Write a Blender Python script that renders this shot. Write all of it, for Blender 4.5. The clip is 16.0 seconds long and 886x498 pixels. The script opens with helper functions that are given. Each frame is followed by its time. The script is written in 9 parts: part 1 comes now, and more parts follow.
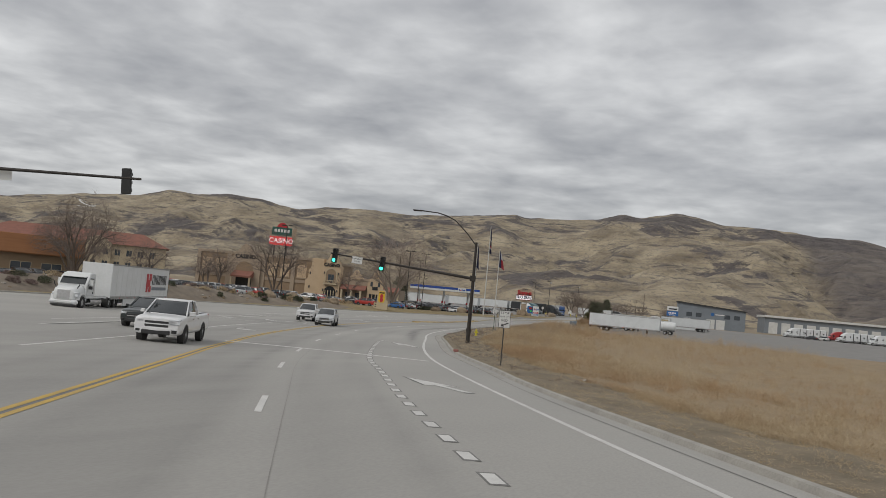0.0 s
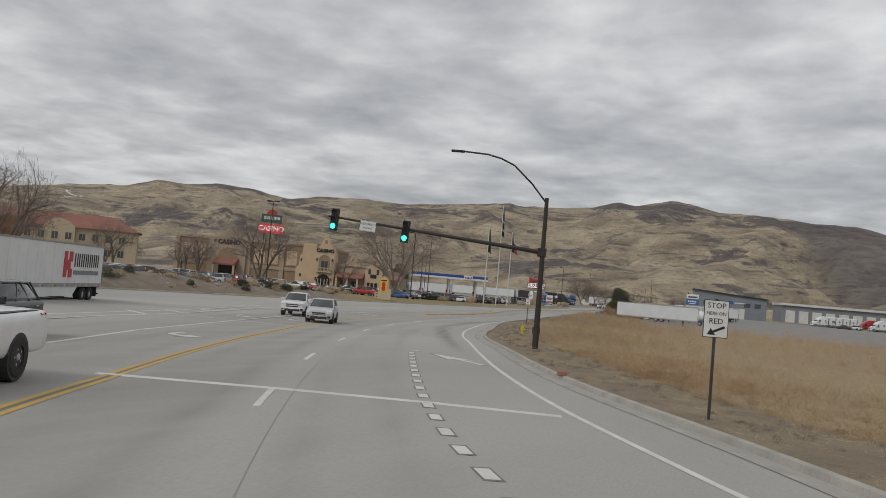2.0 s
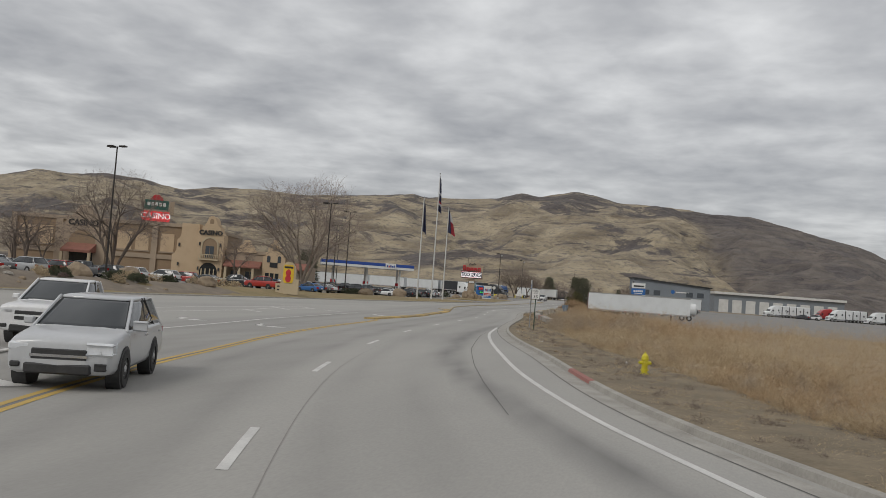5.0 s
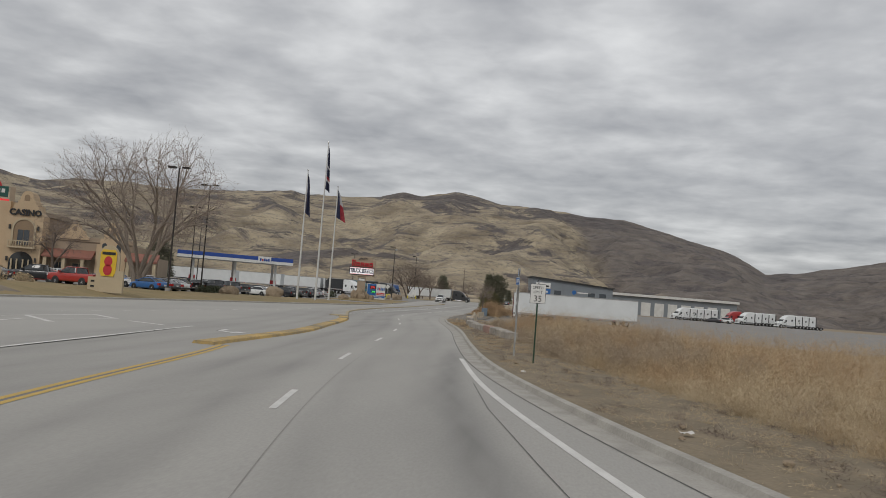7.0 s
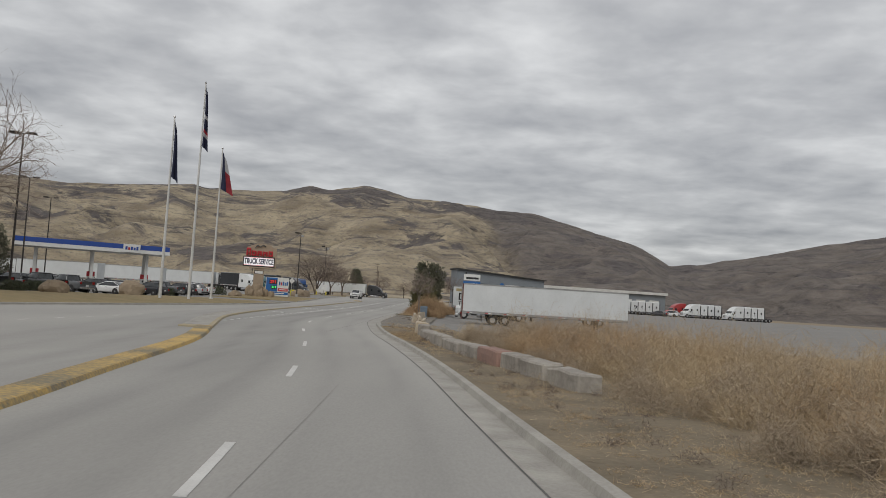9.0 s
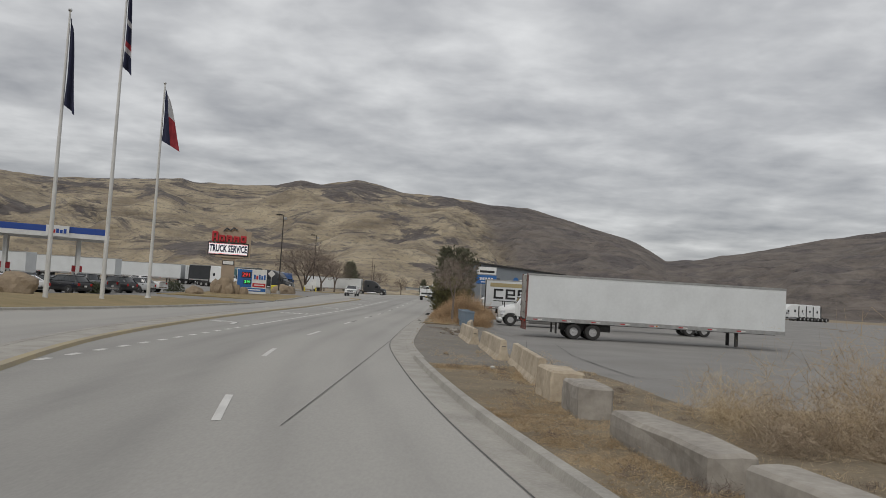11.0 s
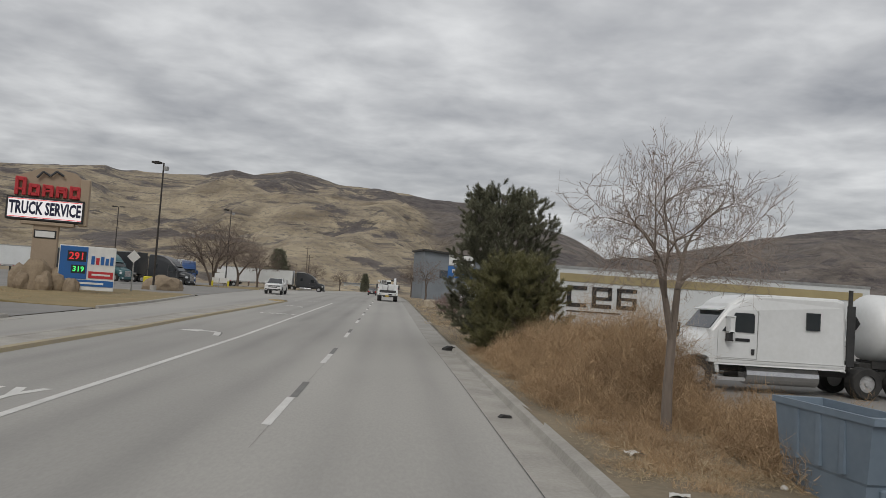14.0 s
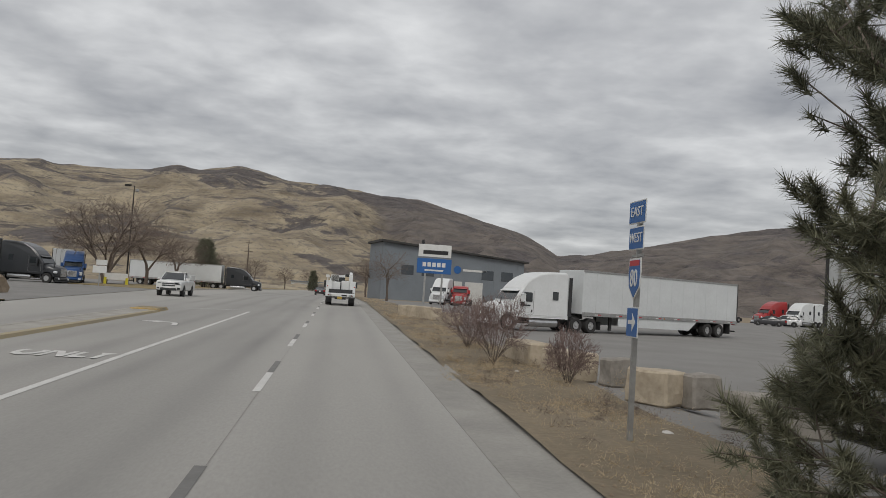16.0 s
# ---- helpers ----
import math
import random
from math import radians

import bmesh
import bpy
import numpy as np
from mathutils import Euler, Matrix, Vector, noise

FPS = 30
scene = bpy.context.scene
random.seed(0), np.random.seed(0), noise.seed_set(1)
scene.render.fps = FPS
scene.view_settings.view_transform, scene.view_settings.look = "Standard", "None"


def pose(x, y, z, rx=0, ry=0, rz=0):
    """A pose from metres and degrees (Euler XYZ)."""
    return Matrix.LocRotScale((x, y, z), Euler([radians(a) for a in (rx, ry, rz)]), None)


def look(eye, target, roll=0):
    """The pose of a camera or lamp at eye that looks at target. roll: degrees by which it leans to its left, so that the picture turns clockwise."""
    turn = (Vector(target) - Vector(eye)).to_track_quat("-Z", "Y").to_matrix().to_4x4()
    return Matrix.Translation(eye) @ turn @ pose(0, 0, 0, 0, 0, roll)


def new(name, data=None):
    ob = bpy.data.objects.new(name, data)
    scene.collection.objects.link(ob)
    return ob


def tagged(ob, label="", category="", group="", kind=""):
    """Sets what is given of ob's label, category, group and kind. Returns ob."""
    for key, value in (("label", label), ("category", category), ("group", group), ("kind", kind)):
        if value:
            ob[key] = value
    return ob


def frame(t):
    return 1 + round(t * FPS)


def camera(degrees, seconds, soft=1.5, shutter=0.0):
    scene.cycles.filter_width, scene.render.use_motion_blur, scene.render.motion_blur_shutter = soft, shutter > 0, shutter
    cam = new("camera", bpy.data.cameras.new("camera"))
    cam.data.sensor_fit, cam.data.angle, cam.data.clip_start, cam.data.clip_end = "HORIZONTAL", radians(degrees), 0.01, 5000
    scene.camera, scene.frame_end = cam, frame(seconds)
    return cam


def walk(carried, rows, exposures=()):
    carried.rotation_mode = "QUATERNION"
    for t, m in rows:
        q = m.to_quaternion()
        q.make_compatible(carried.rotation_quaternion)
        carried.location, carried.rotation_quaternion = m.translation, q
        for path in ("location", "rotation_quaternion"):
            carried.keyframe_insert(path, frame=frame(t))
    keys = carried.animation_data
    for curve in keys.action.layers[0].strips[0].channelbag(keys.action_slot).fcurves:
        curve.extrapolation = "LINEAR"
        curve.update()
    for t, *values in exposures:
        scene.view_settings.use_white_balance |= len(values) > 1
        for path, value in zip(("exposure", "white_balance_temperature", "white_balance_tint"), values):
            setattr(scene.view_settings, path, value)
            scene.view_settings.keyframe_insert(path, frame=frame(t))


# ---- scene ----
cam = camera(57.0, 16.0, soft=0.75)
PATH = [
    (0, (58.43, -223.49, 4.09), (50.35, -205.24, 5.27), 5.34),
    (0.5, (55.38, -218.48, 3.92), (47.33, -200.21, 5.04), 5.31),
    (1, (52.24, -213.58, 3.76), (44.24, -195.29, 4.81), 5.22),
    (1.5, (49.05, -208.43, 3.59), (41.09, -190.12, 4.60), 5.00),
    (2, (45.76, -203.25, 3.42), (37.87, -184.90, 4.37), 4.96),
    (2.5, (42.55, -197.85, 3.25), (34.75, -179.45, 4.15), 4.70),
    (3, (39.30, -192.18, 3.06), (31.58, -173.75, 3.95), 4.34),
    (5.5, (23.29, -159.12, 2.44), (18.42, -139.75, 3.45), 4.26),
    (6, (20.77, -152.03, 2.32), (16.62, -132.49, 3.39), 4.31),
    (6.5, (18.43, -144.63, 2.25), (14.96, -124.97, 3.40), 4.57),
    (7, (16.39, -137.24, 2.21), (13.64, -117.47, 3.40), 4.47),
    (7.5, (14.61, -129.74, 2.16), (12.63, -109.88, 3.42), 4.45),
    (8, (13.13, -122.07, 2.12), (11.87, -102.15, 3.38), 4.24),
    (8.5, (11.91, -114.46, 2.07), (11.20, -94.51, 3.33), 3.73),
    (9, (10.83, -106.95, 2.04), (10.31, -87.00, 3.27), 3.57),
    (11.5, (5.03, -68.71, 2.04), (4.74, -48.74, 3.18), 3.50),
    (12, (3.95, -60.77, 2.04), (3.66, -40.81, 3.19), 3.64),
    (12.5, (3.08, -53.02, 2.07), (2.83, -33.05, 3.18), 3.60),
    (13, (2.38, -45.34, 2.11), (2.34, -25.37, 3.19), 3.40),
    (13.5, (1.95, -37.97, 2.14), (2.36, -18.00, 3.29), 4.10),
    (14, (1.61, -30.54, 2.18), (2.87, -10.62, 3.32), 3.91),
    (14.5, (1.38, -23.37, 2.21), (3.20, -3.49, 3.38), 4.03),
    (15, (1.28, -16.08, 2.24), (3.49, 3.76, 3.45), 4.27),
    (15.5, (1.27, -8.17, 2.28), (3.66, 11.65, 3.50), 4.09),
    (16, (1.35, -0.89, 2.31), (3.82, 18.92, 3.48), 3.70),
]
walk(cam, [(t, look(eye, target, roll)) for t, eye, target, roll in PATH], exposures=[(0.0, 0.0), (16.0, 0.0)])

# ---- world and sun: high overcast ----
world = bpy.data.worlds.new("overcast")
scene.world = world
world.use_nodes = True
wn, wl = world.node_tree.nodes, world.node_tree.links
wn.clear()


def wnode(kind, **inputs):
    n = wn.new(kind)
    for key, value in inputs.items():
        n.inputs[key.replace("_", " ")].default_value = value
    return n


def wmath(op, a, b=None, c=None):
    n = wn.new("ShaderNodeMath")
    n.operation = op
    for k, v in enumerate((a, b, c)):
        if v is None:
            continue
        if isinstance(v, (int, float)):
            n.inputs[k].default_value = v
        else:
            wl.new(v, n.inputs[k])
    return n.outputs[0]


SUN_EL, SUN_ROT = 42, 200
sky = wn.new("ShaderNodeTexSky")
sky.sky_type, sky.sun_disc = "NISHITA", False
sky.sun_elevation, sky.sun_rotation = radians(SUN_EL), radians(SUN_ROT)
wco = wn.new("ShaderNodeTexCoord")
wsep = wn.new("ShaderNodeSeparateXYZ")
wl.new(wco.outputs["Generated"], wsep.inputs[0])
up = wmath("MAXIMUM", wsep.outputs[2], 0.0)
lift = wmath("ADD", up, 0.12)
wcomb = wn.new("ShaderNodeCombineXYZ")
wl.new(wmath("DIVIDE", wsep.outputs[0], lift), wcomb.inputs[0])
wl.new(wmath("DIVIDE", wsep.outputs[1], lift), wcomb.inputs[1])
wcomb.inputs[2].default_value = 3.7
big = wnode("ShaderNodeTexNoise", Scale=1.45, Detail=5.0, Roughness=0.5, Distortion=0.1)
fine = wnode("ShaderNodeTexNoise", Scale=4.2, Detail=4.5, Roughness=0.5, Distortion=0.2)
for n in (big, fine):
    wl.new(wcomb.outputs[0], n.inputs["Vector"])
cover = wmath("ADD", wmath("MULTIPLY", big.outputs[0], 0.62), wmath("MULTIPLY", fine.outputs[0], 0.38))
ramp = wn.new("ShaderNodeValToRGB")
wl.new(cover, ramp.inputs[0])
ramp.color_ramp.elements[0].position, ramp.color_ramp.elements[0].color = 0.29, (0.30, 0.307, 0.328, 1)
ramp.color_ramp.elements[1].position, ramp.color_ramp.elements[1].color = 0.71, (0.82, 0.825, 0.825, 1)
mid = ramp.color_ramp.elements.new(0.5)
mid.color = (0.525, 0.53, 0.54, 1)
skymul = wn.new("ShaderNodeMix")
skymul.data_type = "RGBA"
skymul.inputs[0].default_value = 0.93
skydim = wn.new("ShaderNodeMix")
skydim.data_type, skydim.blend_type = "RGBA", "MULTIPLY"
skydim.inputs[0].default_value = 1.0
wl.new(sky.outputs[0], skydim.inputs[6])
skydim.inputs[7].default_value = (0.1, 0.1, 0.1, 1)
wl.new(skydim.outputs[2], skymul.inputs[6])
wl.new(ramp.outputs[0], skymul.inputs[7])
bg = wn.new("ShaderNodeBackground")
wl.new(skymul.outputs[2], bg.inputs[0])
wl.new(wmath("MULTIPLY_ADD", wmath("MINIMUM", up, 0.35), 0.45, 0.86), bg.inputs[1])
wout = wn.new("ShaderNodeOutputWorld")
wl.new(bg.outputs[0], wout.inputs[0])

sun_data = bpy.data.lights.new("sun", "SUN")
sun_data.energy, sun_data.angle, sun_data.color = 1.1, radians(25), (1.0, 0.96, 0.9)
sun = new("sun", sun_data)
sa, se = radians(SUN_ROT), radians(SUN_EL)
sun_dir = Vector((math.sin(sa) * math.cos(se), math.cos(sa) * math.cos(se), math.sin(se)))
sun.matrix_world = look(sun_dir * 200, (0, 0, 0))

# ---- materials ----
MATS = {}


def surface(name, col, col2=None, scale=3.0, rough=0.8, metal=0.0, bump=0.0, fine=40.0, contrast=0.5, stretch=(1, 1, 1), island=0.0, own=False, emit=None, power=0.0, coat=0.0, trans=0.0):
    """A procedural surface: two scales of variation, fine relief."""
    m = bpy.data.materials.new(name)
    m.use_nodes = True
    nt = m.node_tree
    b = nt.nodes["Principled BSDF"]
    geo = nt.nodes.new("ShaderNodeNewGeometry")
    mp = nt.nodes.new("ShaderNodeMapping")
    mp.inputs["Scale"].default_value = stretch
    nt.links.new(geo.outputs["Position"], mp.inputs[0])
    n1 = nt.nodes.new("ShaderNodeTexNoise")
    n1.inputs["Scale"].default_value, n1.inputs["Detail"].default_value = scale, 6.0
    n2 = nt.nodes.new("ShaderNodeTexNoise")
    n2.inputs["Scale"].default_value, n2.inputs["Detail"].default_value = fine, 4.0
    for n in (n1, n2):
        nt.links.new(mp.outputs[0], n.inputs["Vector"])
    add = nt.nodes.new("ShaderNodeMath")
    add.operation = "MULTIPLY_ADD"
    nt.links.new(n1.outputs[0], add.inputs[0])
    add.inputs[1].default_value = 0.65
    half = nt.nodes.new("ShaderNodeMath")
    half.operation = "MULTIPLY"
    nt.links.new(n2.outputs[0], half.inputs[0])
    half.inputs[1].default_value = 0.35
    nt.links.new(half.outputs[0], add.inputs[2])
    value = add.outputs[0]
    if island:
        k = nt.nodes.new("ShaderNodeMath")
        k.operation = "MULTIPLY_ADD"
        nt.links.new(geo.outputs["Random Per Island"], k.inputs[0])
        k.inputs[1].default_value = island
        off = nt.nodes.new("ShaderNodeMath")
        off.operation = "ADD"
        nt.links.new(value, off.inputs[0])
        off.inputs[1].default_value = -island / 2
        nt.links.new(off.outputs[0], k.inputs[2])
        value = k.outputs[0]
    r = nt.nodes.new("ShaderNodeValToRGB")
    nt.links.new(value, r.inputs[0])
    c2 = col2 or tuple(v * 0.86 for v in col)
    r.color_ramp.elements[0].position, r.color_ramp.elements[0].color = 0.5 - contrast / 4, (*c2, 1)
    r.color_ramp.elements[1].position, r.color_ramp.elements[1].color = 0.5 + contrast / 4, (*col, 1)
    colour = r.outputs[0]
    if own:
        info = nt.nodes.new("ShaderNodeObjectInfo")
        mul = nt.nodes.new("ShaderNodeMix")
        mul.data_type, mul.blend_type = "RGBA", "MULTIPLY"
        mul.inputs[0].default_value = 1.0
        nt.links.new(colour, mul.inputs[6])
        nt.links.new(info.outputs["Color"], mul.inputs[7])
        colour = mul.outputs[2]
    nt.links.new(colour, b.inputs["Base Color"])
    b.inputs["Roughness"].default_value, b.inputs["Metallic"].default_value = rough, metal
    b.inputs["Coat Weight"].default_value = coat
    b.inputs["Transmission Weight"].default_value = trans
    if bump:
        bm = nt.nodes.new("ShaderNodeBump")
        bm.inputs["Strength"].default_value, bm.inputs["Distance"].default_value = bump, 0.02
        nt.links.new(n2.outputs[0], bm.inputs["Height"])
        nt.links.new(bm.outputs[0], b.inputs["Normal"])
    if emit:
        b.inputs["Emission Color"].default_value, b.inputs["Emission Strength"].default_value = (*emit, 1), power
    MATS[name] = m
    return m


S = surface
S("concrete_road", (0.42, 0.405, 0.374), (0.285, 0.276, 0.258), 0.13, 0.85, bump=0.12, fine=26.0, contrast=0.9, stretch=(1.0, 0.3, 1))
S("asphalt", (0.265, 0.255, 0.24), (0.19, 0.183, 0.172), 0.3, 0.92, bump=0.4, fine=14, contrast=0.8)
S("kerb", (0.42, 0.40, 0.36), (0.26, 0.245, 0.22), 1.2, 0.9, bump=0.3, fine=18, contrast=0.8)
S("red_kerb", (0.36, 0.13, 0.11), (0.27, 0.15, 0.13), 1.5, 0.9, bump=0.3, fine=18, contrast=0.9)
S("yellow_kerb", (0.56, 0.375, 0.12), (0.21, 0.18, 0.12), 0.28, 0.85, bump=0.3, fine=9, contrast=0.34)
S("white_paint", (0.70, 0.69, 0.66), (0.48, 0.47, 0.45), 1.2, 0.8, fine=25, contrast=0.9)
S("yellow_paint", (0.58, 0.38, 0.07), (0.42, 0.30, 0.12), 1.1, 0.8, fine=20, contrast=0.9)
S("old_mark", (0.15, 0.147, 0.14), (0.22, 0.215, 0.205), 1.5, 0.9, fine=14, contrast=0.9)
S("joint_faint", (0.25, 0.24, 0.225), (0.32, 0.305, 0.285), 1.2, 0.9, fine=10, contrast=0.9)
S("joint_seal", (0.085, 0.082, 0.078), (0.15, 0.145, 0.138), 1.2, 0.9, fine=10, contrast=0.9)
S("asphalt_dirty", (0.235, 0.22, 0.197), (0.145, 0.128, 0.106), 0.42, 0.93, bump=0.5, fine=9, contrast=0.9)
S("dirt", (0.265, 0.212, 0.14), (0.12, 0.097, 0.066), 0.6, 0.95, bump=0.8, fine=9, contrast=0.9)
S("straw_ground", (0.34, 0.255, 0.155), (0.22, 0.165, 0.10), 0.5, 0.95, bump=0.8, fine=7, contrast=0.9)
S("brown_lawn", (0.30, 0.225, 0.115), (0.19, 0.155, 0.075), 0.6, 0.95, bump=0.8, fine=9, contrast=0.9)
S("plain_ground", (0.30, 0.235, 0.15), (0.20, 0.16, 0.11), 0.05, 0.95, fine=0.9, contrast=0.9)
S("straw", (0.52, 0.40, 0.25), (0.30, 0.215, 0.125), 0.6, 0.9, fine=3, contrast=0.9, island=0.45)
S("straw_pale", (0.56, 0.46, 0.31), (0.36, 0.27, 0.165), 0.6, 0.9, fine=3, contrast=0.9, island=0.4)
S("pine_limb", (0.20, 0.165, 0.14), (0.11, 0.09, 0.075), 3.0, 0.95, fine=12, contrast=0.9)
S("grey_bark", (0.25, 0.205, 0.17), (0.14, 0.115, 0.095), 4.0, 0.95, bump=0.8, fine=18, contrast=0.9, stretch=(1, 1, 0.25))
S("grey_twig", (0.34, 0.275, 0.23), (0.2, 0.16, 0.135), 2.0, 0.9, fine=9, contrast=0.9, island=0.3)
S("worn_yellow", (0.42, 0.345, 0.2), (0.31, 0.275, 0.215), 0.5, 0.88, bump=0.3, fine=12, contrast=0.9)
S("rust_straw", (0.52, 0.37, 0.22), (0.28, 0.185, 0.105), 0.5, 0.9, fine=3, contrast=0.9, island=0.45)
S("tumble_twig", (0.46, 0.375, 0.27), (0.27, 0.21, 0.15), 0.6, 0.9, fine=3, contrast=0.9, island=0.45)
S("twig", (0.22, 0.175, 0.145), (0.13, 0.10, 0.085), 2.0, 0.9, fine=9, contrast=0.9, island=0.3)
S("shrub_twig", (0.26, 0.19, 0.17), (0.14, 0.10, 0.092), 2.0, 0.9, fine=9, contrast=0.9, island=0.3)
S("bark", (0.17, 0.135, 0.11), (0.09, 0.07, 0.055), 4.0, 0.95, bump=0.8, fine=18, contrast=0.9, stretch=(1, 1, 0.25))
S("pale_bark", (0.31, 0.26, 0.21), (0.19, 0.155, 0.125), 4.0, 0.95, bump=0.8, fine=18, contrast=0.9, stretch=(1, 1, 0.25))
S("needles", (0.215, 0.215, 0.138), (0.075, 0.08, 0.053), 0.9, 0.7, fine=5, contrast=0.9, island=0.5)
S("needles_olive", (0.235, 0.222, 0.095), (0.082, 0.084, 0.041), 0.9, 0.7, fine=5, contrast=0.9, island=0.5)
S("juniper", (0.085, 0.095, 0.05), (0.04, 0.048, 0.026), 0.9, 0.8, fine=5, contrast=0.9, island=0.5)
S("rock", (0.33, 0.26, 0.18), (0.19, 0.145, 0.10), 1.5, 0.92, bump=0.9, fine=7, contrast=0.9)
S("barrier_concrete", (0.57, 0.49, 0.375), (0.34, 0.28, 0.205), 1.1, 0.92, bump=0.6, fine=7, contrast=0.62)
S("block_concrete", (0.40, 0.37, 0.325), (0.22, 0.20, 0.175), 1.0, 0.92, bump=0.6, fine=7, contrast=0.65)
S("block_red", (0.34, 0.21, 0.17), (0.24, 0.165, 0.14), 1.2, 0.92, bump=0.5, fine=8, contrast=0.8)
S("blue_plastic", (0.20, 0.255, 0.31), (0.14, 0.185, 0.235), 1.0, 0.55, fine=9, contrast=0.9)
S("car_paint", (1, 1, 1), (0.9, 0.9, 0.9), 1.5, 0.28, fine=12, contrast=0.6, own=True, coat=0.5)
S("white_panel", (0.66, 0.68, 0.68), (0.56, 0.575, 0.575), 0.7, 0.5, fine=6, contrast=0.8)
S("truck_white", (0.74, 0.75, 0.75), (0.64, 0.65, 0.64), 0.9, 0.38, fine=7, contrast=0.7, coat=0.2)
S("black_plastic", (0.025, 0.025, 0.026), (0.04, 0.04, 0.04), 3.0, 0.6, fine=20)
S("rubber", (0.022, 0.022, 0.022), (0.042, 0.04, 0.038), 3.0, 0.85, bump=0.3, fine=30)
S("glass_dark", (0.02, 0.025, 0.028), (0.03, 0.034, 0.036), 0.5, 0.06, fine=2, coat=0.6)
S("window_glass", (0.05, 0.062, 0.075), (0.07, 0.08, 0.09), 0.4, 0.08, fine=2)
S("chrome", (0.62, 0.62, 0.62), (0.5, 0.5, 0.5), 3.0, 0.22, 1.0)
S("alloy", (0.52, 0.52, 0.52), (0.4, 0.4, 0.4), 5.0, 0.4, 0.35)
S("steel_dark", (0.07, 0.068, 0.065), (0.045, 0.044, 0.042), 3.0, 0.6, 0.4, fine=12)
S("galvanised", (0.42, 0.42, 0.41), (0.31, 0.31, 0.30), 3.0, 0.5, 0.7, fine=15)
S("signal_black", (0.018, 0.018, 0.019), (0.026, 0.026, 0.026), 3.0, 0.5)
S("pole_bronze", (0.048, 0.04, 0.034), (0.03, 0.026, 0.023), 2.0, 0.5, 0.3, fine=10)
S("red_lens", (0.45, 0.02, 0.02), (0.36, 0.02, 0.02), 5.0, 0.25)
S("amber_lens", (0.6, 0.22, 0.02), (0.5, 0.18, 0.02), 5.0, 0.25)
S("clear_lens", (0.7, 0.72, 0.74), (0.6, 0.62, 0.64), 5.0, 0.15)
S("green_light", (0.02, 0.3, 0.2), emit=(0.05, 1.0, 0.62), power=2.6, rough=0.3)
S("sign_white", (0.70, 0.70, 0.68), (0.62, 0.62, 0.60), 2.0, 0.5)
S("sign_black", (0.015, 0.015, 0.016), (0.02, 0.02, 0.02), 2.0, 0.5)
S("sign_blue", (0.02, 0.12, 0.36), (0.025, 0.11, 0.31), 2.0, 0.45)
S("sign_red", (0.50, 0.03, 0.04), (0.42, 0.03, 0.035), 2.0, 0.45)
S("sign_yellow", (0.72, 0.48, 0.03), (0.64, 0.42, 0.03), 2.0, 0.45)
S("sign_green", (0.02, 0.10, 0.08), (0.02, 0.085, 0.07), 2.0, 0.45)
S("post_green", (0.03, 0.075, 0.045), (0.02, 0.05, 0.03), 3.0, 0.55, 0.2, fine=14)
S("hydrant_yellow", (0.66, 0.58, 0.03), (0.52, 0.44, 0.03), 3.0, 0.45, fine=18, contrast=0.8)
S("stucco_tan", (0.38, 0.30, 0.22), (0.31, 0.245, 0.18), 0.5, 0.92, bump=0.3, fine=8, contrast=0.8)
S("stucco_gable", (0.54, 0.41, 0.27), (0.46, 0.34, 0.22), 0.5, 0.92, bump=0.3, fine=8, contrast=0.8)
# brown wall stucco; its dark tone also stands for shade in casino niches
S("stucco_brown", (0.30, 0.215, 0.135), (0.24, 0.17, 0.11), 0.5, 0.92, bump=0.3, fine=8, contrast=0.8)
S("stucco_cream", (0.50, 0.415, 0.285), (0.42, 0.345, 0.235), 0.5, 0.92, bump=0.3, fine=8, contrast=0.8)
S("roof_tile", (0.29, 0.125, 0.09), (0.19, 0.085, 0.063), 0.8, 0.85, bump=0.5, fine=6, contrast=0.9)
S("wood_siding", (0.42, 0.20, 0.09), (0.31, 0.14, 0.065), 0.8, 0.8, fine=6, contrast=0.9, stretch=(0.2, 0.2, 3))
S("grey_metal_wall", (0.21, 0.235, 0.26), (0.165, 0.185, 0.205), 0.4, 0.6, fine=4, contrast=0.8)
S("white_metal", (0.62, 0.62, 0.60), (0.52, 0.52, 0.50), 0.6, 0.5, fine=5)
S("canopy_blue", (0.02, 0.07, 0.32), (0.025, 0.065, 0.27), 1.0, 0.4)
S("flag_navy", (0.02, 0.024, 0.06), (0.012, 0.015, 0.04), 2.0, 0.85)
S("flag_red", (0.30, 0.03, 0.04), (0.2, 0.02, 0.03), 2.0, 0.85)
S("flag_white", (0.42, 0.42, 0.43), (0.33, 0.33, 0.34), 2.0, 0.85)
S("led_white", (0.6, 0.6, 0.6), emit=(1.0, 0.95, 0.97), power=0.5, rough=0.4)
S("led_red", (0.3, 0.02, 0.02), emit=(1.0, 0.05, 0.06), power=0.55, rough=0.4)
S("led_green", (0.02, 0.3, 0.05), emit=(0.08, 0.9, 0.2), power=1.0, rough=0.4)
S("plate_tan", (0.5, 0.36, 0.07), (0.42, 0.3, 0.06), 4.0, 0.5)
S("band_tan", (0.40, 0.33, 0.17), (0.33, 0.27, 0.14), 1.0, 0.5)
S("rust_red", (0.19, 0.075, 0.065), (0.11, 0.065, 0.055), 3.0, 0.75, fine=9, contrast=0.9)
S("worn_white", (0.66, 0.645, 0.61), (0.42, 0.385, 0.35), 1.6, 0.7, fine=5, contrast=0.9, stretch=(3, 3, 0.35))
S("soil_dark", (0.17, 0.138, 0.104), (0.088, 0.07, 0.053), 1.2, 0.95, bump=0.8, fine=11, contrast=0.9)
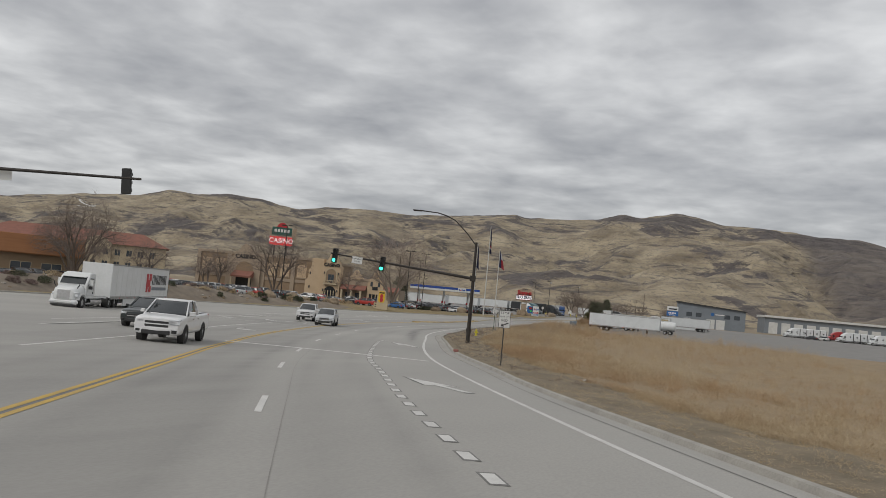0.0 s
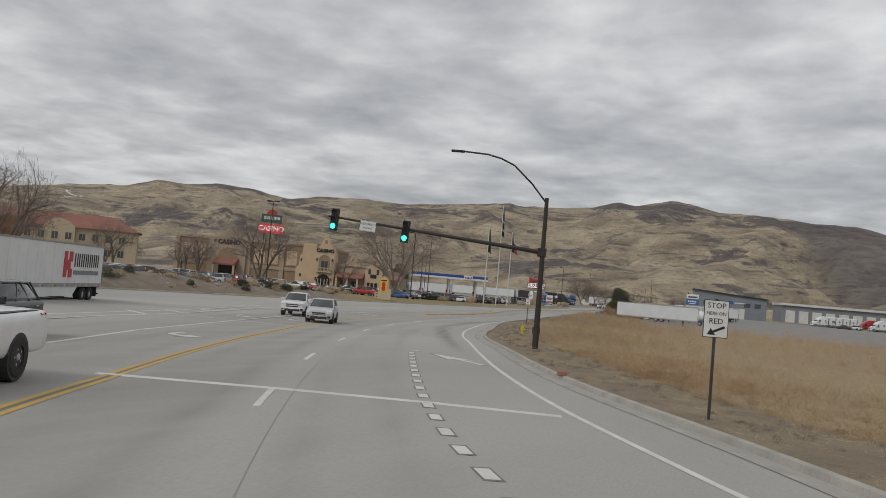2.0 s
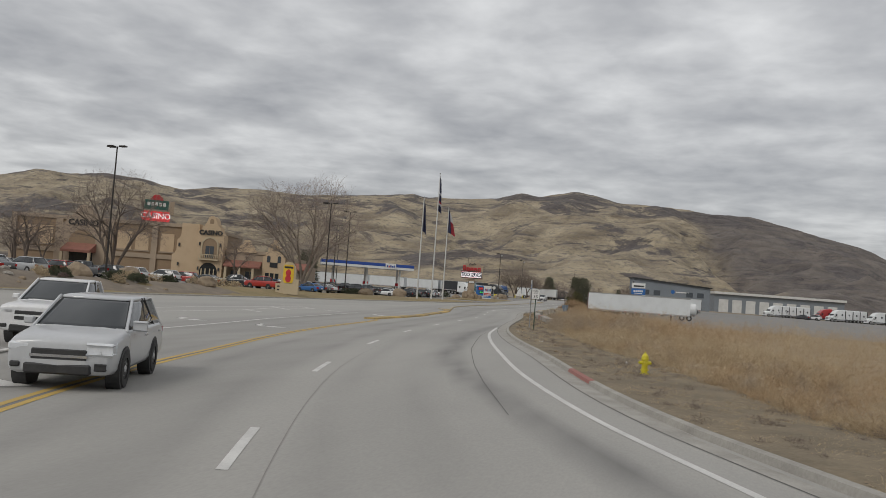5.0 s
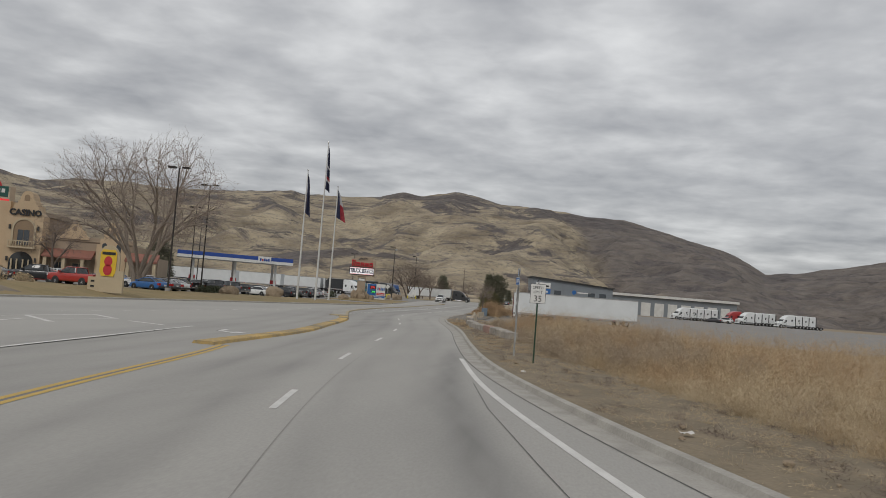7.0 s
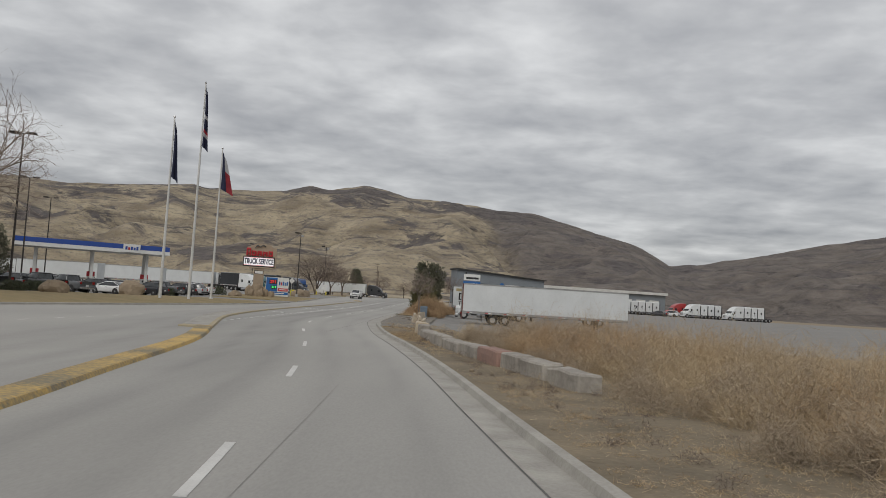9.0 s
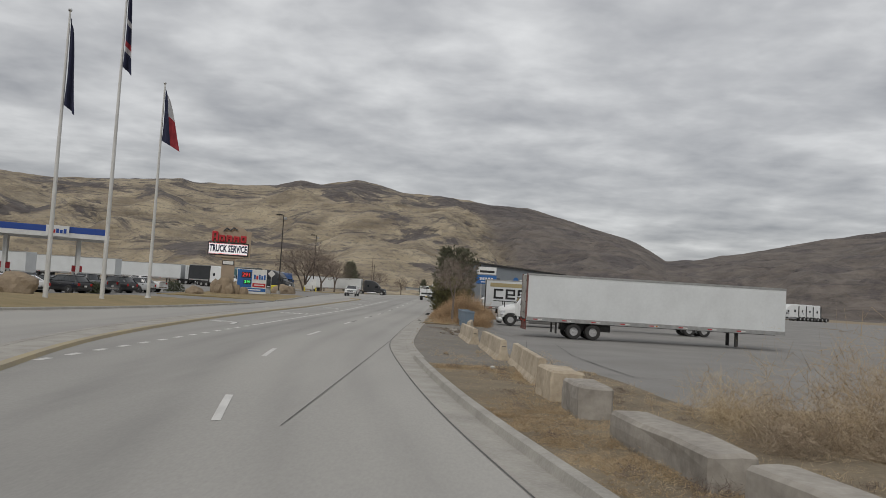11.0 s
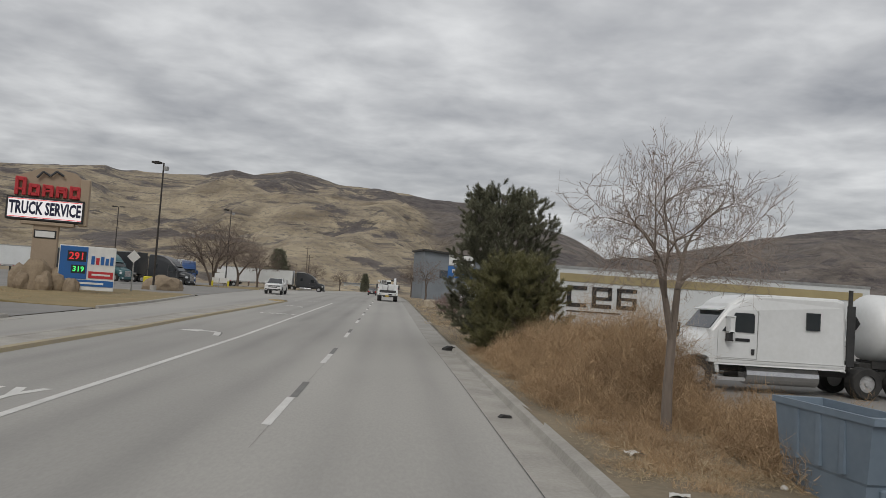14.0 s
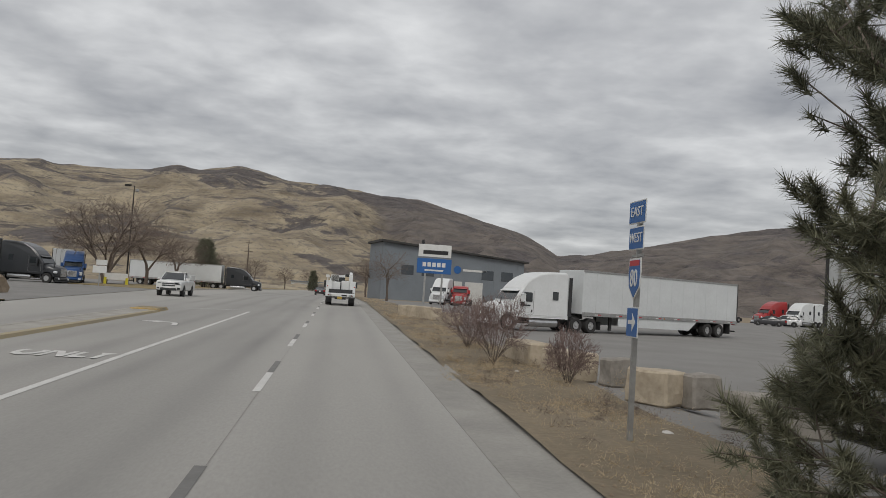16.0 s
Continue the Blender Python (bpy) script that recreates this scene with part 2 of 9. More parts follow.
S("gutter", (0.36, 0.345, 0.315), (0.24, 0.23, 0.21), 1.0, 0.9, bump=0.3, fine=14, contrast=0.9)
S("bank_soil", (0.26, 0.215, 0.165), (0.14, 0.115, 0.09), 0.7, 0.95, bump=0.9, fine=6, contrast=0.9)
S("litter", (0.6, 0.58, 0.55), (0.5, 0.48, 0.45), 4.0, 0.8)
S("cab_blue", (0.03, 0.09, 0.26), (0.025, 0.075, 0.21), 1.0, 0.3, coat=0.3)
S("cab_teal", (0.05, 0.13, 0.14), (0.04, 0.105, 0.115), 1.0, 0.3, coat=0.3)
S("cab_dark", (0.03, 0.032, 0.036), (0.04, 0.042, 0.045), 1.0, 0.3, coat=0.3)
S("cab_red", (0.4, 0.03, 0.03), (0.32, 0.03, 0.03), 1.0, 0.3, coat=0.3)

# rubber and oil darken the concrete along the wheel paths
rm = MATS["concrete_road"].node_tree
rw, rn_, rmul, rmix = (rm.nodes.new(k) for k in ("ShaderNodeAttribute", "ShaderNodeTexNoise", "ShaderNodeMath", "ShaderNodeMix"))
rw.attribute_name = "wear"
rmap = rm.nodes.new("ShaderNodeMapping")
rmap.inputs["Scale"].default_value = (1.0, 0.12, 1.0)
rm.links.new(rm.nodes["Geometry"].outputs["Position"], rmap.inputs[0])
rm.links.new(rmap.outputs[0], rn_.inputs["Vector"])
rn_.inputs["Scale"].default_value, rn_.inputs["Detail"].default_value = 0.9, 6.0
rmul.operation = "MULTIPLY"
rm.links.new(rw.outputs["Fac"], rmul.inputs[0])
rm.links.new(rn_.outputs[0], rmul.inputs[1])
rmix.data_type, rmix.clamp_factor = "RGBA", True
rsoft = rm.nodes.new("ShaderNodeMath")
rsoft.operation = "MULTIPLY"
rsoft.inputs[1].default_value = 0.62
rm.links.new(rmul.outputs[0], rsoft.inputs[0])
rm.links.new(rsoft.outputs[0], rmix.inputs[0])
rb_in = rm.nodes["Principled BSDF"].inputs["Base Color"]
rm.links.new(rb_in.links[0].from_socket, rmix.inputs[6])
rmix.inputs[7].default_value = (0.185, 0.18, 0.17, 1)
rm.links.new(rmix.outputs[2], rb_in)

# hillsides: dry grass over dark rock bands and scrub
hm = bpy.data.materials.new("hillside")
hm.use_nodes = True
hn, hl = hm.node_tree.nodes, hm.node_tree.links
hb = hn["Principled BSDF"]
hb.inputs["Roughness"].default_value = 0.95
hgeo = hn.new("ShaderNodeNewGeometry")


def htex(scale, detail, stretch, distort=0.0, rough=0.5):
    mp, n = hn.new("ShaderNodeMapping"), hn.new("ShaderNodeTexNoise")
    mp.inputs["Scale"].default_value = stretch
    n.inputs["Scale"].default_value, n.inputs["Detail"].default_value, n.inputs["Distortion"].default_value = scale, detail, distort
    n.inputs["Roughness"].default_value = rough
    hl.new(hgeo.outputs["Position"], mp.inputs[0])
    hl.new(mp.outputs[0], n.inputs["Vector"])
    return n.outputs[0]


def hramp(src, p0, c0, p1, c1):
    r = hn.new("ShaderNodeValToRGB")
    r.color_ramp.elements[0].position, r.color_ramp.elements[0].color = p0, (*c0, 1)
    r.color_ramp.elements[1].position, r.color_ramp.elements[1].color = p1, (*c1, 1)
    hl.new(src, r.inputs[0])
    return r.outputs[0]


def hmix(f, a, b):
    m = hn.new("ShaderNodeMix")
    m.data_type = "RGBA"
    hl.new(f, m.inputs[0])
    hl.new(a, m.inputs[6])
    hl.new(b, m.inputs[7])
    return m.outputs[2]


hsep = hn.new("ShaderNodeSeparateXYZ")
hl.new(hgeo.outputs["Position"], hsep.inputs[0])


def hrange(src, a, b, c, d):
    n = hn.new("ShaderNodeMapRange")
    n.inputs["From Min"].default_value, n.inputs["From Max"].default_value = a, b
    n.inputs["To Min"].default_value, n.inputs["To Max"].default_value = c, d
    hl.new(src, n.inputs["Value"])
    return n.outputs[0]


def hadd(a, b):
    n = hn.new("ShaderNodeMath")
    hl.new(a, n.inputs[0])
    hl.new(b, n.inputs[1])
    return n.outputs[0]


# rock outcrops lie in a belt half way up and on the summits
def hscale(src, k):
    n = hn.new("ShaderNodeMath")
    n.operation = "MULTIPLY"
    hl.new(src, n.inputs[0])
    n.inputs[1].default_value = k
    return n.outputs[0]


belt = hadd(hrange(hsep.outputs[2], 25, 70, -0.05, 0.02), hrange(hsep.outputs[2], 100, 135, 0.0, -0.05))
caps = hrange(hsep.outputs[2], 150, 225, 0.0, 0.10)
grass = hramp(htex(0.012, 12, (1, 1, 3.0), 0.6, 0.6), 0.36, (0.20, 0.163, 0.115), 0.64, (0.40, 0.338, 0.236))
rockc = hramp(htex(0.05, 10, (1, 1, 1)), 0.3, (0.05, 0.044, 0.045), 0.7, (0.125, 0.108, 0.104))
talus = hramp(htex(0.04, 10, (1, 1, 1)), 0.3, (0.088, 0.077, 0.072), 0.7, (0.175, 0.15, 0.132))
patches = hramp(hadd(hadd(htex(0.0058, 15, (1, 1, 3.4), 0.6, 0.72), belt), caps), 0.525, (0, 0, 0), 0.575, (0.95, 0.95, 0.95))
bands = hramp(htex(0.011, 14, (0.7, 0.7, 8.0), 0.8, 0.68), 0.565, (0, 0, 0), 0.61, (0.85, 0.85, 0.85))
streaks = hramp(htex(0.03, 10, (0.8, 0.8, 6), 0.8, 0.62), 0.53, (0, 0, 0), 0.66, (0.5, 0.5, 0.5))
scrub = hramp(htex(0.16, 6, (1, 1, 1), 0.0, 0.62), 0.53, (0, 0, 0), 0.62, (0.55, 0.55, 0.55))
# the eastern massif is bare grey-brown scree, divided from the grass slopes by a spur
spur = hadd(hadd(hsep.outputs[0], hscale(hsep.outputs[1], 0.081)), hscale(htex(0.008, 8, (1, 1, 2), 0.4, 0.6), 90.0))
scree = hramp(htex(0.02, 12, (1, 1, 2.2), 0.6, 0.66), 0.36, (0.075, 0.066, 0.064), 0.66, (0.185, 0.158, 0.14))
drier = hmix(hrange(spur, 225.0, 275.0, 0.0, 0.92), grass, scree)
hl.new(hmix(scrub, hmix(streaks, hmix(bands, hmix(patches, drier, rockc), rockc), talus), talus), hb.inputs["Base Color"])
hbump = hn.new("ShaderNodeBump")
hbump.inputs["Strength"].default_value, hbump.inputs["Distance"].default_value = 1.0, 22.0
hl.new(htex(0.02, 12, (1, 1, 2.5), 0.4), hbump.inputs["Height"])
hl.new(hbump.outputs[0], hb.inputs["Normal"])
MATS["hillside"] = hm

# ---- building helpers ----
rng = random.Random(7)


def thing(name, label, category, x=0.0, y=0.0, z=0.0, rz=0.0, group="", kind=""):
    """An empty at the base of a thing, parent of its parts."""
    ob = new(name)
    ob.empty_display_size = 0.2
    ob.matrix_world = pose(x, y, z, 0, 0, rz)
    return tagged(ob, label, category, group, kind)


def mesh_from(bm, name, material, smooth=False):
    me = bpy.data.meshes.new(name)
    bmesh.ops.recalc_face_normals(bm, faces=bm.faces)
    bm.to_mesh(me)
    bm.free()
    me.materials.append(MATS[material] if isinstance(material, str) else material)
    if smooth:
        me.polygons.foreach_set("use_smooth", [True] * len(me.polygons))
    return me


def part(name, bm, material, parent, label="", smooth=False):
    ob = new(name, mesh_from(bm, name, material, smooth))
    ob.parent = parent
    if label:
        ob["label"] = label
    return ob


def again(name, ob, parent, m):
    """Another part on the same mesh."""
    o = new(name, ob.data)
    o.parent = parent
    o.matrix_local = m
    return o


def solo(name, bm, material, label, category, x=0, y=0, z=0, rz=0, group="", kind="", smooth=False):
    ob = new(name, mesh_from(bm, name, material, smooth))
    ob.matrix_world = pose(x, y, z, 0, 0, rz)
    return tagged(ob, label, category, group, kind)


def box(bm, x0, x1, y0, y1, z0, z1, bev=0.0):
    ret = bmesh.ops.create_cube(bm, size=1.0)
    vs = ret["verts"]
    for v in vs:
        v.co = Vector(((x0 + x1) / 2 + v.co.x * (x1 - x0), (y0 + y1) / 2 + v.co.y * (y1 - y0), (z0 + z1) / 2 + v.co.z * (z1 - z0)))
    if bev:
        es = {e for v in vs for e in v.link_edges}
        bmesh.ops.bevel(bm, geom=list(es), offset=bev, segments=1, affect="EDGES")
    return bm


def B(*args, **kw):
    return box(bmesh.new(), *args, **kw)


def tube(bm, p0, p1, r0, r1=None, n=8, caps=True):
    p0, p1 = Vector(p0), Vector(p1)
    r1 = r0 if r1 is None else r1
    d = p1 - p0
    q = d.to_track_quat("Z", "Y").to_matrix()
    rings = []
    for p, r in ((p0, r0), (p1, r1)):
        rings.append([bm.verts.new(p + q @ Vector((r * math.cos(a), r * math.sin(a), 0))) for a in (2 * math.pi * k / n for k in range(n))])
    for k in range(n):
        bm.faces.new((rings[0][k], rings[0][(k + 1) % n], rings[1][(k + 1) % n], rings[1][k]))
    if caps:
        bm.faces.new(rings[0][::-1])
        bm.faces.new(rings[1])
    return bm


def T(*args, **kw):
    return tube(bmesh.new(), *args, **kw)


def pipe(bm, pts, r, n=8):
    for a, b in zip(pts, pts[1:]):
        tube(bm, a, b, r, r, n)
    return bm


def prism(bm, poly, a0, a1, axis="x"):
    """A polygon, drawn in the two other axes, given depth along axis."""
    def at(u, v, w):
        return {"x": (w, u, v), "y": (u, w, v), "z": (u, v, w)}[axis]
    lo = [bm.verts.new(at(u, v, a0)) for u, v in poly]
    hi = [bm.verts.new(at(u, v, a1)) for u, v in poly]
    n = len(poly)
    bm.faces.new(lo[::-1])
    bm.faces.new(hi)
    for k in range(n):
        bm.faces.new((lo[k], lo[(k + 1) % n], hi[(k + 1) % n], hi[k]))
    return bm


def X(poly, a0, a1, axis="x"):
    return prism(bmesh.new(), poly, a0, a1, axis)


def loft(bm, rings, caps=True):
    vs = [[bm.verts.new(p) for p in r] for r in rings]
    n = len(rings[0])
    for a, b in zip(vs, vs[1:]):
        for k in range(n):
            bm.faces.new((a[k], a[(k + 1) % n], b[(k + 1) % n], b[k]))
    if caps:
        bm.faces.new(vs[0][::-1])
        bm.faces.new(vs[-1])
    return bm


def sweep(bm, prof, line):
    """A profile of (side, up) carried along a line of (x, y, z); side is to the right of the way."""
    rows = []
    for k, p in enumerate(line):
        a, b = Vector(line[max(k - 1, 0)]), Vector(line[min(k + 1, len(line) - 1)])
        d = (b - a)
        d.z = 0
        d.normalize()
        s = Vector((d.y, -d.x, 0))
        rows.append([bm.verts.new(Vector(p) + s * u + Vector((0, 0, v))) for u, v in prof])
    n = len(prof)
    for a, b in zip(rows, rows[1:]):
        for k in range(n):
            bm.faces.new((a[k], a[(k + 1) % n], b[(k + 1) % n], b[k]))
    bm.faces.new(rows[0][::-1])
    bm.faces.new(rows[-1])
    return bm


def letters(text, size, material, parent, m, name="lettering", depth=0.004, bold=0.0):
    """Words in the built-in font, centred, in the xz plane of m, facing -y."""
    cu = bpy.data.curves.new("words", "FONT")
    cu.body, cu.size, cu.extrude, cu.offset = text, size, depth, bold
    cu.align_x, cu.align_y = "CENTER", "CENTER"
    cu.resolution_u = 2
    tmp = new("words", cu)
    bpy.context.view_layer.update()
    me = bpy.data.meshes.new_from_object(tmp.evaluated_get(bpy.context.evaluated_depsgraph_get()))
    bpy.data.objects.remove(tmp)
    bpy.data.curves.remove(cu)
    me.materials.clear()
    me.materials.append(MATS[material])
    ob = new(name, me)
    ob.parent = parent
    ob.matrix_local = m @ pose(0, 0, 0, 90, 0, 0)
    return ob


def raw(name, verts, faces, material, label="", category="", kind="", parent=None, smooth=False):
    """One mesh from arrays."""
    me = bpy.data.meshes.new(name)
    me.from_pydata([tuple(v) for v in verts], [], [tuple(f) for f in faces])
    me.update()
    me.materials.append(MATS[material])
    if smooth:
        me.polygons.foreach_set("use_smooth", [True] * len(me.polygons))
    ob = new(name, me)
    if parent:
        ob.parent = parent
    return tagged(ob, label, category, "", kind)


# ---- the lie of the land ----
ROAD_Z = [(-300, 4.27), (-230, 2.17), (-190, 0.86), (-150, 0.15), (-110, -0.09), (-60, -0.09), (0, 0.19), (80, 1.21)]


def gz(y):
    return float(np.interp(y, [a for a, _ in ROAD_Z], [b for _, b in ROAD_Z]))


def lot_drop(x, y):
    """How far the truck lot lies below the road's edge."""
    def ramp(v):
        return max(0.0, min(1.0, v))
    return 0.30 * ramp((x - 8.4) / 1.6) * ramp((90 - y) / 20) * ramp((70 - x) / 12) * ramp((y + 62) / 6)


def rise(x, y):
    """How far the casino's lot and its lawn lie above the road."""
    return float(np.interp(y, [-172, -150, -100, -60, -25, 0], [0.0, 1.0, 1.1, 0.62, 0.28, 0.0])) * max(0.0, min(1.0, (left_kerb(y) - 1.0 - x) / 4.5))


def curve(points):
    """x over y through points (x, y), smoothly."""
    ys, xs = np.array([p[1] for p in points], float), np.array([p[0] for p in points], float)
    slope = np.gradient(xs, ys)

    def x(y):
        k = int(np.clip(np.searchsorted(ys, y) - 1, 0, len(ys) - 2))
        h = ys[k + 1] - ys[k]
        u = (y - ys[k]) / h
        if u < 0:
            return float(xs[0] + slope[0] * (y - ys[0]))
        if u > 1:
            return float(xs[-1])
        return float((2 * u**3 - 3 * u**2 + 1) * xs[k] + (u**3 - 2 * u**2 + u) * h * slope[k] + (3 * u**2 - 2 * u**3) * xs[k + 1] + (u**3 - u**2) * h * slope[k + 1])
    return x


lane_line = curve([(84, -262), (57.6, -223.5), (47.2, -207.5), (40.7, -197.3), (29.9, -177.4), (24.9, -166.4), (17.1, -146.5), (13.3, -131.6), (11, -120), (9.1, -107.5), (7.8, -95.7), (6.3, -84), (4.4, -72.6), (1.05, -55), (0.12, -46), (0, -37), (0, 0), (0, 400)])
right_kerb = curve([(96, -262), (60.5, -211), (56.3, -204.5), (50, -194.4), (45.8, -187), (39.7, -177), (31.9, -161), (25.7, -147.5), (20.9, -131.9), (17.8, -121.9), (15.4, -112.7), (14.0, -106), (12.72, -98), (11.85, -92), (10.6, -83), (8.4, -70), (7.1, -63.2), (5.55, -53), (4.52, -44), (4.24, -33.5), (4.2, -10), (4.2, 400)])
edge_line = curve([(92, -262), (57.6, -210.4), (53.4, -203.9), (48.4, -196), (44.7, -190), (41.3, -184.5), (36.2, -174.8), (32.8, -167.5), (28.5, -157.8), (24.3, -148.4), (21.8, -141.6), (19.2, -132.9), (16.7, -123.8), (15, -116.7), (13, -105.4)])
skid_line = curve([(34, -172), (22.6, -148), (18.6, -138.6), (17.6, -135.2), (16.65, -130.7), (15.5, -125.4), (14.15, -118.2), (13.0, -109), (12.1, -99), (11, -90)])
dot_line = curve([(85, -258), (54.5, -212.2), (48.8, -203.5), (43.4, -194.6), (40.5, -190), (38.8, -187), (35, -179.6), (30.5, -170.3)])
yellow_line = curve([(76, -262), (38, -199.4), (35.3, -195), (30.4, -186.3), (20.5, -165.5), (13.4, -148), (12.1, -143.3), (9.5, -133.7), (7.4, -123.5), (5.4, -111.8), (4.6, -108)])
median_edge = curve([(4.7, -109.6), (3.9, -94.4), (3, -88.7), (0.8, -75), (-2.2, -63.2), (-4.7, -52.7), (-6.5, -36), (-7.1, -20), (-7.1, 42)])
left_kerb = curve([(34, -262), (5, -215), (-14, -175), (-24, -140), (-25, -120), (-22.7, -100), (-21.5, -80), (-19.6, -58), (-16.2, -38), (-13.5, -18), (-13, 0), (-13.3, 20), (-14.8, 40), (-15.5, 60), (-15.5, 400)])

# ---- ground, road and kerbs ----
def strip(name, left, right, y0, y1, step, dz, material, cols=2, label="", category="", kind="structure", noise_h=0.0, extra=None):
    """A sheet between two lines x(y)."""
    ys = np.arange(y0, y1 + 1e-6, step)
    if ys[-1] < y1 - 0.01:
        ys = np.append(ys, y1)
    ys = np.concatenate([[ys[0]], ys, [ys[-1]]])
    verts, faces = [], []
    for row, y in enumerate(ys):
        a, b = left(y), right(y)
        sink = 0.3 if row in (0, len(ys) - 1) else 0.0
        for k in range(cols + 1):
            x = a + (b - a) * k / cols
            h = noise.noise((x * 0.35, y * 0.35, 1.7)) * noise_h + noise.noise((x * 1.3, y * 1.3, 4.1)) * noise_h * 0.4
            verts.append((x, y, gz(y) + dz + h - sink + (extra(x, y) if extra else 0.0)))
    n = cols + 1
    for r in range(len(ys) - 1):
        for k in range(cols):
            faces.append((r * n + k, r * n + k + 1, (r + 1) * n + k + 1, (r + 1) * n + k))
    return raw(name, verts, faces, material, label, category, kind)


ground_v, ground_f = [], []
gx = [-3500, -1500, -700, -300, -150, -80, -40, 0, 40, 80, 150, 300, 700, 1500, 3500]
gy = [-3500, -1500, -700, -300, -230, -190, -150, -110, -60, 0, 80, 200, 400, 700, 1500, 3500]
for yy in gy:
    for xx in gx:
        ground_v.append((xx, yy, gz(yy) - 0.42))
for r in range(len(gy) - 1):
    for k in range(len(gx) - 1):
        a = r * len(gx) + k
        ground_f.append((a, a + 1, a + 1 + len(gx), a + len(gx)))
raw("ground", ground_v, ground_f, "plain_ground", "dry tan desert ground reaching out to the hills", "ground", "structure")

road = strip("road", left_kerb, right_kerb, -262, 400, 2, 0.0, "concrete_road", 96, "pale grey worn concrete road with sealed joints", "road")


def traffic_wear(x, y):
    """How much rubber and oil the traffic has left: wheel paths, oil between them, darker inner lanes, a curved skid."""
    off = (x - lane_line(y)) / math.hypot(1, lane_line(y + 0.5) - lane_line(y - 0.5))
    w = 0.0
    for mid_, k in ((1.85, 0.8), (-1.85, 1.0), (-5.5, 0.7), (-9.0, 0.6)):
        for path in (-0.85, 0.85):
            w += k * math.exp(-((off - mid_ - path) / 0.36) ** 2)
        w += 0.45 * k * math.exp(-((off - mid_) / 0.4) ** 2)
    w += 0.55 * max(0.0, min(1.0, -off / 1.0)) * max(0.0, min(1.0, (11 + off) / 3))
    skid = (x - skid_line(y)) / math.hypot(1, skid_line(y + 0.5) - skid_line(y - 0.5))
    w += 2.6 * math.exp(-(skid / 0.42) ** 2) * max(0.0, min(1.0, (y + 170) / 12)) * max(0.0, min(1.0, (-98 - y) / 8))
    return w


wear = road.data.attributes.new("wear", "FLOAT", "POINT")
wear.data.foreach_set("value", [traffic_wear(v.co.x, v.co.y) for v in road.data.vertices])


def offset_line(line, off, y0, y1, step=1.0, dz=0.0):
    out = []
    for y in np.linspace(y0, y1, max(2, int(math.ceil((y1 - y0) / step)) + 1)):
        s = (line(y + 0.5) - line(y - 0.5))
        n = math.hypot(1, s)
        x = line(y) + off / n
        out.append((x, y - off * s / n, gz(y - off * s / n) + dz))
    return out


def ribbon(bm, pts, w):
    rows = []
    for k, p in enumerate(pts):
        a, b = Vector(pts[max(k - 1, 0)]), Vector(pts[min(k + 1, len(pts) - 1)])
        d = b - a
        d.z = 0
        d.normalize()
        s = Vector((d.y, -d.x, 0)) * w / 2
        rows.append((bm.verts.new(Vector(p) - s), bm.verts.new(Vector(p) + s)))
    for (a, b), (c, d) in zip(rows, rows[1:]):
        bm.faces.new((a, b, d, c))
    return bm


MARK = 0.006


def line_mark(name, line, off, y0, y1, w, material, label, dz=MARK, step=1.0, category="road marking"):
    return solo(name, ribbon(bmesh.new(), offset_line(line, off, y0, y1, step, dz), w), material, label, category, kind="structure")


# kerb with its gutter on the right
KERB = [(-0.70, 0.004), (-0.14, -0.004), (-0.10, 0.12), (0.06, 0.14), (0.08, -0.3), (-0.70, -0.3)]


def kerb_run(line, y0, y1, material, mirror=1, prof=KERB, step=2.0, name="kerb", label="grey cast concrete kerb with a gutter pan"):
    pts = offset_line(line, 0, y0, y1, step, 0.004)
    return solo(name, sweep(bmesh.new(), [(u * mirror, v) for u, v in prof], pts), material, label, "kerb", kind="structure")


kerb_run(right_kerb, -262, -50, "kerb")
kerb_run(right_kerb, -142.2, -138.6, "red_kerb", label="faded red paint along the kerb beside the hydrant", step=1.0, prof=[(-0.132, 0.03), (-0.104, 0.124), (0.05, 0.144), (0.05, 0.13), (-0.09, 0.11), (-0.12, 0.03)])
LOWKERB = [(-0.70, 0.004), (-0.1, -0.004), (-0.05, 0.03), (0.25, 0.05), (0.3, -0.3), (-0.62, -0.3)]
kerb_run(right_kerb, -50, -22, "kerb", prof=LOWKERB, label="dropped concrete kerb at the lot entrance")
TALLKERB = [(-0.72, 0.004), (-0.12, 0.0), (-0.07, 0.11), (0.12, 0.125), (0.14, -0.3), (-0.72, -0.3)]
kerb_run(right_kerb, -22, 1, "kerb", prof=TALLKERB)
kerb_run(right_kerb, 1, 400, "gutter", prof=[(-0.8, 0.004), (-0.1, 0.0), (-0.02, 0.03), (0.2, 0.05), (0.3, -0.3), (-0.8, -0.3)])
kerb_run(left_kerb, -262, 2, "kerb", -1)
kerb_run(left_kerb, 12, 40, "kerb", -1)
kerb_run(left_kerb, 84, 400, "kerb", -1)

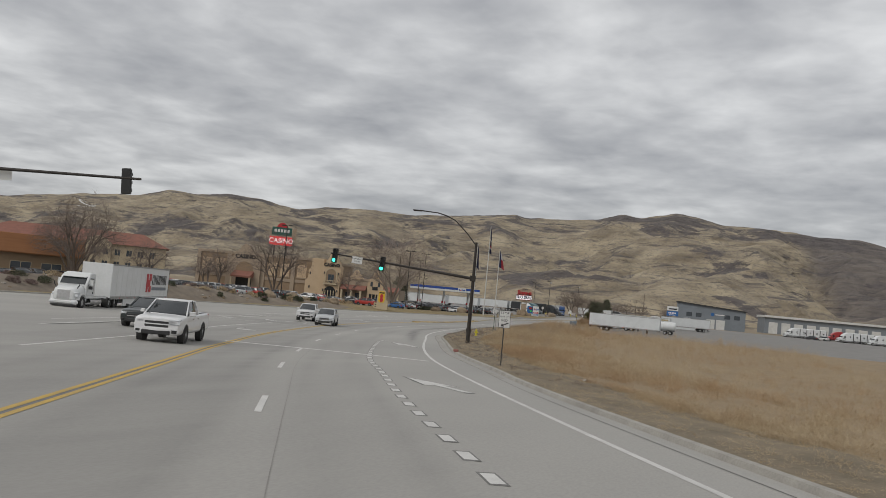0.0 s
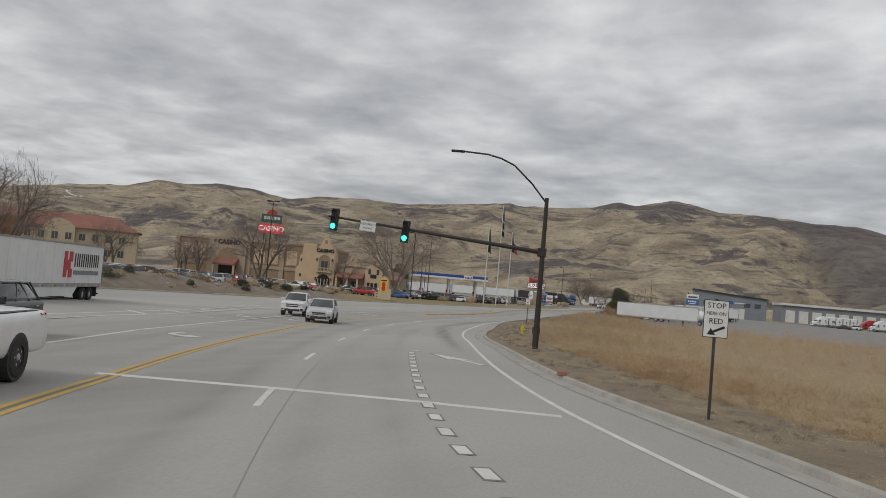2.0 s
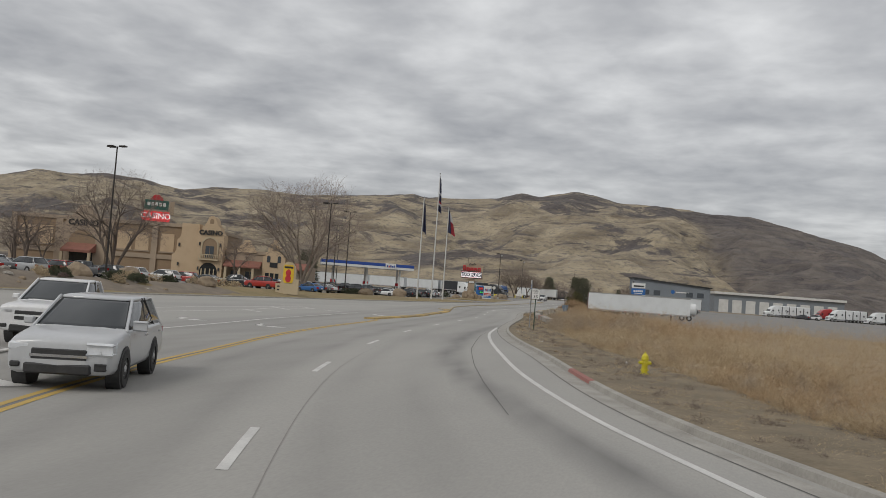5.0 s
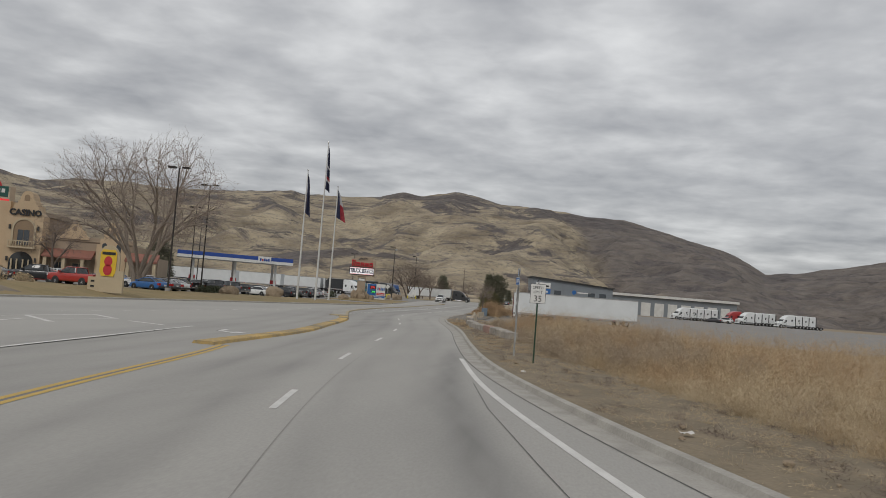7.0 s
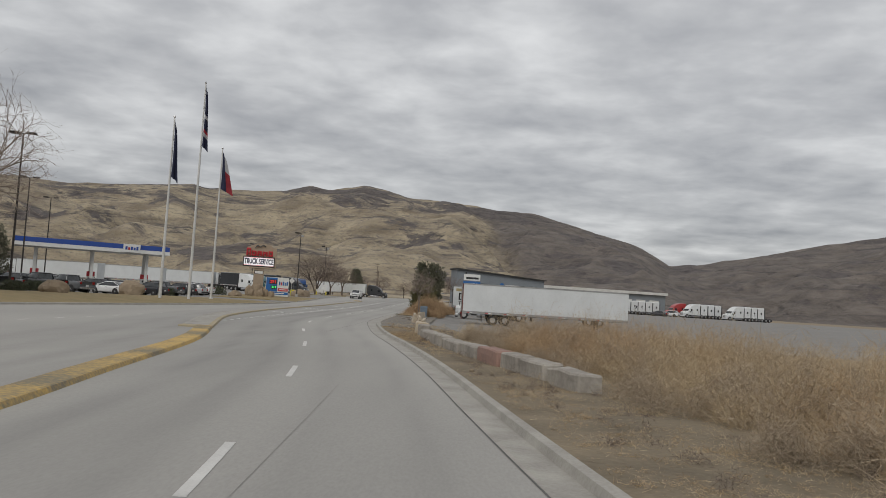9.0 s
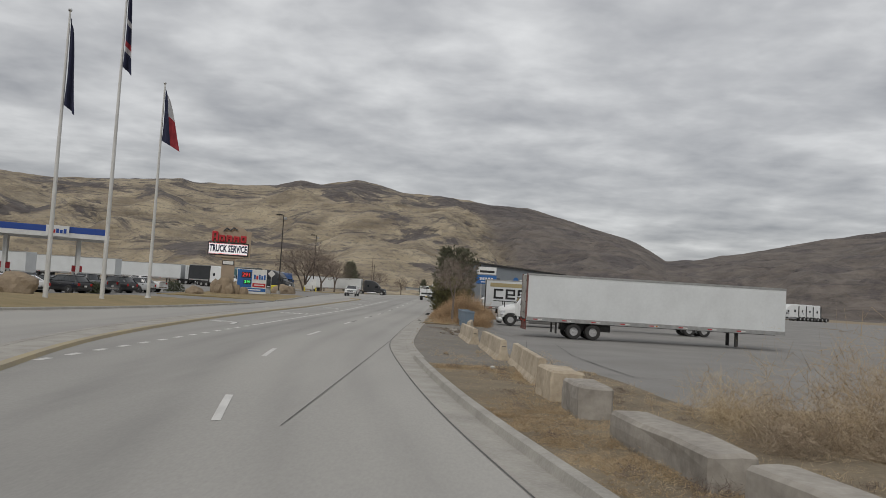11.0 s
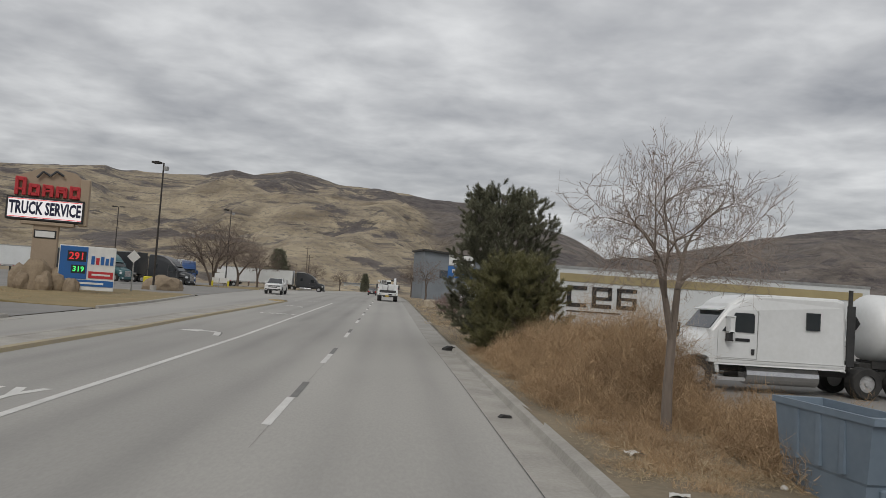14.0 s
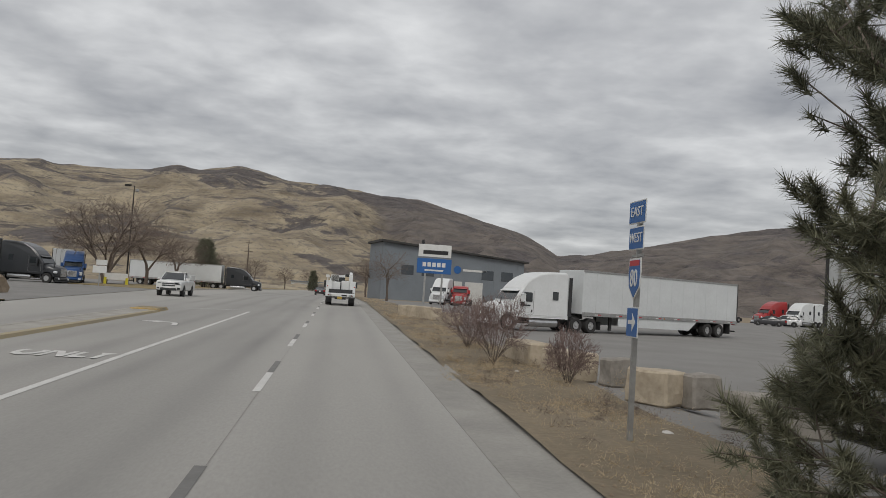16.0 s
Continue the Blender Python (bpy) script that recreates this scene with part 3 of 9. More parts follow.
# sealed joints and cracks in the concrete
line_mark("road_joint", right_kerb, -0.72, -262, 300, 0.028, "joint_seal", "dark sealed joint along the gutter", 0.007, category="road joint")
line_mark("road_joint", lane_line, 0.5, -262, -99, 0.012, "joint_faint", "dark sealed joint beside the lane line", category="road joint")
line_mark("road_joint", lane_line, 0.05, -20, 300, 0.008, "joint_faint", "dark sealed joint along the lane line", 0.005, category="road joint")
for pts in ([(23.0, -150), (21.2, -144.5), (19.7, -139.5), (18.6, -135.4), (17.6, -131.6), (16.35, -125.7), (15.2, -120), (14.8, -117.4), (14.4, -114.8)], [(3.68, -64), (3.66, -52), (3.62, -34)]):
    solo("road_joint", ribbon(bmesh.new(), [(x, y, gz(y) + 0.008) for x, y in pts], 0.02), "joint_seal", "dark sealed joint slanting towards the gutter", "road joint", kind="structure")

solo("road_joint", ribbon(bmesh.new(), [(x, y, gz(y) + 0.006) for x, y in ((8.62, -99), (8.35, -93), (8.1, -88))], 0.012), "joint_faint", "faint joint in the concrete", "road joint", kind="structure")

# lane markings
DASH_ENDS = [-231.5, -219.5, -207.45, -197.3, -187.4, -177.4, -166.4, -154.8, -143.3, -131.6, -119.9, -107.5, -95.7, -83.8, -72.3, -60.9, -49.4, -38.0, -25.75, -15.2, -5.2, 5.9, 17.45, 27.55, 37.6] + [48.6 + 11.2 * k for k in range(23)]
for y1 in DASH_ENDS:
    slope = (lane_line(y1) - lane_line(y1 - 2)) / 2
    y0 = y1 - 3.05 / math.hypot(1, slope)
    solo("lane_dash", ribbon(bmesh.new(), [(lane_line(y), y, gz(y) + MARK) for y in np.linspace(y0, y1, 4)], 0.145), "white_paint", "white painted lane dash, worn", "road marking", group="lane dashes", kind="structure")
    if y1 > -27:
        solo("lane_dash", ribbon(bmesh.new(), [(0, y, gz(y) + MARK) for y in np.linspace(y1 + 0.04, y1 + 2.5, 3)], 0.14), "old_mark", "dark patch of an old removed lane dash", "road marking", group="old lane dashes", kind="structure")
line_mark("edge_line", edge_line, 0, -262, -105.5, 0.17, "white_paint", "solid white edge line along the kerb")
y = -240.0
while y < -169.5:
    bmd = ribbon(bmesh.new(), [(dot_line(v), v, gz(v) + MARK + 0.002) for v in np.linspace(y, y + 0.62, 3)], 0.23)
    solo("lane_dot", bmd, "white_paint", "short white dash of the turn lane edge", "road marking", group="turn lane dots", kind="structure")
    solo("lane_dot", ribbon(bmesh.new(), [(dot_line(v), v, gz(v) + MARK - 0.001) for v in np.linspace(y - 0.08, y + 0.70, 3)], 0.31), "old_mark", "dark backing of a lane dot", "road marking", group="turn lane dots", kind="structure")
    y += 1.52
for off in (-0.12, 0.12):
    line_mark("centre_line", yellow_line, off, -262, -109, 0.14, "yellow_paint", "yellow double centre line")
line_mark("old_mark", yellow_line, 0, -262, -109, 0.10, "old_mark", "dark strip between the yellow lines", 0.004)
# stop bar
solo("stop_bar", ribbon(bmesh.new(), [(x, y, gz(y) + MARK) for x, y in ((31.6, -189.3), (35.4, -187.3), (38.2, -186.1), (41.2, -185.1))], 0.35), "white_paint", "white stop bar across the lanes", "road marking", kind="structure")


def flat(name, pts, material, label, dz=MARK):
    bm = bmesh.new()
    bm.faces.new([bm.verts.new((x, y, gz(y) + dz)) for x, y in pts])
    return solo(name, bm, material, label, "road marking", kind="structure")


def ground_line(pts, w=0.17, name="lane_line", label="solid white lane line"):
    return solo(name, ribbon(bmesh.new(), [(x, y, gz(y) + MARK) for x, y in pts], w), "white_paint", label, "road marking", kind="structure")


def arrow(x, y, ang, kind, s=1.0):
    """A painted arrow at its tail, pointing along ang (degrees left of +y)."""
    q = Matrix.Rotation(radians(ang), 2)
    if kind == "straight":
        shape = [(-0.14, 0), (0.14, 0), (0.14, 1.75), (0.55, 1.5), (0, 3.9), (-0.55, 1.5), (-0.14, 1.75)]
    else:
        shape = [(0.10, 0), (0.30, 0), (0.30, 1.2), (0.26, 1.55), (0.12, 1.82), (-0.12, 2.0), (-0.38, 2.08), (-0.36, 2.5), (-1.15, 1.92), (-0.44, 1.36), (-0.42, 1.72), (-0.2, 1.68), (-0.02, 1.58), (0.07, 1.4), (0.10, 1.2)]
    mid_ = Vector((sum(a for a, b in shape), sum(b for a, b in shape))) / len(shape)
    flat("lane_arrow", [Vector((x, y)) + q @ ((mid_ + (Vector((a, b)) - mid_) * 1.13) * s) for a, b in shape], "old_mark", "dark backing of a painted lane arrow", MARK)
    flat("lane_arrow", [Vector((x, y)) + q @ Vector((a * s, b * s)) for a, b in shape], "white_paint", "white painted %s arrow on the lane" % kind, MARK + 0.003)


arrow(49.0, -199.2, 52, "straight", 1.15)
arrow(34.9, -173.1, 50, "straight", 1.15)
arrow(22.4, -175.2, 200, "left", 1.2)
arrow(9.6, -154.3, 204, "left", 1.2)
arrow(12.6, -152.1, 204, "left", 1.2)
arrow(5.4, -127.2, 200, "left", 1.2)
arrow(0.95, -127.4, 200, "left", 1.2)
arrow(1.3, -99.6, 190, "left", 1.15)
arrow(-4.9, -36.2, 8, "left", 1.15)
arrow(-4.7, -0.6, 8, "left", 1.15)
arrow(-4.9, 31.0, 8, "left", 1.0)
ground_line([(36, -205), (29.5, -192.8), (26, -186.2), (21.2, -177.0), (15.4, -163.6), (6.4, -140.4), (3.9, -128.2), (2.4, -121.6), (-0.75, -99.5)])
ground_line([(25, -195), (13.5, -171.1), (10.4, -162.6), (-0.4, -137.8), (-3.1, -126), (-4.4, -113), (-6.3, -104.3), (-5.2, -99)])
ground_line([(20, -190), (9.0, -163.9), (5.9, -156.3), (-4.0, -132.8), (-7.6, -114), (-7.7, -102), (-7.4, -97)])
for a, b in (((8.5, -164.6), (11.7, -166.5)), ((6.5, -158.9), (9.2, -160.6)), ((3.9, -152.5), (7.2, -154.5)), ((2.1, -146.3), (4.5, -147.3)), ((-0.8, -139.5), (-3.2, -138.0)), ((-4.5, -112.1), (-2.6, -113.3)), ((-7.7, -102.2), (-4.6, -105)), ((-7.4, -97), (-5, -99)), ((-3.9, -99.8), (-1.7, -100.7))):
    ground_line([a, b], 0.3, "hatch_line", "short white slanting hatch mark")
ground_line([(10.4, -162.7), (14.3, -162.4)], 0.12)
ground_line([(14.9, -162.3), (18.3, -161.1)], 0.12)
for k in range(14):
    yy = -97 + k * 3.4
    ground_line([(-9.6 + 0.02 * k, yy), (-9.6 + 0.02 * k, yy + 1.0)], 0.11, "lane_dot", "short white lane dash of the far lanes")
ground_line([(-3.66, -36), (-3.66, 0), (-3.5, 46)], 0.16)
for k in range(13):
    ground_line([(-3.66, -37.55 - 1.63 * k), (-3.66, -36.85 - 1.63 * k)], 0.2, "lane_dot", "short white dash of the turn lane edge")
ground_line([(-7.0, 46), (-4.2, 47.5)], 0.16, "lane_line", "white bar past the median's nose")
word = thing("road_word", "white word ONLY painted on the turn lane", "road marking", -4.85, 19.2, gz(19.2) + MARK, kind="structure")
ow = letters("ONLY", 1.0, "white_paint", word, Matrix.Identity(4), depth=0.001, bold=0.035)
ow.matrix_local = Matrix.Diagonal((0.82, 2.6, 1, 1))
word = thing("road_word", "white word ONLY painted on the turn lane", "road marking", -5.2, -17.0, gz(-17.0) + MARK, kind="structure")
ow = letters("ONLY", 1.0, "white_paint", word, Matrix.Identity(4), depth=0.001, bold=0.035)
ow.matrix_local = Matrix.Diagonal((0.82, 2.6, 1, 1))

# raised median with yellow nose
MED = [(-0.42, 0.0), (-0.36, 0.10), (-0.30, 0.115), (0.30, 0.115), (0.36, 0.10), (0.42, 0.0), (0.42, -0.2), (-0.42, -0.2)]
solo("median_kerb", sweep(bmesh.new(), MED, offset_line(median_edge, -0.5, -109.4, -66, 1.0, 0.0)), "yellow_kerb", "raised median kerb painted worn yellow", "median", kind="structure")
solo("median_kerb", sweep(bmesh.new(), [(-0.15, 0.0), (-0.12, 0.1), (0.12, 0.1), (0.16, 0.0), (0.16, -0.2), (-0.15, -0.2)], offset_line(median_edge, -0.2, -66, 40, 2.0, 0.0)), "worn_yellow", "long median kerb with worn yellow paint", "median", kind="structure")
solo("median_top", ribbon(bmesh.new(), offset_line(median_edge, -0.85, -66, 40.5, 2.0, 0.092), 1.16), "kerb", "bare concrete top of the median", "median", kind="structure")
solo("median_kerb", sweep(bmesh.new(), [(-0.15, 0.0), (-0.12, 0.1), (0.12, 0.1), (0.16, 0.0), (0.16, -0.2), (-0.15, -0.2)], offset_line(median_edge, -1.45, -66, 40, 2.0, 0.0)), "kerb", "far kerb of the median", "median", kind="structure")
solo("median_kerb", sweep(bmesh.new(), [(-0.7, 0.0), (-0.6, 0.14), (0.6, 0.14), (0.7, 0.0), (0.7, -0.2), (-0.7, -0.2)], offset_line(median_edge, -0.8, 40, 42.6, 0.5, 0.0)), "yellow_kerb", "yellow painted nose of the median", "median", kind="structure")

solo("median_kerb", B(median_edge(-66) - 1.62, median_edge(-66) - 0.03, -66.7, -65.9, -0.1, 0.108, bev=0.04), "worn_yellow", "blunt end of the wide median", "median", kind="structure", z=gz(-66))

# verges, field, lots
strip("verge", lambda y: right_kerb(y) + 0.05, lambda y: right_kerb(y) + 5.2, -262, -51.6, 1.0, 0.06, "dirt", 8, "bare brown dirt verge with stones and straw", "verge", noise_h=0.10)
strip("field", lambda y: right_kerb(y) + 5.0, lambda y: 90 + 0 * y, -262, -58, 2.5, -0.02, "straw_ground", 24, "field of dry straw-coloured weeds", "field", noise_h=0.18)
strip("verge", lambda y: right_kerb(y) + 0.05, lambda y: 8.4 + 0 * y, -51.6, -22, 1.0, 0.03, "asphalt_dirty", 6, "patched grey asphalt lot entrance with dirt", "verge")
strip("verge", lambda y: right_kerb(y) + 0.05, lambda y: 7.2 + 0 * y, -22, 140, 1.0, 0.09, "dirt", 8, "dirt verge with straw and pebbles", "verge", noise_h=0.08)
lot_v, lot_f, lot_y = [], [], np.arange(-60, 140.1, 4.0)
lot_x = [0.0, 0.08, 0.35, 0.6, 1.0, 1.6, 2.2, 3.0, 12.0, 30.0, 50.0, 64.0, 112.0]
for y in lot_y:
    x0 = max(right_kerb(y) + 3.2, 6.9)
    for dx in lot_x:
        x = x0 + dx if dx < 0.05 else 8.4 + dx if dx < 4 else 8.0 + dx
        lot_v.append((x, y, gz(y) - 0.06 - lot_drop(x, y)))
for r in range(len(lot_y) - 1):
    for k in range(len(lot_x) - 1):
        a = r * len(lot_x) + k
        lot_f.append((a, a + 1, a + 1 + len(lot_x), a + len(lot_x)))
raw("lot", lot_v, lot_f, "asphalt", "grey asphalt truck lot", "lot", "structure")
strip("verge", lambda y: left_kerb(y) - 13, lambda y: left_kerb(y) - 0.05, -262, 2, 2.0, 0.10, "brown_lawn", 10, "strip of dormant brown lawn", "lawn", noise_h=0.12, extra=rise)
strip("verge", lambda y: left_kerb(y) - 13, lambda y: left_kerb(y) - 0.05, 12, 42, 2.0, 0.10, "brown_lawn", 8, "strip of dormant brown lawn", "lawn", noise_h=0.12)
strip("lot", lambda y: left_kerb(y) - 14, lambda y: left_kerb(y), 2, 12, 2, 0.03, "asphalt", 4, "grey asphalt driveway", "lot")
strip("verge", lambda y: left_kerb(y) - 9, lambda y: left_kerb(y) - 0.05, 84, 400, 3.0, 0.10, "brown_lawn", 6, "strip of dormant brown lawn", "lawn", noise_h=0.12)
strip("lot", lambda y: -170 + 0 * y, lambda y: left_kerb(y) - 12.9, -200, 200, 5, 0.02, "asphalt", 8, "grey asphalt parking lot", "lot", extra=rise)
strip("lot", lambda y: left_kerb(y) - 14, lambda y: left_kerb(y), 42, 84, 3, 0.02, "asphalt", 4, "grey asphalt driveway", "lot")

# ---- hills ----
SKYLINE = [(-110, 90), (-80, 100), (-62, 118), (-54, 145), (-50, 170), (-46, 187), (-44, 209), (-42.3, 205), (-40, 217), (-37.4, 213), (-36.4, 205), (-34.8, 199), (-33, 211), (-30, 218), (-26.8, 215), (-23.4, 224), (-18.7, 240), (-17.7, 233), (-15, 238), (-12.6, 246), (-11, 262), (-9.6, 256), (-7.3, 276), (-6, 270), (-4, 250), (-1, 247), (1.5, 237), (2.8, 230), (4.7, 228), (6.6, 213), (9, 187), (10.5, 176), (12.4, 152), (14.1, 115), (16.5, 125), (20, 148), (22.4, 170), (27, 200), (33, 215), (42, 205), (60, 150), (85, 110)]
HB, HH = [a for a, _ in SKYLINE], [b for _, b in SKYLINE]
hv, hf = [], []
bear = np.arange(-110, 85.01, 0.22)
rad = np.concatenate([np.linspace(560, 2050, 90), np.linspace(2080, 3000, 8)])
for b in bear:
    top = float(np.interp(b, HB, HH))
    ca, sb = math.cos(radians(b)), math.sin(radians(b))
    foot = 640 + 190 * noise.noise((b * 0.06, 3.3, 0)) + (500 if b > 14 else 0) * min(1, (b - 14) / 6 if b > 14 else 0)
    for r in rad:
        s = max(0.0, min(1.0, (r - foot) / (2050 - foot)))
        x, y = 10 + sb * r, -110 + ca * r
        shape = 0.35 * s + 0.65 * s * s * (3 - 2 * s)
        gully = abs(noise.noise((x * 0.0032, y * 0.0032, 1.0))) + 0.5 * abs(noise.noise((x * 0.008, y * 0.008, 5.0)))
        small = noise.noise((x * 0.02, y * 0.02, 9.0)) + 0.5 * noise.noise((x * 0.05, y * 0.05, 2.0))
        ridge = abs(noise.noise((x * 0.0016 + 7, y * 0.0016, 3.0)))
        z = shape * top
        mid_s = 4 * s * (1 - s)
        z -= mid_s * (gully * 0.42 + ridge * 0.34) * top * 0.9
        z -= 15.0 * (abs(noise.noise((x * 0.009, y * 0.009, 31.0))) + 0.5 * abs(noise.noise((x * 0.02, y * 0.02, 33.0)))) * mid_s * max(0.5, min(1.0, (b + 8) / 8))
        z += small * 8.0 * min(1, s * 2.0) * (1 - 0.6 * s)
        side = (x + 0.081 * y - 205 - 55 * noise.noise((y * 0.004, 0.0, 6.0))) / 45.0
        z -= 0.16 * top * mid_s * math.exp(-side * side)
        step = z / 17.0 + 1.6 * noise.noise((x * 0.003, y * 0.003, 11.0))
        f = step - math.floor(step)
        ledge = 0.5 + 0.5 * noise.noise((x * 0.006, y * 0.006, 21.0))
        z += 17.0 * 0.26 * ledge * (f * f * f * (f * (6 * f - 15) + 10) - f) * min(1, s * 3) * (1 - s * s)
        if r > 2050:
            z = top - (r - 2050) * 0.12
        hv.append((x, y, max(z, -2) + 0.6))
nr = len(rad)
for i in range(len(bear) - 1):
    for j in range(nr - 1):
        a = i * nr + j
        hf.append((a, a + nr, a + nr + 1, a + 1))
from mathutils.bvhtree import BVHTree
hill_tree = BVHTree.FromPolygons([Vector(v) for v in hv], hf)
raw("hills", hv, hf, "hillside", "bare tan grass hills with dark rock bands and scrub", "hills", "structure", smooth=True)

# ---- vehicles ----
def wheel(parent, x, y, r, w, rim="alloy", dual=False):
    """A wheel whose axle runs along x, its outer face towards the sign of x."""
    s = 1 if x > 0 else -1
    n = 20
    prof = [(0.55 * r, 0), (0.93 * r, 0), (r, 0.12 * w), (r, 0.88 * w), (0.93 * r, w), (0.55 * r, w)]
    rings = [[(-s * (d - w * 0.5) * 1.0, q * math.cos(a), q * math.sin(a)) for q, d in prof] for a in (2 * math.pi * k / n for k in range(n))]
    bm = bmesh.new()
    vs = [[bm.verts.new(p) for p in ring] for ring in rings]
    for k in range(n):
        a, b = vs[k], vs[(k + 1) % n]
        for j in range(len(prof)):
            bm.faces.new((a[j], a[(j + 1) % len(prof)], b[(j + 1) % len(prof)], b[j]))
    tyre = part("wheel", bm, "rubber", parent, "black rubber tyre")
    tyre.matrix_local = pose(x, y, r)
    rb = bmesh.new()
    tube(rb, (s * w * 0.36, 0, 0), (-s * w * 0.4, 0, 0), 0.57 * r, 0.57 * r, 14)
    tube(rb, (s * w * 0.36, 0, 0), (s * w * 0.48, 0, 0), 0.2 * r, 0.14 * r, 10)
    for k in range(5):
        a = 2 * math.pi * k / 5
        tube(rb, (s * w * 0.36, 0.37 * r * math.cos(a), 0.37 * r * math.sin(a)), (s * w * 0.40, 0.37 * r * math.cos(a), 0.37 * r * math.sin(a)), 0.08 * r, 0.07 * r, 4)
    part("rim", rb, rim, tyre, "metal wheel rim")
    return tyre


def ring_section(y, zb, zt, hw, crown=0.03, waist=0.0):
    """A car's cross section at y: rounded sill, gently bowed side, soft shoulder and crowned top."""
    h = zt - zb
    half = [(0.0, zb), (hw * 0.80, zb), (hw * 0.93, zb + 0.03), (hw * 0.985, zb + 0.12), (hw, zb + h * 0.45), (hw * 0.995, zb + h * 0.66), (hw * 0.975, zt - 0.09), (hw * 0.93, zt - 0.03), (hw * 0.84, zt), (hw * 0.45, zt + crown * 0.8), (0.0, zt + crown)]
    return [(x, y, z) for x, z in half] + [(-x, y, z) for x, z in half[-2:0:-1]]


def smooth_line(vals, n=4):
    """Points of a Catmull-Rom curve through tuples."""
    out = []
    for k in range(len(vals) - 1):
        p0, p1, p2, p3 = vals[max(k - 1, 0)], vals[k], vals[k + 1], vals[min(k + 2, len(vals) - 1)]
        for q in range(n):
            t = q / n
            out.append(tuple(0.5 * (2 * b + (c - a) * t + (2 * a - 5 * b + 4 * c - d) * t * t + (3 * b - a - 3 * c + d) * t ** 3) for a, b, c, d in zip(p0, p1, p2, p3)))
    out.append(vals[-1])
    return out


def cabin_ring(z, hw, y0, y1, bow):
    """A rounded glasshouse outline at one height."""
    pts = [(hw * 0.72, y0 + bow * 0.55), (hw * 0.93, y0 - 0.02), (hw, y0 - 0.16), (hw, (y0 + y1) / 2), (hw, y1 + 0.14), (hw * 0.93, y1 + 0.02), (hw * 0.6, y1 - bow * 0.35)]
    return [(x, y, z) for x, y in pts] + [(0.0, y1 - bow * 0.5, z)] + [(-x, y, z) for x, y in pts[::-1]] + [(0.0, y0 + bow, z)]


CARS = {
    # length, width, wheel radius, body stations (y, bottom, top, half width factor), cabin stations (y at belt, y at roof), belt, roof
    "sedan": (4.75, 1.82, 0.33, [(2.37, 0.35, 0.62, 0.78), (2.2, 0.24, 0.74, 0.93), (1.3, 0.22, 0.90, 1.0), (0.9, 0.22, 0.95, 1.0), (-1.5, 0.22, 0.98, 1.0), (-2.2, 0.28, 1.0, 0.95), (-2.38, 0.38, 0.92, 0.82)], (1.35, -1.95), (0.22, -0.9), 0.93, 1.44),
    "suv": (4.7, 1.9, 0.37, [(2.35, 0.42, 0.78, 0.82), (2.2, 0.3, 0.95, 0.95), (1.2, 0.28, 1.08, 1.0), (0.8, 0.28, 1.1, 1.0), (-2.1, 0.28, 1.1, 1.0), (-2.3, 0.34, 1.08, 0.97), (-2.36, 0.42, 1.0, 0.92)], (1.18, -2.22), (0.12, -1.72), 1.06, 1.70),
    "pickup": (5.8, 1.98, 0.40, [(2.9, 0.5, 0.98, 0.86), (2.78, 0.4, 1.12, 0.96), (1.75, 0.38, 1.2, 1.0), (1.2, 0.38, 1.22, 1.0), (-2.7, 0.4, 1.24, 1.0), (-2.88, 0.5, 1.22, 0.98)], (1.6, -0.78), (0.6, -0.58), 1.2, 1.88),
}


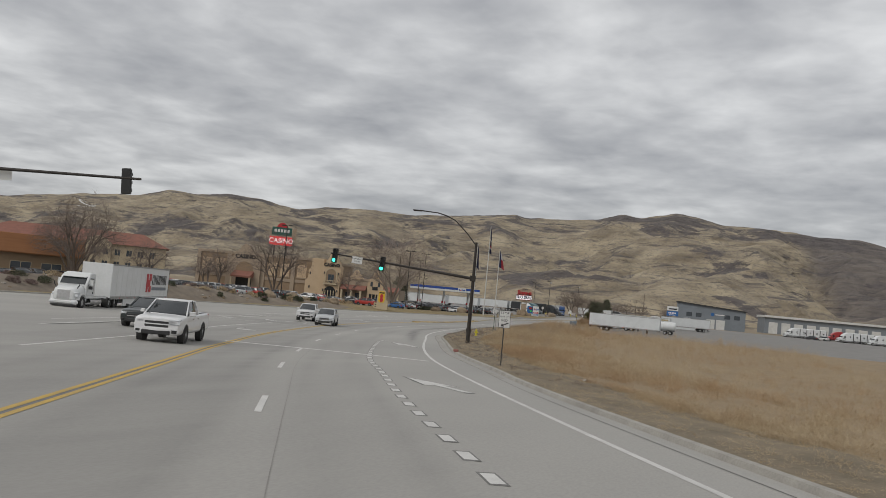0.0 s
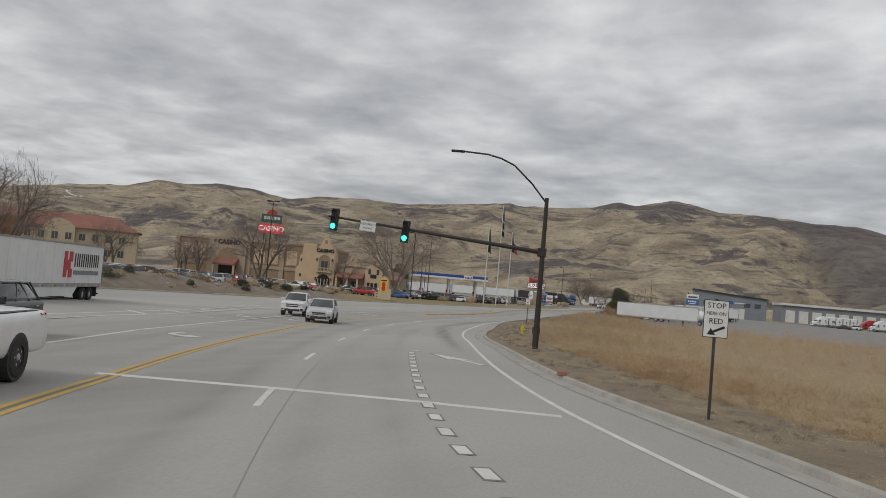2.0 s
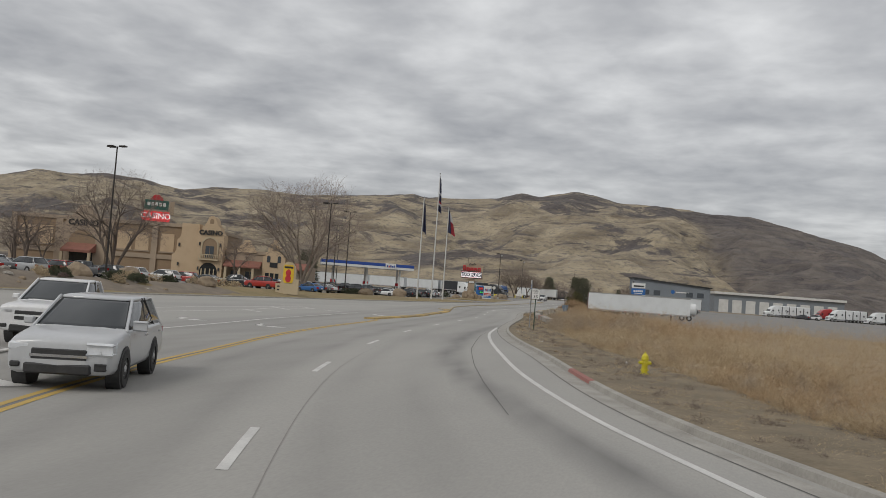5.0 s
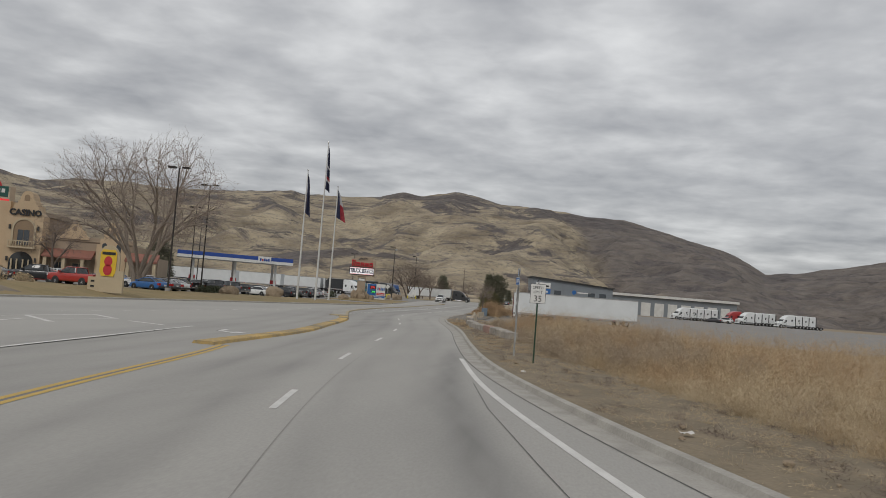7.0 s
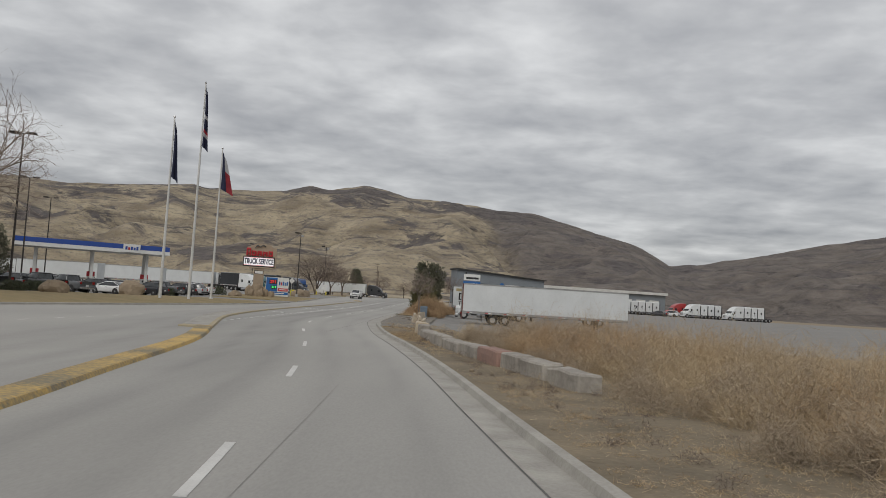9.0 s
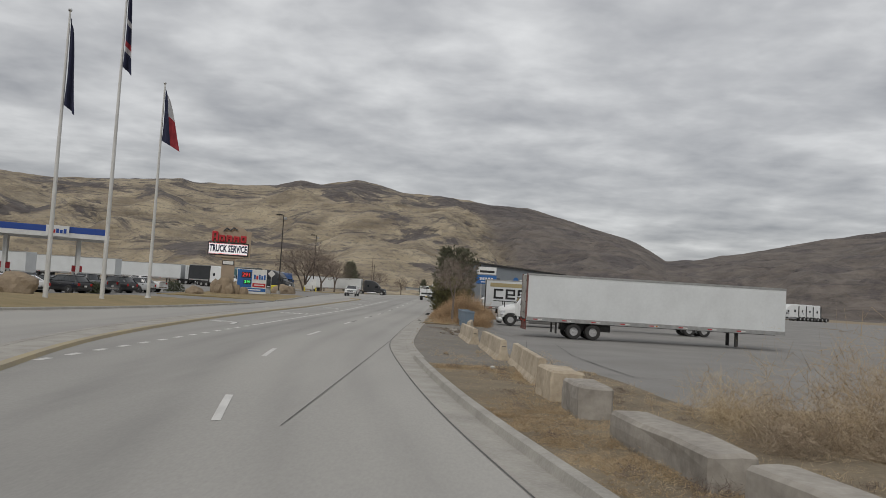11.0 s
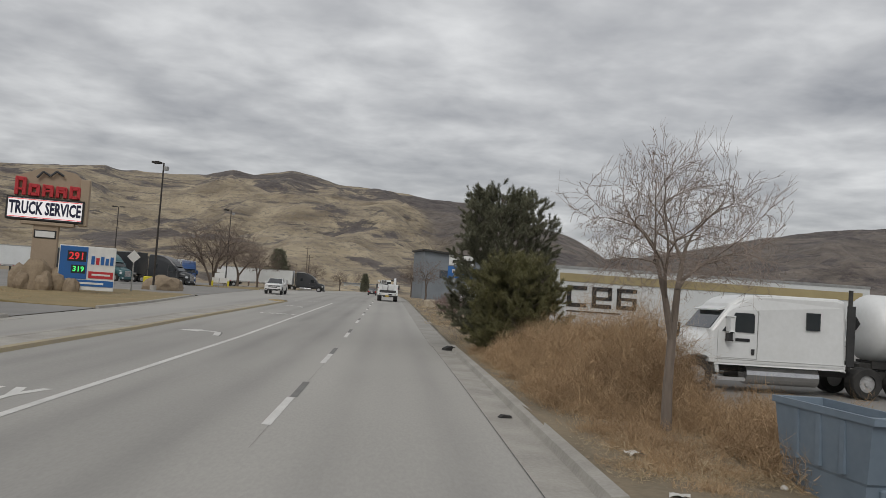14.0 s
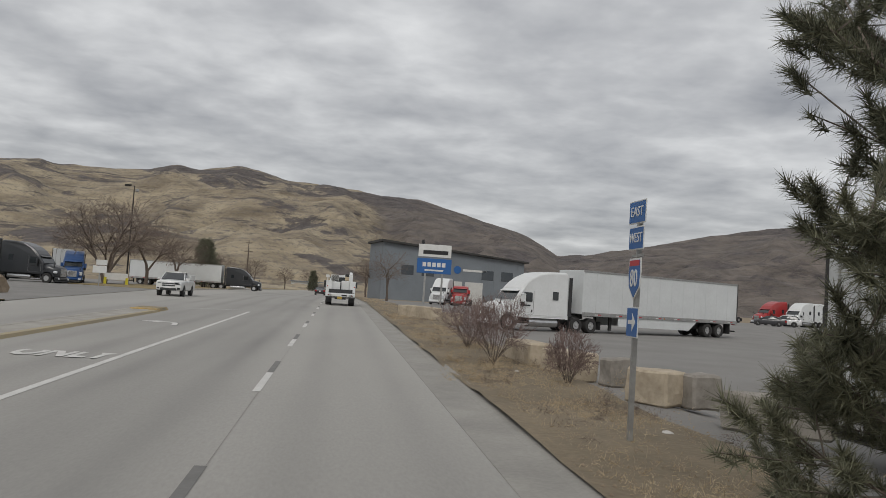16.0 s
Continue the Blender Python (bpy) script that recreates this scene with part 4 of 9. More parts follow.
def car(kind, colour, label, x, y, rz, group="parked cars", grille="black_plastic", lite=False):
    """A road vehicle, nose towards +y before it is turned by rz."""
    L, W, r, st, belt_y, roof_y, belt, roof = CARS[kind]
    hw = W / 2
    c = thing({"sedan": "sedan_car", "suv": "suv_car", "pickup": "pickup_truck"}[kind], label, {"sedan": "car", "suv": "car", "pickup": "pickup truck"}[kind], x, y, gz(y) + rise(x, y) + 0.02 - (lot_drop(x, y) + 0.05 if x > 9 and y > -58 else 0.0), rz, group)
    body = part("body", loft(bmesh.new(), [ring_section(a, b, t, hw * f) for a, b, t, f in smooth_line(st)]), "car_paint", c, smooth=True)
    body.color = (*colour, 1)
    (b0, b1), (r0, r1) = belt_y, roof_y
    hb, hr = hw * 0.93, hw * 0.74
    levels = [(belt - 0.03, hb, b0, b1, 0.14), (belt + 0.1, hb * 0.985, b0 + (r0 - b0) * 0.2, b1 + (r1 - b1) * 0.2, 0.13), (roof - 0.14, hr * 1.045, r0 + (b0 - r0) * 0.13, r1 + (b1 - r1) * 0.13, 0.11), (roof - 0.07, hr, r0, r1, 0.1)]
    part("glasshouse", loft(bmesh.new(), [cabin_ring(*q) for q in levels]), "glass_dark", c, "dark tinted glass", smooth=True)
    ro = part("roof", loft(bmesh.new(), [cabin_ring(roof - 0.085, hr + 0.022, r0 + 0.05, r1 - 0.05, 0.1), cabin_ring(roof - 0.035, hr - 0.01, r0, r1 + 0.01, 0.1), cabin_ring(roof - 0.008, hr - 0.12, r0 - 0.12, r1 + 0.14, 0.08), cabin_ring(roof, hr - 0.35, r0 - 0.35, r1 + 0.35, 0.04)]), "car_paint", c, smooth=True)
    ro.color = (*colour, 1)
    for s in (-1, 1):
        mids = [(b0, r0), ((b0 + b1) / 2, (r0 + r1) / 2), (b1, r1)] + ([(b1 + 0.75, r1 + 0.7)] if kind == "suv" else [])
        for bb, rr in mids:
            pl = part("pillar", T((s * (hb - 0.012), bb, belt - 0.02), (s * (hr - 0.002), rr, roof - 0.05), 0.034, 0.03, 6), "car_paint" if bb in (b0, b1) else "black_plastic", c)
            pl.color = (*colour, 1)
        mb = bmesh.new()
        box(mb, s * hw, s * (hw + 0.2), b0 - 0.45, b0 - 0.33, belt + 0.02, belt + 0.17, 0.03)
        mi = part("mirror", mb, "car_paint", c)
        mi.color = (*colour, 1)
        for yy in ((b0 + b1) / 2 + 0.15, b1 + 0.35)[:0 if lite else 2]:
            part("door_handle", B(s * (hw - 0.01), s * (hw + 0.025), yy - 0.1, yy + 0.1, belt - 0.17, belt - 0.13), "chrome", c)
        hl = bmesh.new()
        fy, ft = st[1][0], st[1][2]
        box(hl, s * (hw * 0.53), s * (hw * 0.93), fy - 0.16, st[0][0] - 0.0, ft - 0.25, ft - 0.08, 0.04)
        part("headlight", hl, "clear_lens", c, "clear headlamp")
        tl = bmesh.new()
        ry = st[-1][0]
        box(tl, s * (hw * 0.66), s * (hw * 0.96), ry - 0.02, ry + 0.2, st[-1][2] - 0.28, st[-1][2] - 0.04, 0.02)
        part("tail_light", tl, "red_lens", c, "red tail lamp")
        wb = L * 0.29
        for yy in (wb + 0.05, -wb):
            ar = bmesh.new()
            tube(ar, (s * (hw - 0.25), yy, r), (s * (hw + 0.006), yy, r), r * 1.2, r * 1.16, 22)
            if not lite:
                part("wheel_arch", ar, "black_plastic", c)
            wheel(c, s * (hw - 0.08), yy, r, 0.22)
    fy, fz0, fz1 = st[0][0], st[0][1], st[0][2]
    part("grille", B(-hw * 0.5, hw * 0.5, fy - 0.08, fy + 0.025, fz1 - 0.26, fz1 - 0.01, bev=0.02), grille, c)
    part("grille_bar", B(-hw * 0.52, hw * 0.52, fy - 0.05, fy + 0.04, fz1 - 0.16, fz1 - 0.11), "chrome" if kind != "pickup" else "truck_white", c)
    nb = part("front_bumper", loft(bmesh.new(), [[(x, y, z) for x, y in ((-hw * 0.95, fy - 0.4), (-hw * 0.88, fy - 0.08), (-hw * 0.5, fy + 0.05), (0, fy + 0.08), (hw * 0.5, fy + 0.05), (hw * 0.88, fy - 0.08), (hw * 0.95, fy - 0.4))] for z in (fz0 - 0.04, fz0 + 0.16)]), "car_paint", c)
    nb.color = (*colour, 1)
    part("valance", B(-hw * 0.6, hw * 0.6, fy - 0.2, fy + 0.085, fz0 - 0.1, fz0 + 0.09, bev=0.03), "black_plastic", c, "dark lower air intake")
    for s in (-1, 1)[:0 if lite else 2]:
        part("fog_lamp", B(s * hw * 0.68, s * hw * 0.86, fy - 0.25, fy + 0.03, fz0 + 0.0, fz0 + 0.1, bev=0.02), "black_plastic", c)
    bp = bmesh.new()
    box(bp, -hw * 0.9, hw * 0.9, st[-1][0] - 0.08, st[-1][0] + 0.1, st[-1][1] - 0.04, st[-1][1] + 0.16, 0.04)
    part("rear_bumper", bp, "black_plastic" if kind != "pickup" else "chrome", c)
    part("number_plate", B(-0.16, 0.16, st[-1][0] - 0.1, st[-1][0] - 0.07, st[-1][1] + 0.2, st[-1][1] + 0.36), "sign_white", c)
    if kind == "pickup":
        bed = bmesh.new()
        box(bed, -hw * 0.86, hw * 0.86, st[-1][0] + 0.12, b1 - 0.1, 1.2, 1.247)
        part("bed_liner", bed, "black_plastic", c, "dark open load bed")
    return c


def tractor(x, y, rz, label, paint="truck_white", sleeper=True, group="semi trucks", roof="high"):
    """A conventional highway tractor, nose to +y, its hitch near y = -2.2."""
    c = thing("semi_tractor", label, "semi truck", x, y, gz(y) - 0.05 - lot_drop(x, y), rz, group)
    hood = bmesh.new()
    rings = []
    for yy, w, zb, zt in ((3.80, 0.60, 0.66, 1.40), (3.74, 0.76, 0.62, 1.55), (3.5, 0.92, 0.64, 1.66), (3.15, 1.02, 0.92, 1.75), (2.75, 1.06, 1.04, 1.83), (2.25, 1.08, 0.95, 1.95)):
        h = zt - zb
        half = [(w * 0.9, zb), (w, zb + 0.12), (w, zb + h * 0.55), (w * 0.95, zb + h * 0.74), (w * 0.82, zb + h * 0.9), (w * 0.58, zb + h * 0.98), (w * 0.2, zt)]
        rings.append([(x_, yy, z_) for x_, z_ in half] + [(-x_, yy, z_) for x_, z_ in half[::-1]])
    loft(hood, rings)
    part("hood", hood, paint, c, smooth=True)
    if not sleeper:
        prof = [(2.42, 0.9), (2.38, 1.9), (1.86, 2.58), (1.7, 2.76), (1.2, 2.9), (0.55, 2.86), (0.45, 2.76), (0.45, 0.95)]
    elif roof == "mid":
        prof = [(2.42, 0.9), (2.38, 1.9), (1.86, 2.58), (1.76, 2.74), (1.5, 2.92), (1.1, 3.03), (0.5, 3.08), (-1.8, 3.1), (-2.0, 3.04), (-2.05, 2.9), (-2.05, 0.95)]
    else:
        prof = [(2.42, 0.9), (2.38, 1.9), (1.86, 2.58), (1.74, 2.78), (1.4, 3.12), (0.9, 3.45), (0.2, 3.75), (-0.6, 3.88), (-1.85, 3.92), (-2.0, 3.86), (-2.05, 3.7), (-2.05, 0.95)]
    my = sum(p[0] for p in prof) / len(prof)
    rings = []
    for xx, k in ((-1.14, 0.955), (-1.10, 0.985), (-0.98, 1.0), (0.98, 1.0), (1.10, 0.985), (1.14, 0.955)):
        rings.append([(xx * (0.93 if z > 2.6 else 1.0), my + (y - my) * k, 0.9 + (z - 0.9) * k) for y, z in prof])
    part("cab", loft(bmesh.new(), rings), paint, c)
    part("sun_visor", X([(1.88, 2.54), (2.1, 2.49), (2.1, 2.53), (1.82, 2.64)], -0.92, 0.92), paint, c)
    for s in (-1, 1):
        for y0, y1, z0, z1 in ((2.14, 2.152, 1.05, 1.9), (0.86, 0.872, 1.05, 2.56), (0.86, 2.15, 1.05, 1.062)):
            part("door_seam", B(s * 1.12, s * 1.146, y0, y1, z0, z1), "galvanised", c)
        part("door_handle", B(s * 1.14, s * 1.165, 0.96, 1.06, 1.18, 1.36), "black_plastic", c)
        part("dark_bar", B(s * 1.138, s * 1.152, 1.12, 1.58, 1.58, 1.67), "sign_black", c, "dark lettering bar on the door")
        part("hood_mirror", pipe(bmesh.new(), [(s * 0.8, 3.3, 1.6), (s * 0.98, 3.34, 1.85), (s * 1.0, 3.34, 2.05)], 0.04, 6), "black_plastic", c)
        part("side_fairing", B(s * 0.95, s * 1.12, -2.0, 2.2, 0.84, 1.02, bev=0.04), paint, c)
    if sleeper:
        part("exhaust_stack", T((-1.0, -2.2, 0.9), (-1.0, -2.2, 3.4), 0.07, 0.07, 10), "steel_dark", c)
        for z in (0.8, 0.92, 1.04, 1.16, 1.28):
            part("grille_bar", B(-0.48, 0.48, 3.78, 3.84, z, z + 0.05), "chrome", c)
    part("windshield", loft(bmesh.new(), [[(-1.0, 2.378, 1.94), (1.0, 2.378, 1.94), (1.0, 2.2, 1.94), (-1.0, 2.2, 1.94)], [(-0.96, 1.915, 2.54), (0.96, 1.915, 2.54), (0.96, 1.72, 2.54), (-0.96, 1.72, 2.54)]]), "glass_dark", c, "dark windscreen")
    part("grille", X([(-0.5, 0.72), (0.5, 0.72), (0.5, 1.42), (-0.5, 1.42)], 3.70, 3.81, "y"), "alloy", c, "silver grille")
    part("front_bumper", B(-1.1, 1.1, 3.45, 3.85, 0.32, 0.68, bev=0.12), paint, c)
    part("air_dam", B(-0.95, 0.95, 3.5, 3.82, 0.18, 0.33, bev=0.03), "black_plastic", c)
    for s in (-1, 1):
        part("headlight", B(s * 0.68, s * 1.0, 3.3, 3.66, 0.98, 1.24, bev=0.06), "clear_lens", c)
        part("fog_lamp", B(s * 0.7, s * 0.95, 3.8, 3.87, 0.42, 0.55, bev=0.02), "clear_lens", c)
        part("side_window", X([(2.02, 1.86), (0.98, 1.86), (0.98, 2.4), (1.04, 2.46), (1.6, 2.46)], s * 1.09, s * 1.152), "glass_dark", c, "dark door window")
        part("mirror", B(s * 1.15, s * 1.4, 1.74, 1.9, 1.86, 2.32, bev=0.04), paint, c)
        part("mirror", B(s * 1.15, s * 1.36, 1.78, 1.9, 1.6, 1.84, bev=0.03), "black_plastic", c, "small dark lower mirror")
        part("step", B(s * 0.98, s * 1.12, 1.2, 2.1, 0.36, 0.46), "alloy", c)
        tank = T((s * 0.82, 1.15, 0.56), (s * 0.82, -1.2, 0.56), 0.3, 0.3, 14)
        part("fuel_tank", tank, "chrome", c, "polished fuel tank")
        if sleeper:
            part("sleeper_window", B(s * 1.1, s * 1.152, -1.15, -0.7, 2.05, 2.6), "glass_dark", c)
            part("side_extender", B(s * 1.08, s * 1.14, -2.3, -2.05, 1.0, 2.9 if roof == "mid" else 3.6), "black_plastic", c)
        wheel(c, s * 0.98, 2.75, 0.5, 0.3)
        part("fender", X([(2.05, 0.6), (2.1, 1.0), (2.4, 1.22), (2.75, 1.28), (3.1, 1.22), (3.42, 1.0), (3.5, 0.68), (3.36, 0.7), (3.26, 0.92), (3.02, 1.08), (2.75, 1.13), (2.48, 1.08), (2.22, 0.9), (2.16, 0.6)], s * 0.7, s * 1.12), paint, c)
        for yy in (-2.75, -4.05):
            wheel(c, s * 0.92, yy, 0.5, 0.55)
    part("chassis", B(-0.42, 0.42, -4.9, 2.5, 0.6, 0.86), "steel_dark", c)
    part("fifth_wheel", B(-0.45, 0.45, -3.9, -2.9, 0.9, 1.12, bev=0.04), "steel_dark", c)
    for s in (-1, 1):
        part("mud_flap", B(s * 0.55, s * 1.12, -4.95, -4.9, 0.25, 0.8), "black_plastic", c)
    return c


def trailer(x, y, rz, label, length=16.15, paint="white_panel", skirt=False, doors="white_panel", group="semi trailers", worn=False, slide=0.0):
    """A dry van: rear doors at y = 0, body running to +y."""
    c = thing("semi_trailer", label, "semi trailer", x, y, gz(y) - 0.05 - lot_drop(x + 3, y), rz, group)
    hw = 1.3
    part("box", B(-hw, hw, 0.06, length, 1.15, 4.1, bev=0.03), paint, c)
    rib = B(-0.006, 0.006, -0.015, 0.015, 1.25, 4.0)
    first = None
    for k in range(1, 13):
        for s in (-1, 1):
            m = pose(s * (hw + 0.008), length * k / 13, 0)
            if first is None:
                first = part("side_seam", rib, paint, c)
                first.matrix_local = m
            else:
                again("side_seam", first, c, m)
    for mat, shift in (("sign_red", 0.0), ("sign_white", 0.31)):
        tape = bmesh.new()
        for k in range(int(length / 1.9)):
            for s in (-1, 1):
                box(tape, s * (hw + 0.028), s * (hw + 0.034), 0.5 + 1.9 * k + shift, 0.78 + 1.9 * k + shift, 1.13, 1.19)
        part("reflective_tape", tape, mat, c)
    for s in (-1, 1):
        part("bottom_rail", B(s * hw, s * (hw + 0.03), 0.05, length, 1.05, 1.3), "galvanised", c, "grey metal bottom rail")
        part("top_rail", B(s * hw, s * (hw + 0.025), 0.05, length, 3.98, 4.11), "galvanised", c)
        part("rear_door", B(s * 0.02, s * (hw - 0.06), 0.0, 0.07, 1.25, 4.0), doors, c)
        for xx in (0.3, 0.85):
            part("lock_rod", T((s * xx, -0.03, 1.25), (s * xx, -0.03, 4.0), 0.02, 0.02, 6), "galvanised", c)
        part("rear_frame", B(s * (hw - 0.08), s * hw, -0.02, 0.1, 1.1, 4.1), "rust_red" if worn else "steel_dark" if doors == "white_panel" else doors, c, "worn rear door frame")
        if worn:
            for z in (1.5, 2.2, 2.9, 3.6):
                part("door_hinge", B(s * (hw - 0.2), s * (hw - 0.02), -0.035, 0.0, z, z + 0.08), "steel_dark", c)
            part("dark_bar", B(s * 0.4 - 0.16, s * 0.4 + 0.16, -0.012, 0.0, 1.55, 1.62), "sign_black", c)
        part("tail_light", B(s * 0.75, s * 1.15, -0.04, 0.0, 0.98, 1.1), "red_lens", c)
        part("marker_light", B(s * (hw + 0.0), s * (hw + 0.05), length * 0.5, length * 0.5 + 0.12, 1.12, 1.2), "amber_lens", c)
        for yy in (1.9 + slide, 3.15 + slide):
            wheel(c, s * 0.98, yy, 0.5, 0.56)
        part("landing_leg", B(s * 0.7, s * 0.85, length - 3.1, length - 2.9, 0.12, 1.15), "steel_dark", c)
        part("mud_flap", B(s * 0.68, s * 1.28, 0.75 + slide, 0.78 + slide, 0.3, 1.05), "black_plastic", c)
        if skirt:
            part("side_skirt", X([(4.4, 1.06), (length - 3.3, 1.06), (length - 3.3, 0.45), (5.2, 0.4)], s * 1.24, s * 1.28), paint, c)
    part("bogie", B(-0.6, 0.6, 1.2 + slide, 4.4 + slide, 0.55, 1.1), "steel_dark", c)
    gd = bmesh.new()
    box(gd, -1.15, 1.15, 0.0, 0.1, 0.45, 0.56)
    for xx in (-1.05, -0.6, 0.0, 0.6, 1.05) if worn else (-0.6, 0.6):
        part("guard_post", B(xx - 0.05, xx + 0.05, 0.02, 0.1, 0.56, 1.1), "rust_red" if worn else "steel_dark", c)
    part("underride_guard", gd, "rust_red" if worn else "steel_dark", c)
    part("floor_frame", B(-0.5, 0.5, 0.2, length - 0.3, 1.0, 1.16), "steel_dark", c)
    return c


# ---- plants ----
def branchy(seed, height, width, trunk_r, ends=700, clear=0.2, fill=0.42, stems=1, thin=0.0055, power=0.47):
    """Branch segments (p0, p1, r0, r1, n) of a leafless tree whose twig ends fill a rounded crown."""
    rg = random.Random(seed)
    out, tips = [], []
    ends_v = []
    while len(ends_v) < ends:
        v = Vector((rg.uniform(-1, 1), rg.uniform(-1, 1), rg.uniform(-1, 1)))
        if not fill < v.length < 1.0 or (v.z < -0.55):
            continue
        lump = 0.84 + 0.34 * noise.noise(v.normalized() * 1.9 + Vector((seed * 1.3, 0, 0)))
        v = v * lump
        ends_v.append(Vector((v.x * width / 2, v.y * width / 2, height * (clear + (1 - clear) * (0.46 + 0.54 * v.z)))))

    def radius(n):
        return max(trunk_r * (n / ends) ** power, thin)

    def grow(p, d, pts, r):
        n = len(pts)
        if n <= 1:
            e = pts[0]
            m = p.lerp(e, 0.5) + Vector((rg.uniform(-1, 1), rg.uniform(-1, 1), rg.uniform(-0.4, 0.6))) * 0.06 * (e - p).length
            out.append((p, m, r, thin, 1))
            out.append((m, e, thin, thin * 0.6, 1))
            tips.append((p, m, e))
            return
        ax = Vector((rg.gauss(0, 1), rg.gauss(0, 1), rg.gauss(0, 0.7)))
        pts = sorted(pts, key=lambda v: v.dot(ax))
        k = max(1, min(n - 1, int(n * rg.uniform(0.28, 0.72))))
        for sub in (pts[:k], pts[k:]):
            c = Vector((0, 0, 0))
            for v in sub:
                c += v
            c /= len(sub)
            go = c - p
            q = p + (go.normalized() * 0.6 + d * 0.4) * go.length * rg.uniform(0.26, 0.42)
            q += Vector((rg.uniform(-1, 1), rg.uniform(-1, 1), rg.uniform(-0.6, 0.6))) * go.length * 0.045
            rr = radius(len(sub))
            out.append((p, q, min(r, rr * 1.25), rr, len(sub)))
            grow(q, (q - p).normalized(), sub, rr)

    groups = [[] for _ in range(stems)]
    for v in ends_v:
        groups[int((math.atan2(v.y, v.x) / 6.2832 % 1.0) * stems) % stems].append(v)
    for k, gr in enumerate(groups):
        if not gr:
            continue
        lean = Vector((rg.uniform(-0.05, 0.05), rg.uniform(-0.05, 0.05), 0))
        if stems > 1:
            a = 6.2832 * (k + 0.5) / stems
            lean = Vector((math.cos(a), math.sin(a), 0)) * 0.35
        fork = (Vector((0, 0, 1)) + lean) * height * clear
        rr = radius(len(gr))
        mid = fork * 0.5 + Vector((rg.uniform(-1, 1), rg.uniform(-1, 1), 0)) * height * 0.01
        out.append((Vector((0, 0, -0.15)), mid, rr * 1.35, rr * 1.1, len(gr)))
        out.append((mid, fork, rr * 1.1, rr, len(gr)))
        grow(fork, (Vector((0, 0, 1)) + lean).normalized(), gr, rr)
    for p, m, e in tips:
        size = (e - p).length
        for k in range(3):
            o = m.lerp(e, rg.uniform(0.0, 0.8)) if k else p.lerp(m, rg.random())
            d = (e - p).normalized() + Vector((rg.uniform(-0.9, 0.9), rg.uniform(-0.9, 0.9), rg.uniform(-0.3, 0.9)))
            out.append((o, o + d.normalized() * size * rg.uniform(0.35, 0.7), thin * 0.8, thin * 0.5, 0))
    return out


def bare_tree(seed, height, spread, trunk_r, label, x, y, z, name="bare_tree", bark="bark", ends=420, clear=0.2, group="bare trees", twigs="twig", stems=1, fill=0.42, thin=0.009, power=0.47):
    c = thing(name, label, "tree" if height > 2.6 else "shrub", x, y, z + rise(x, y), 0, group)
    segs = branchy(seed, height, height * spread, trunk_r, ends, clear, fill, stems, thin, power)
    for nm, lo, hi, mat in (("trunk", 14, 99999, bark), ("crown", 0, 13, twigs)):
        verts, faces = [], []
        for p0, p1, r0, r1, lv in segs:
            if not lo <= lv <= hi:
                continue
            n = 8 if lv > 60 else (5 if lv > 13 else 3)
            q = (p1 - p0).to_track_quat("Z", "Y").to_matrix()
            k0 = len(verts)
            for p, r in ((p0, r0), (p1, r1)):
                for k in range(n):
                    a = 2 * math.pi * k / n
                    verts.append(p + q @ Vector((r * math.cos(a), r * math.sin(a), 0)))
            for k in range(n):
                faces.append((k0 + k, k0 + (k + 1) % n, k0 + n + (k + 1) % n, k0 + n + k))
        if verts:
            raw(nm, verts, faces, mat, parent=c, kind="stuff" if nm == "crown" else "")
    return c


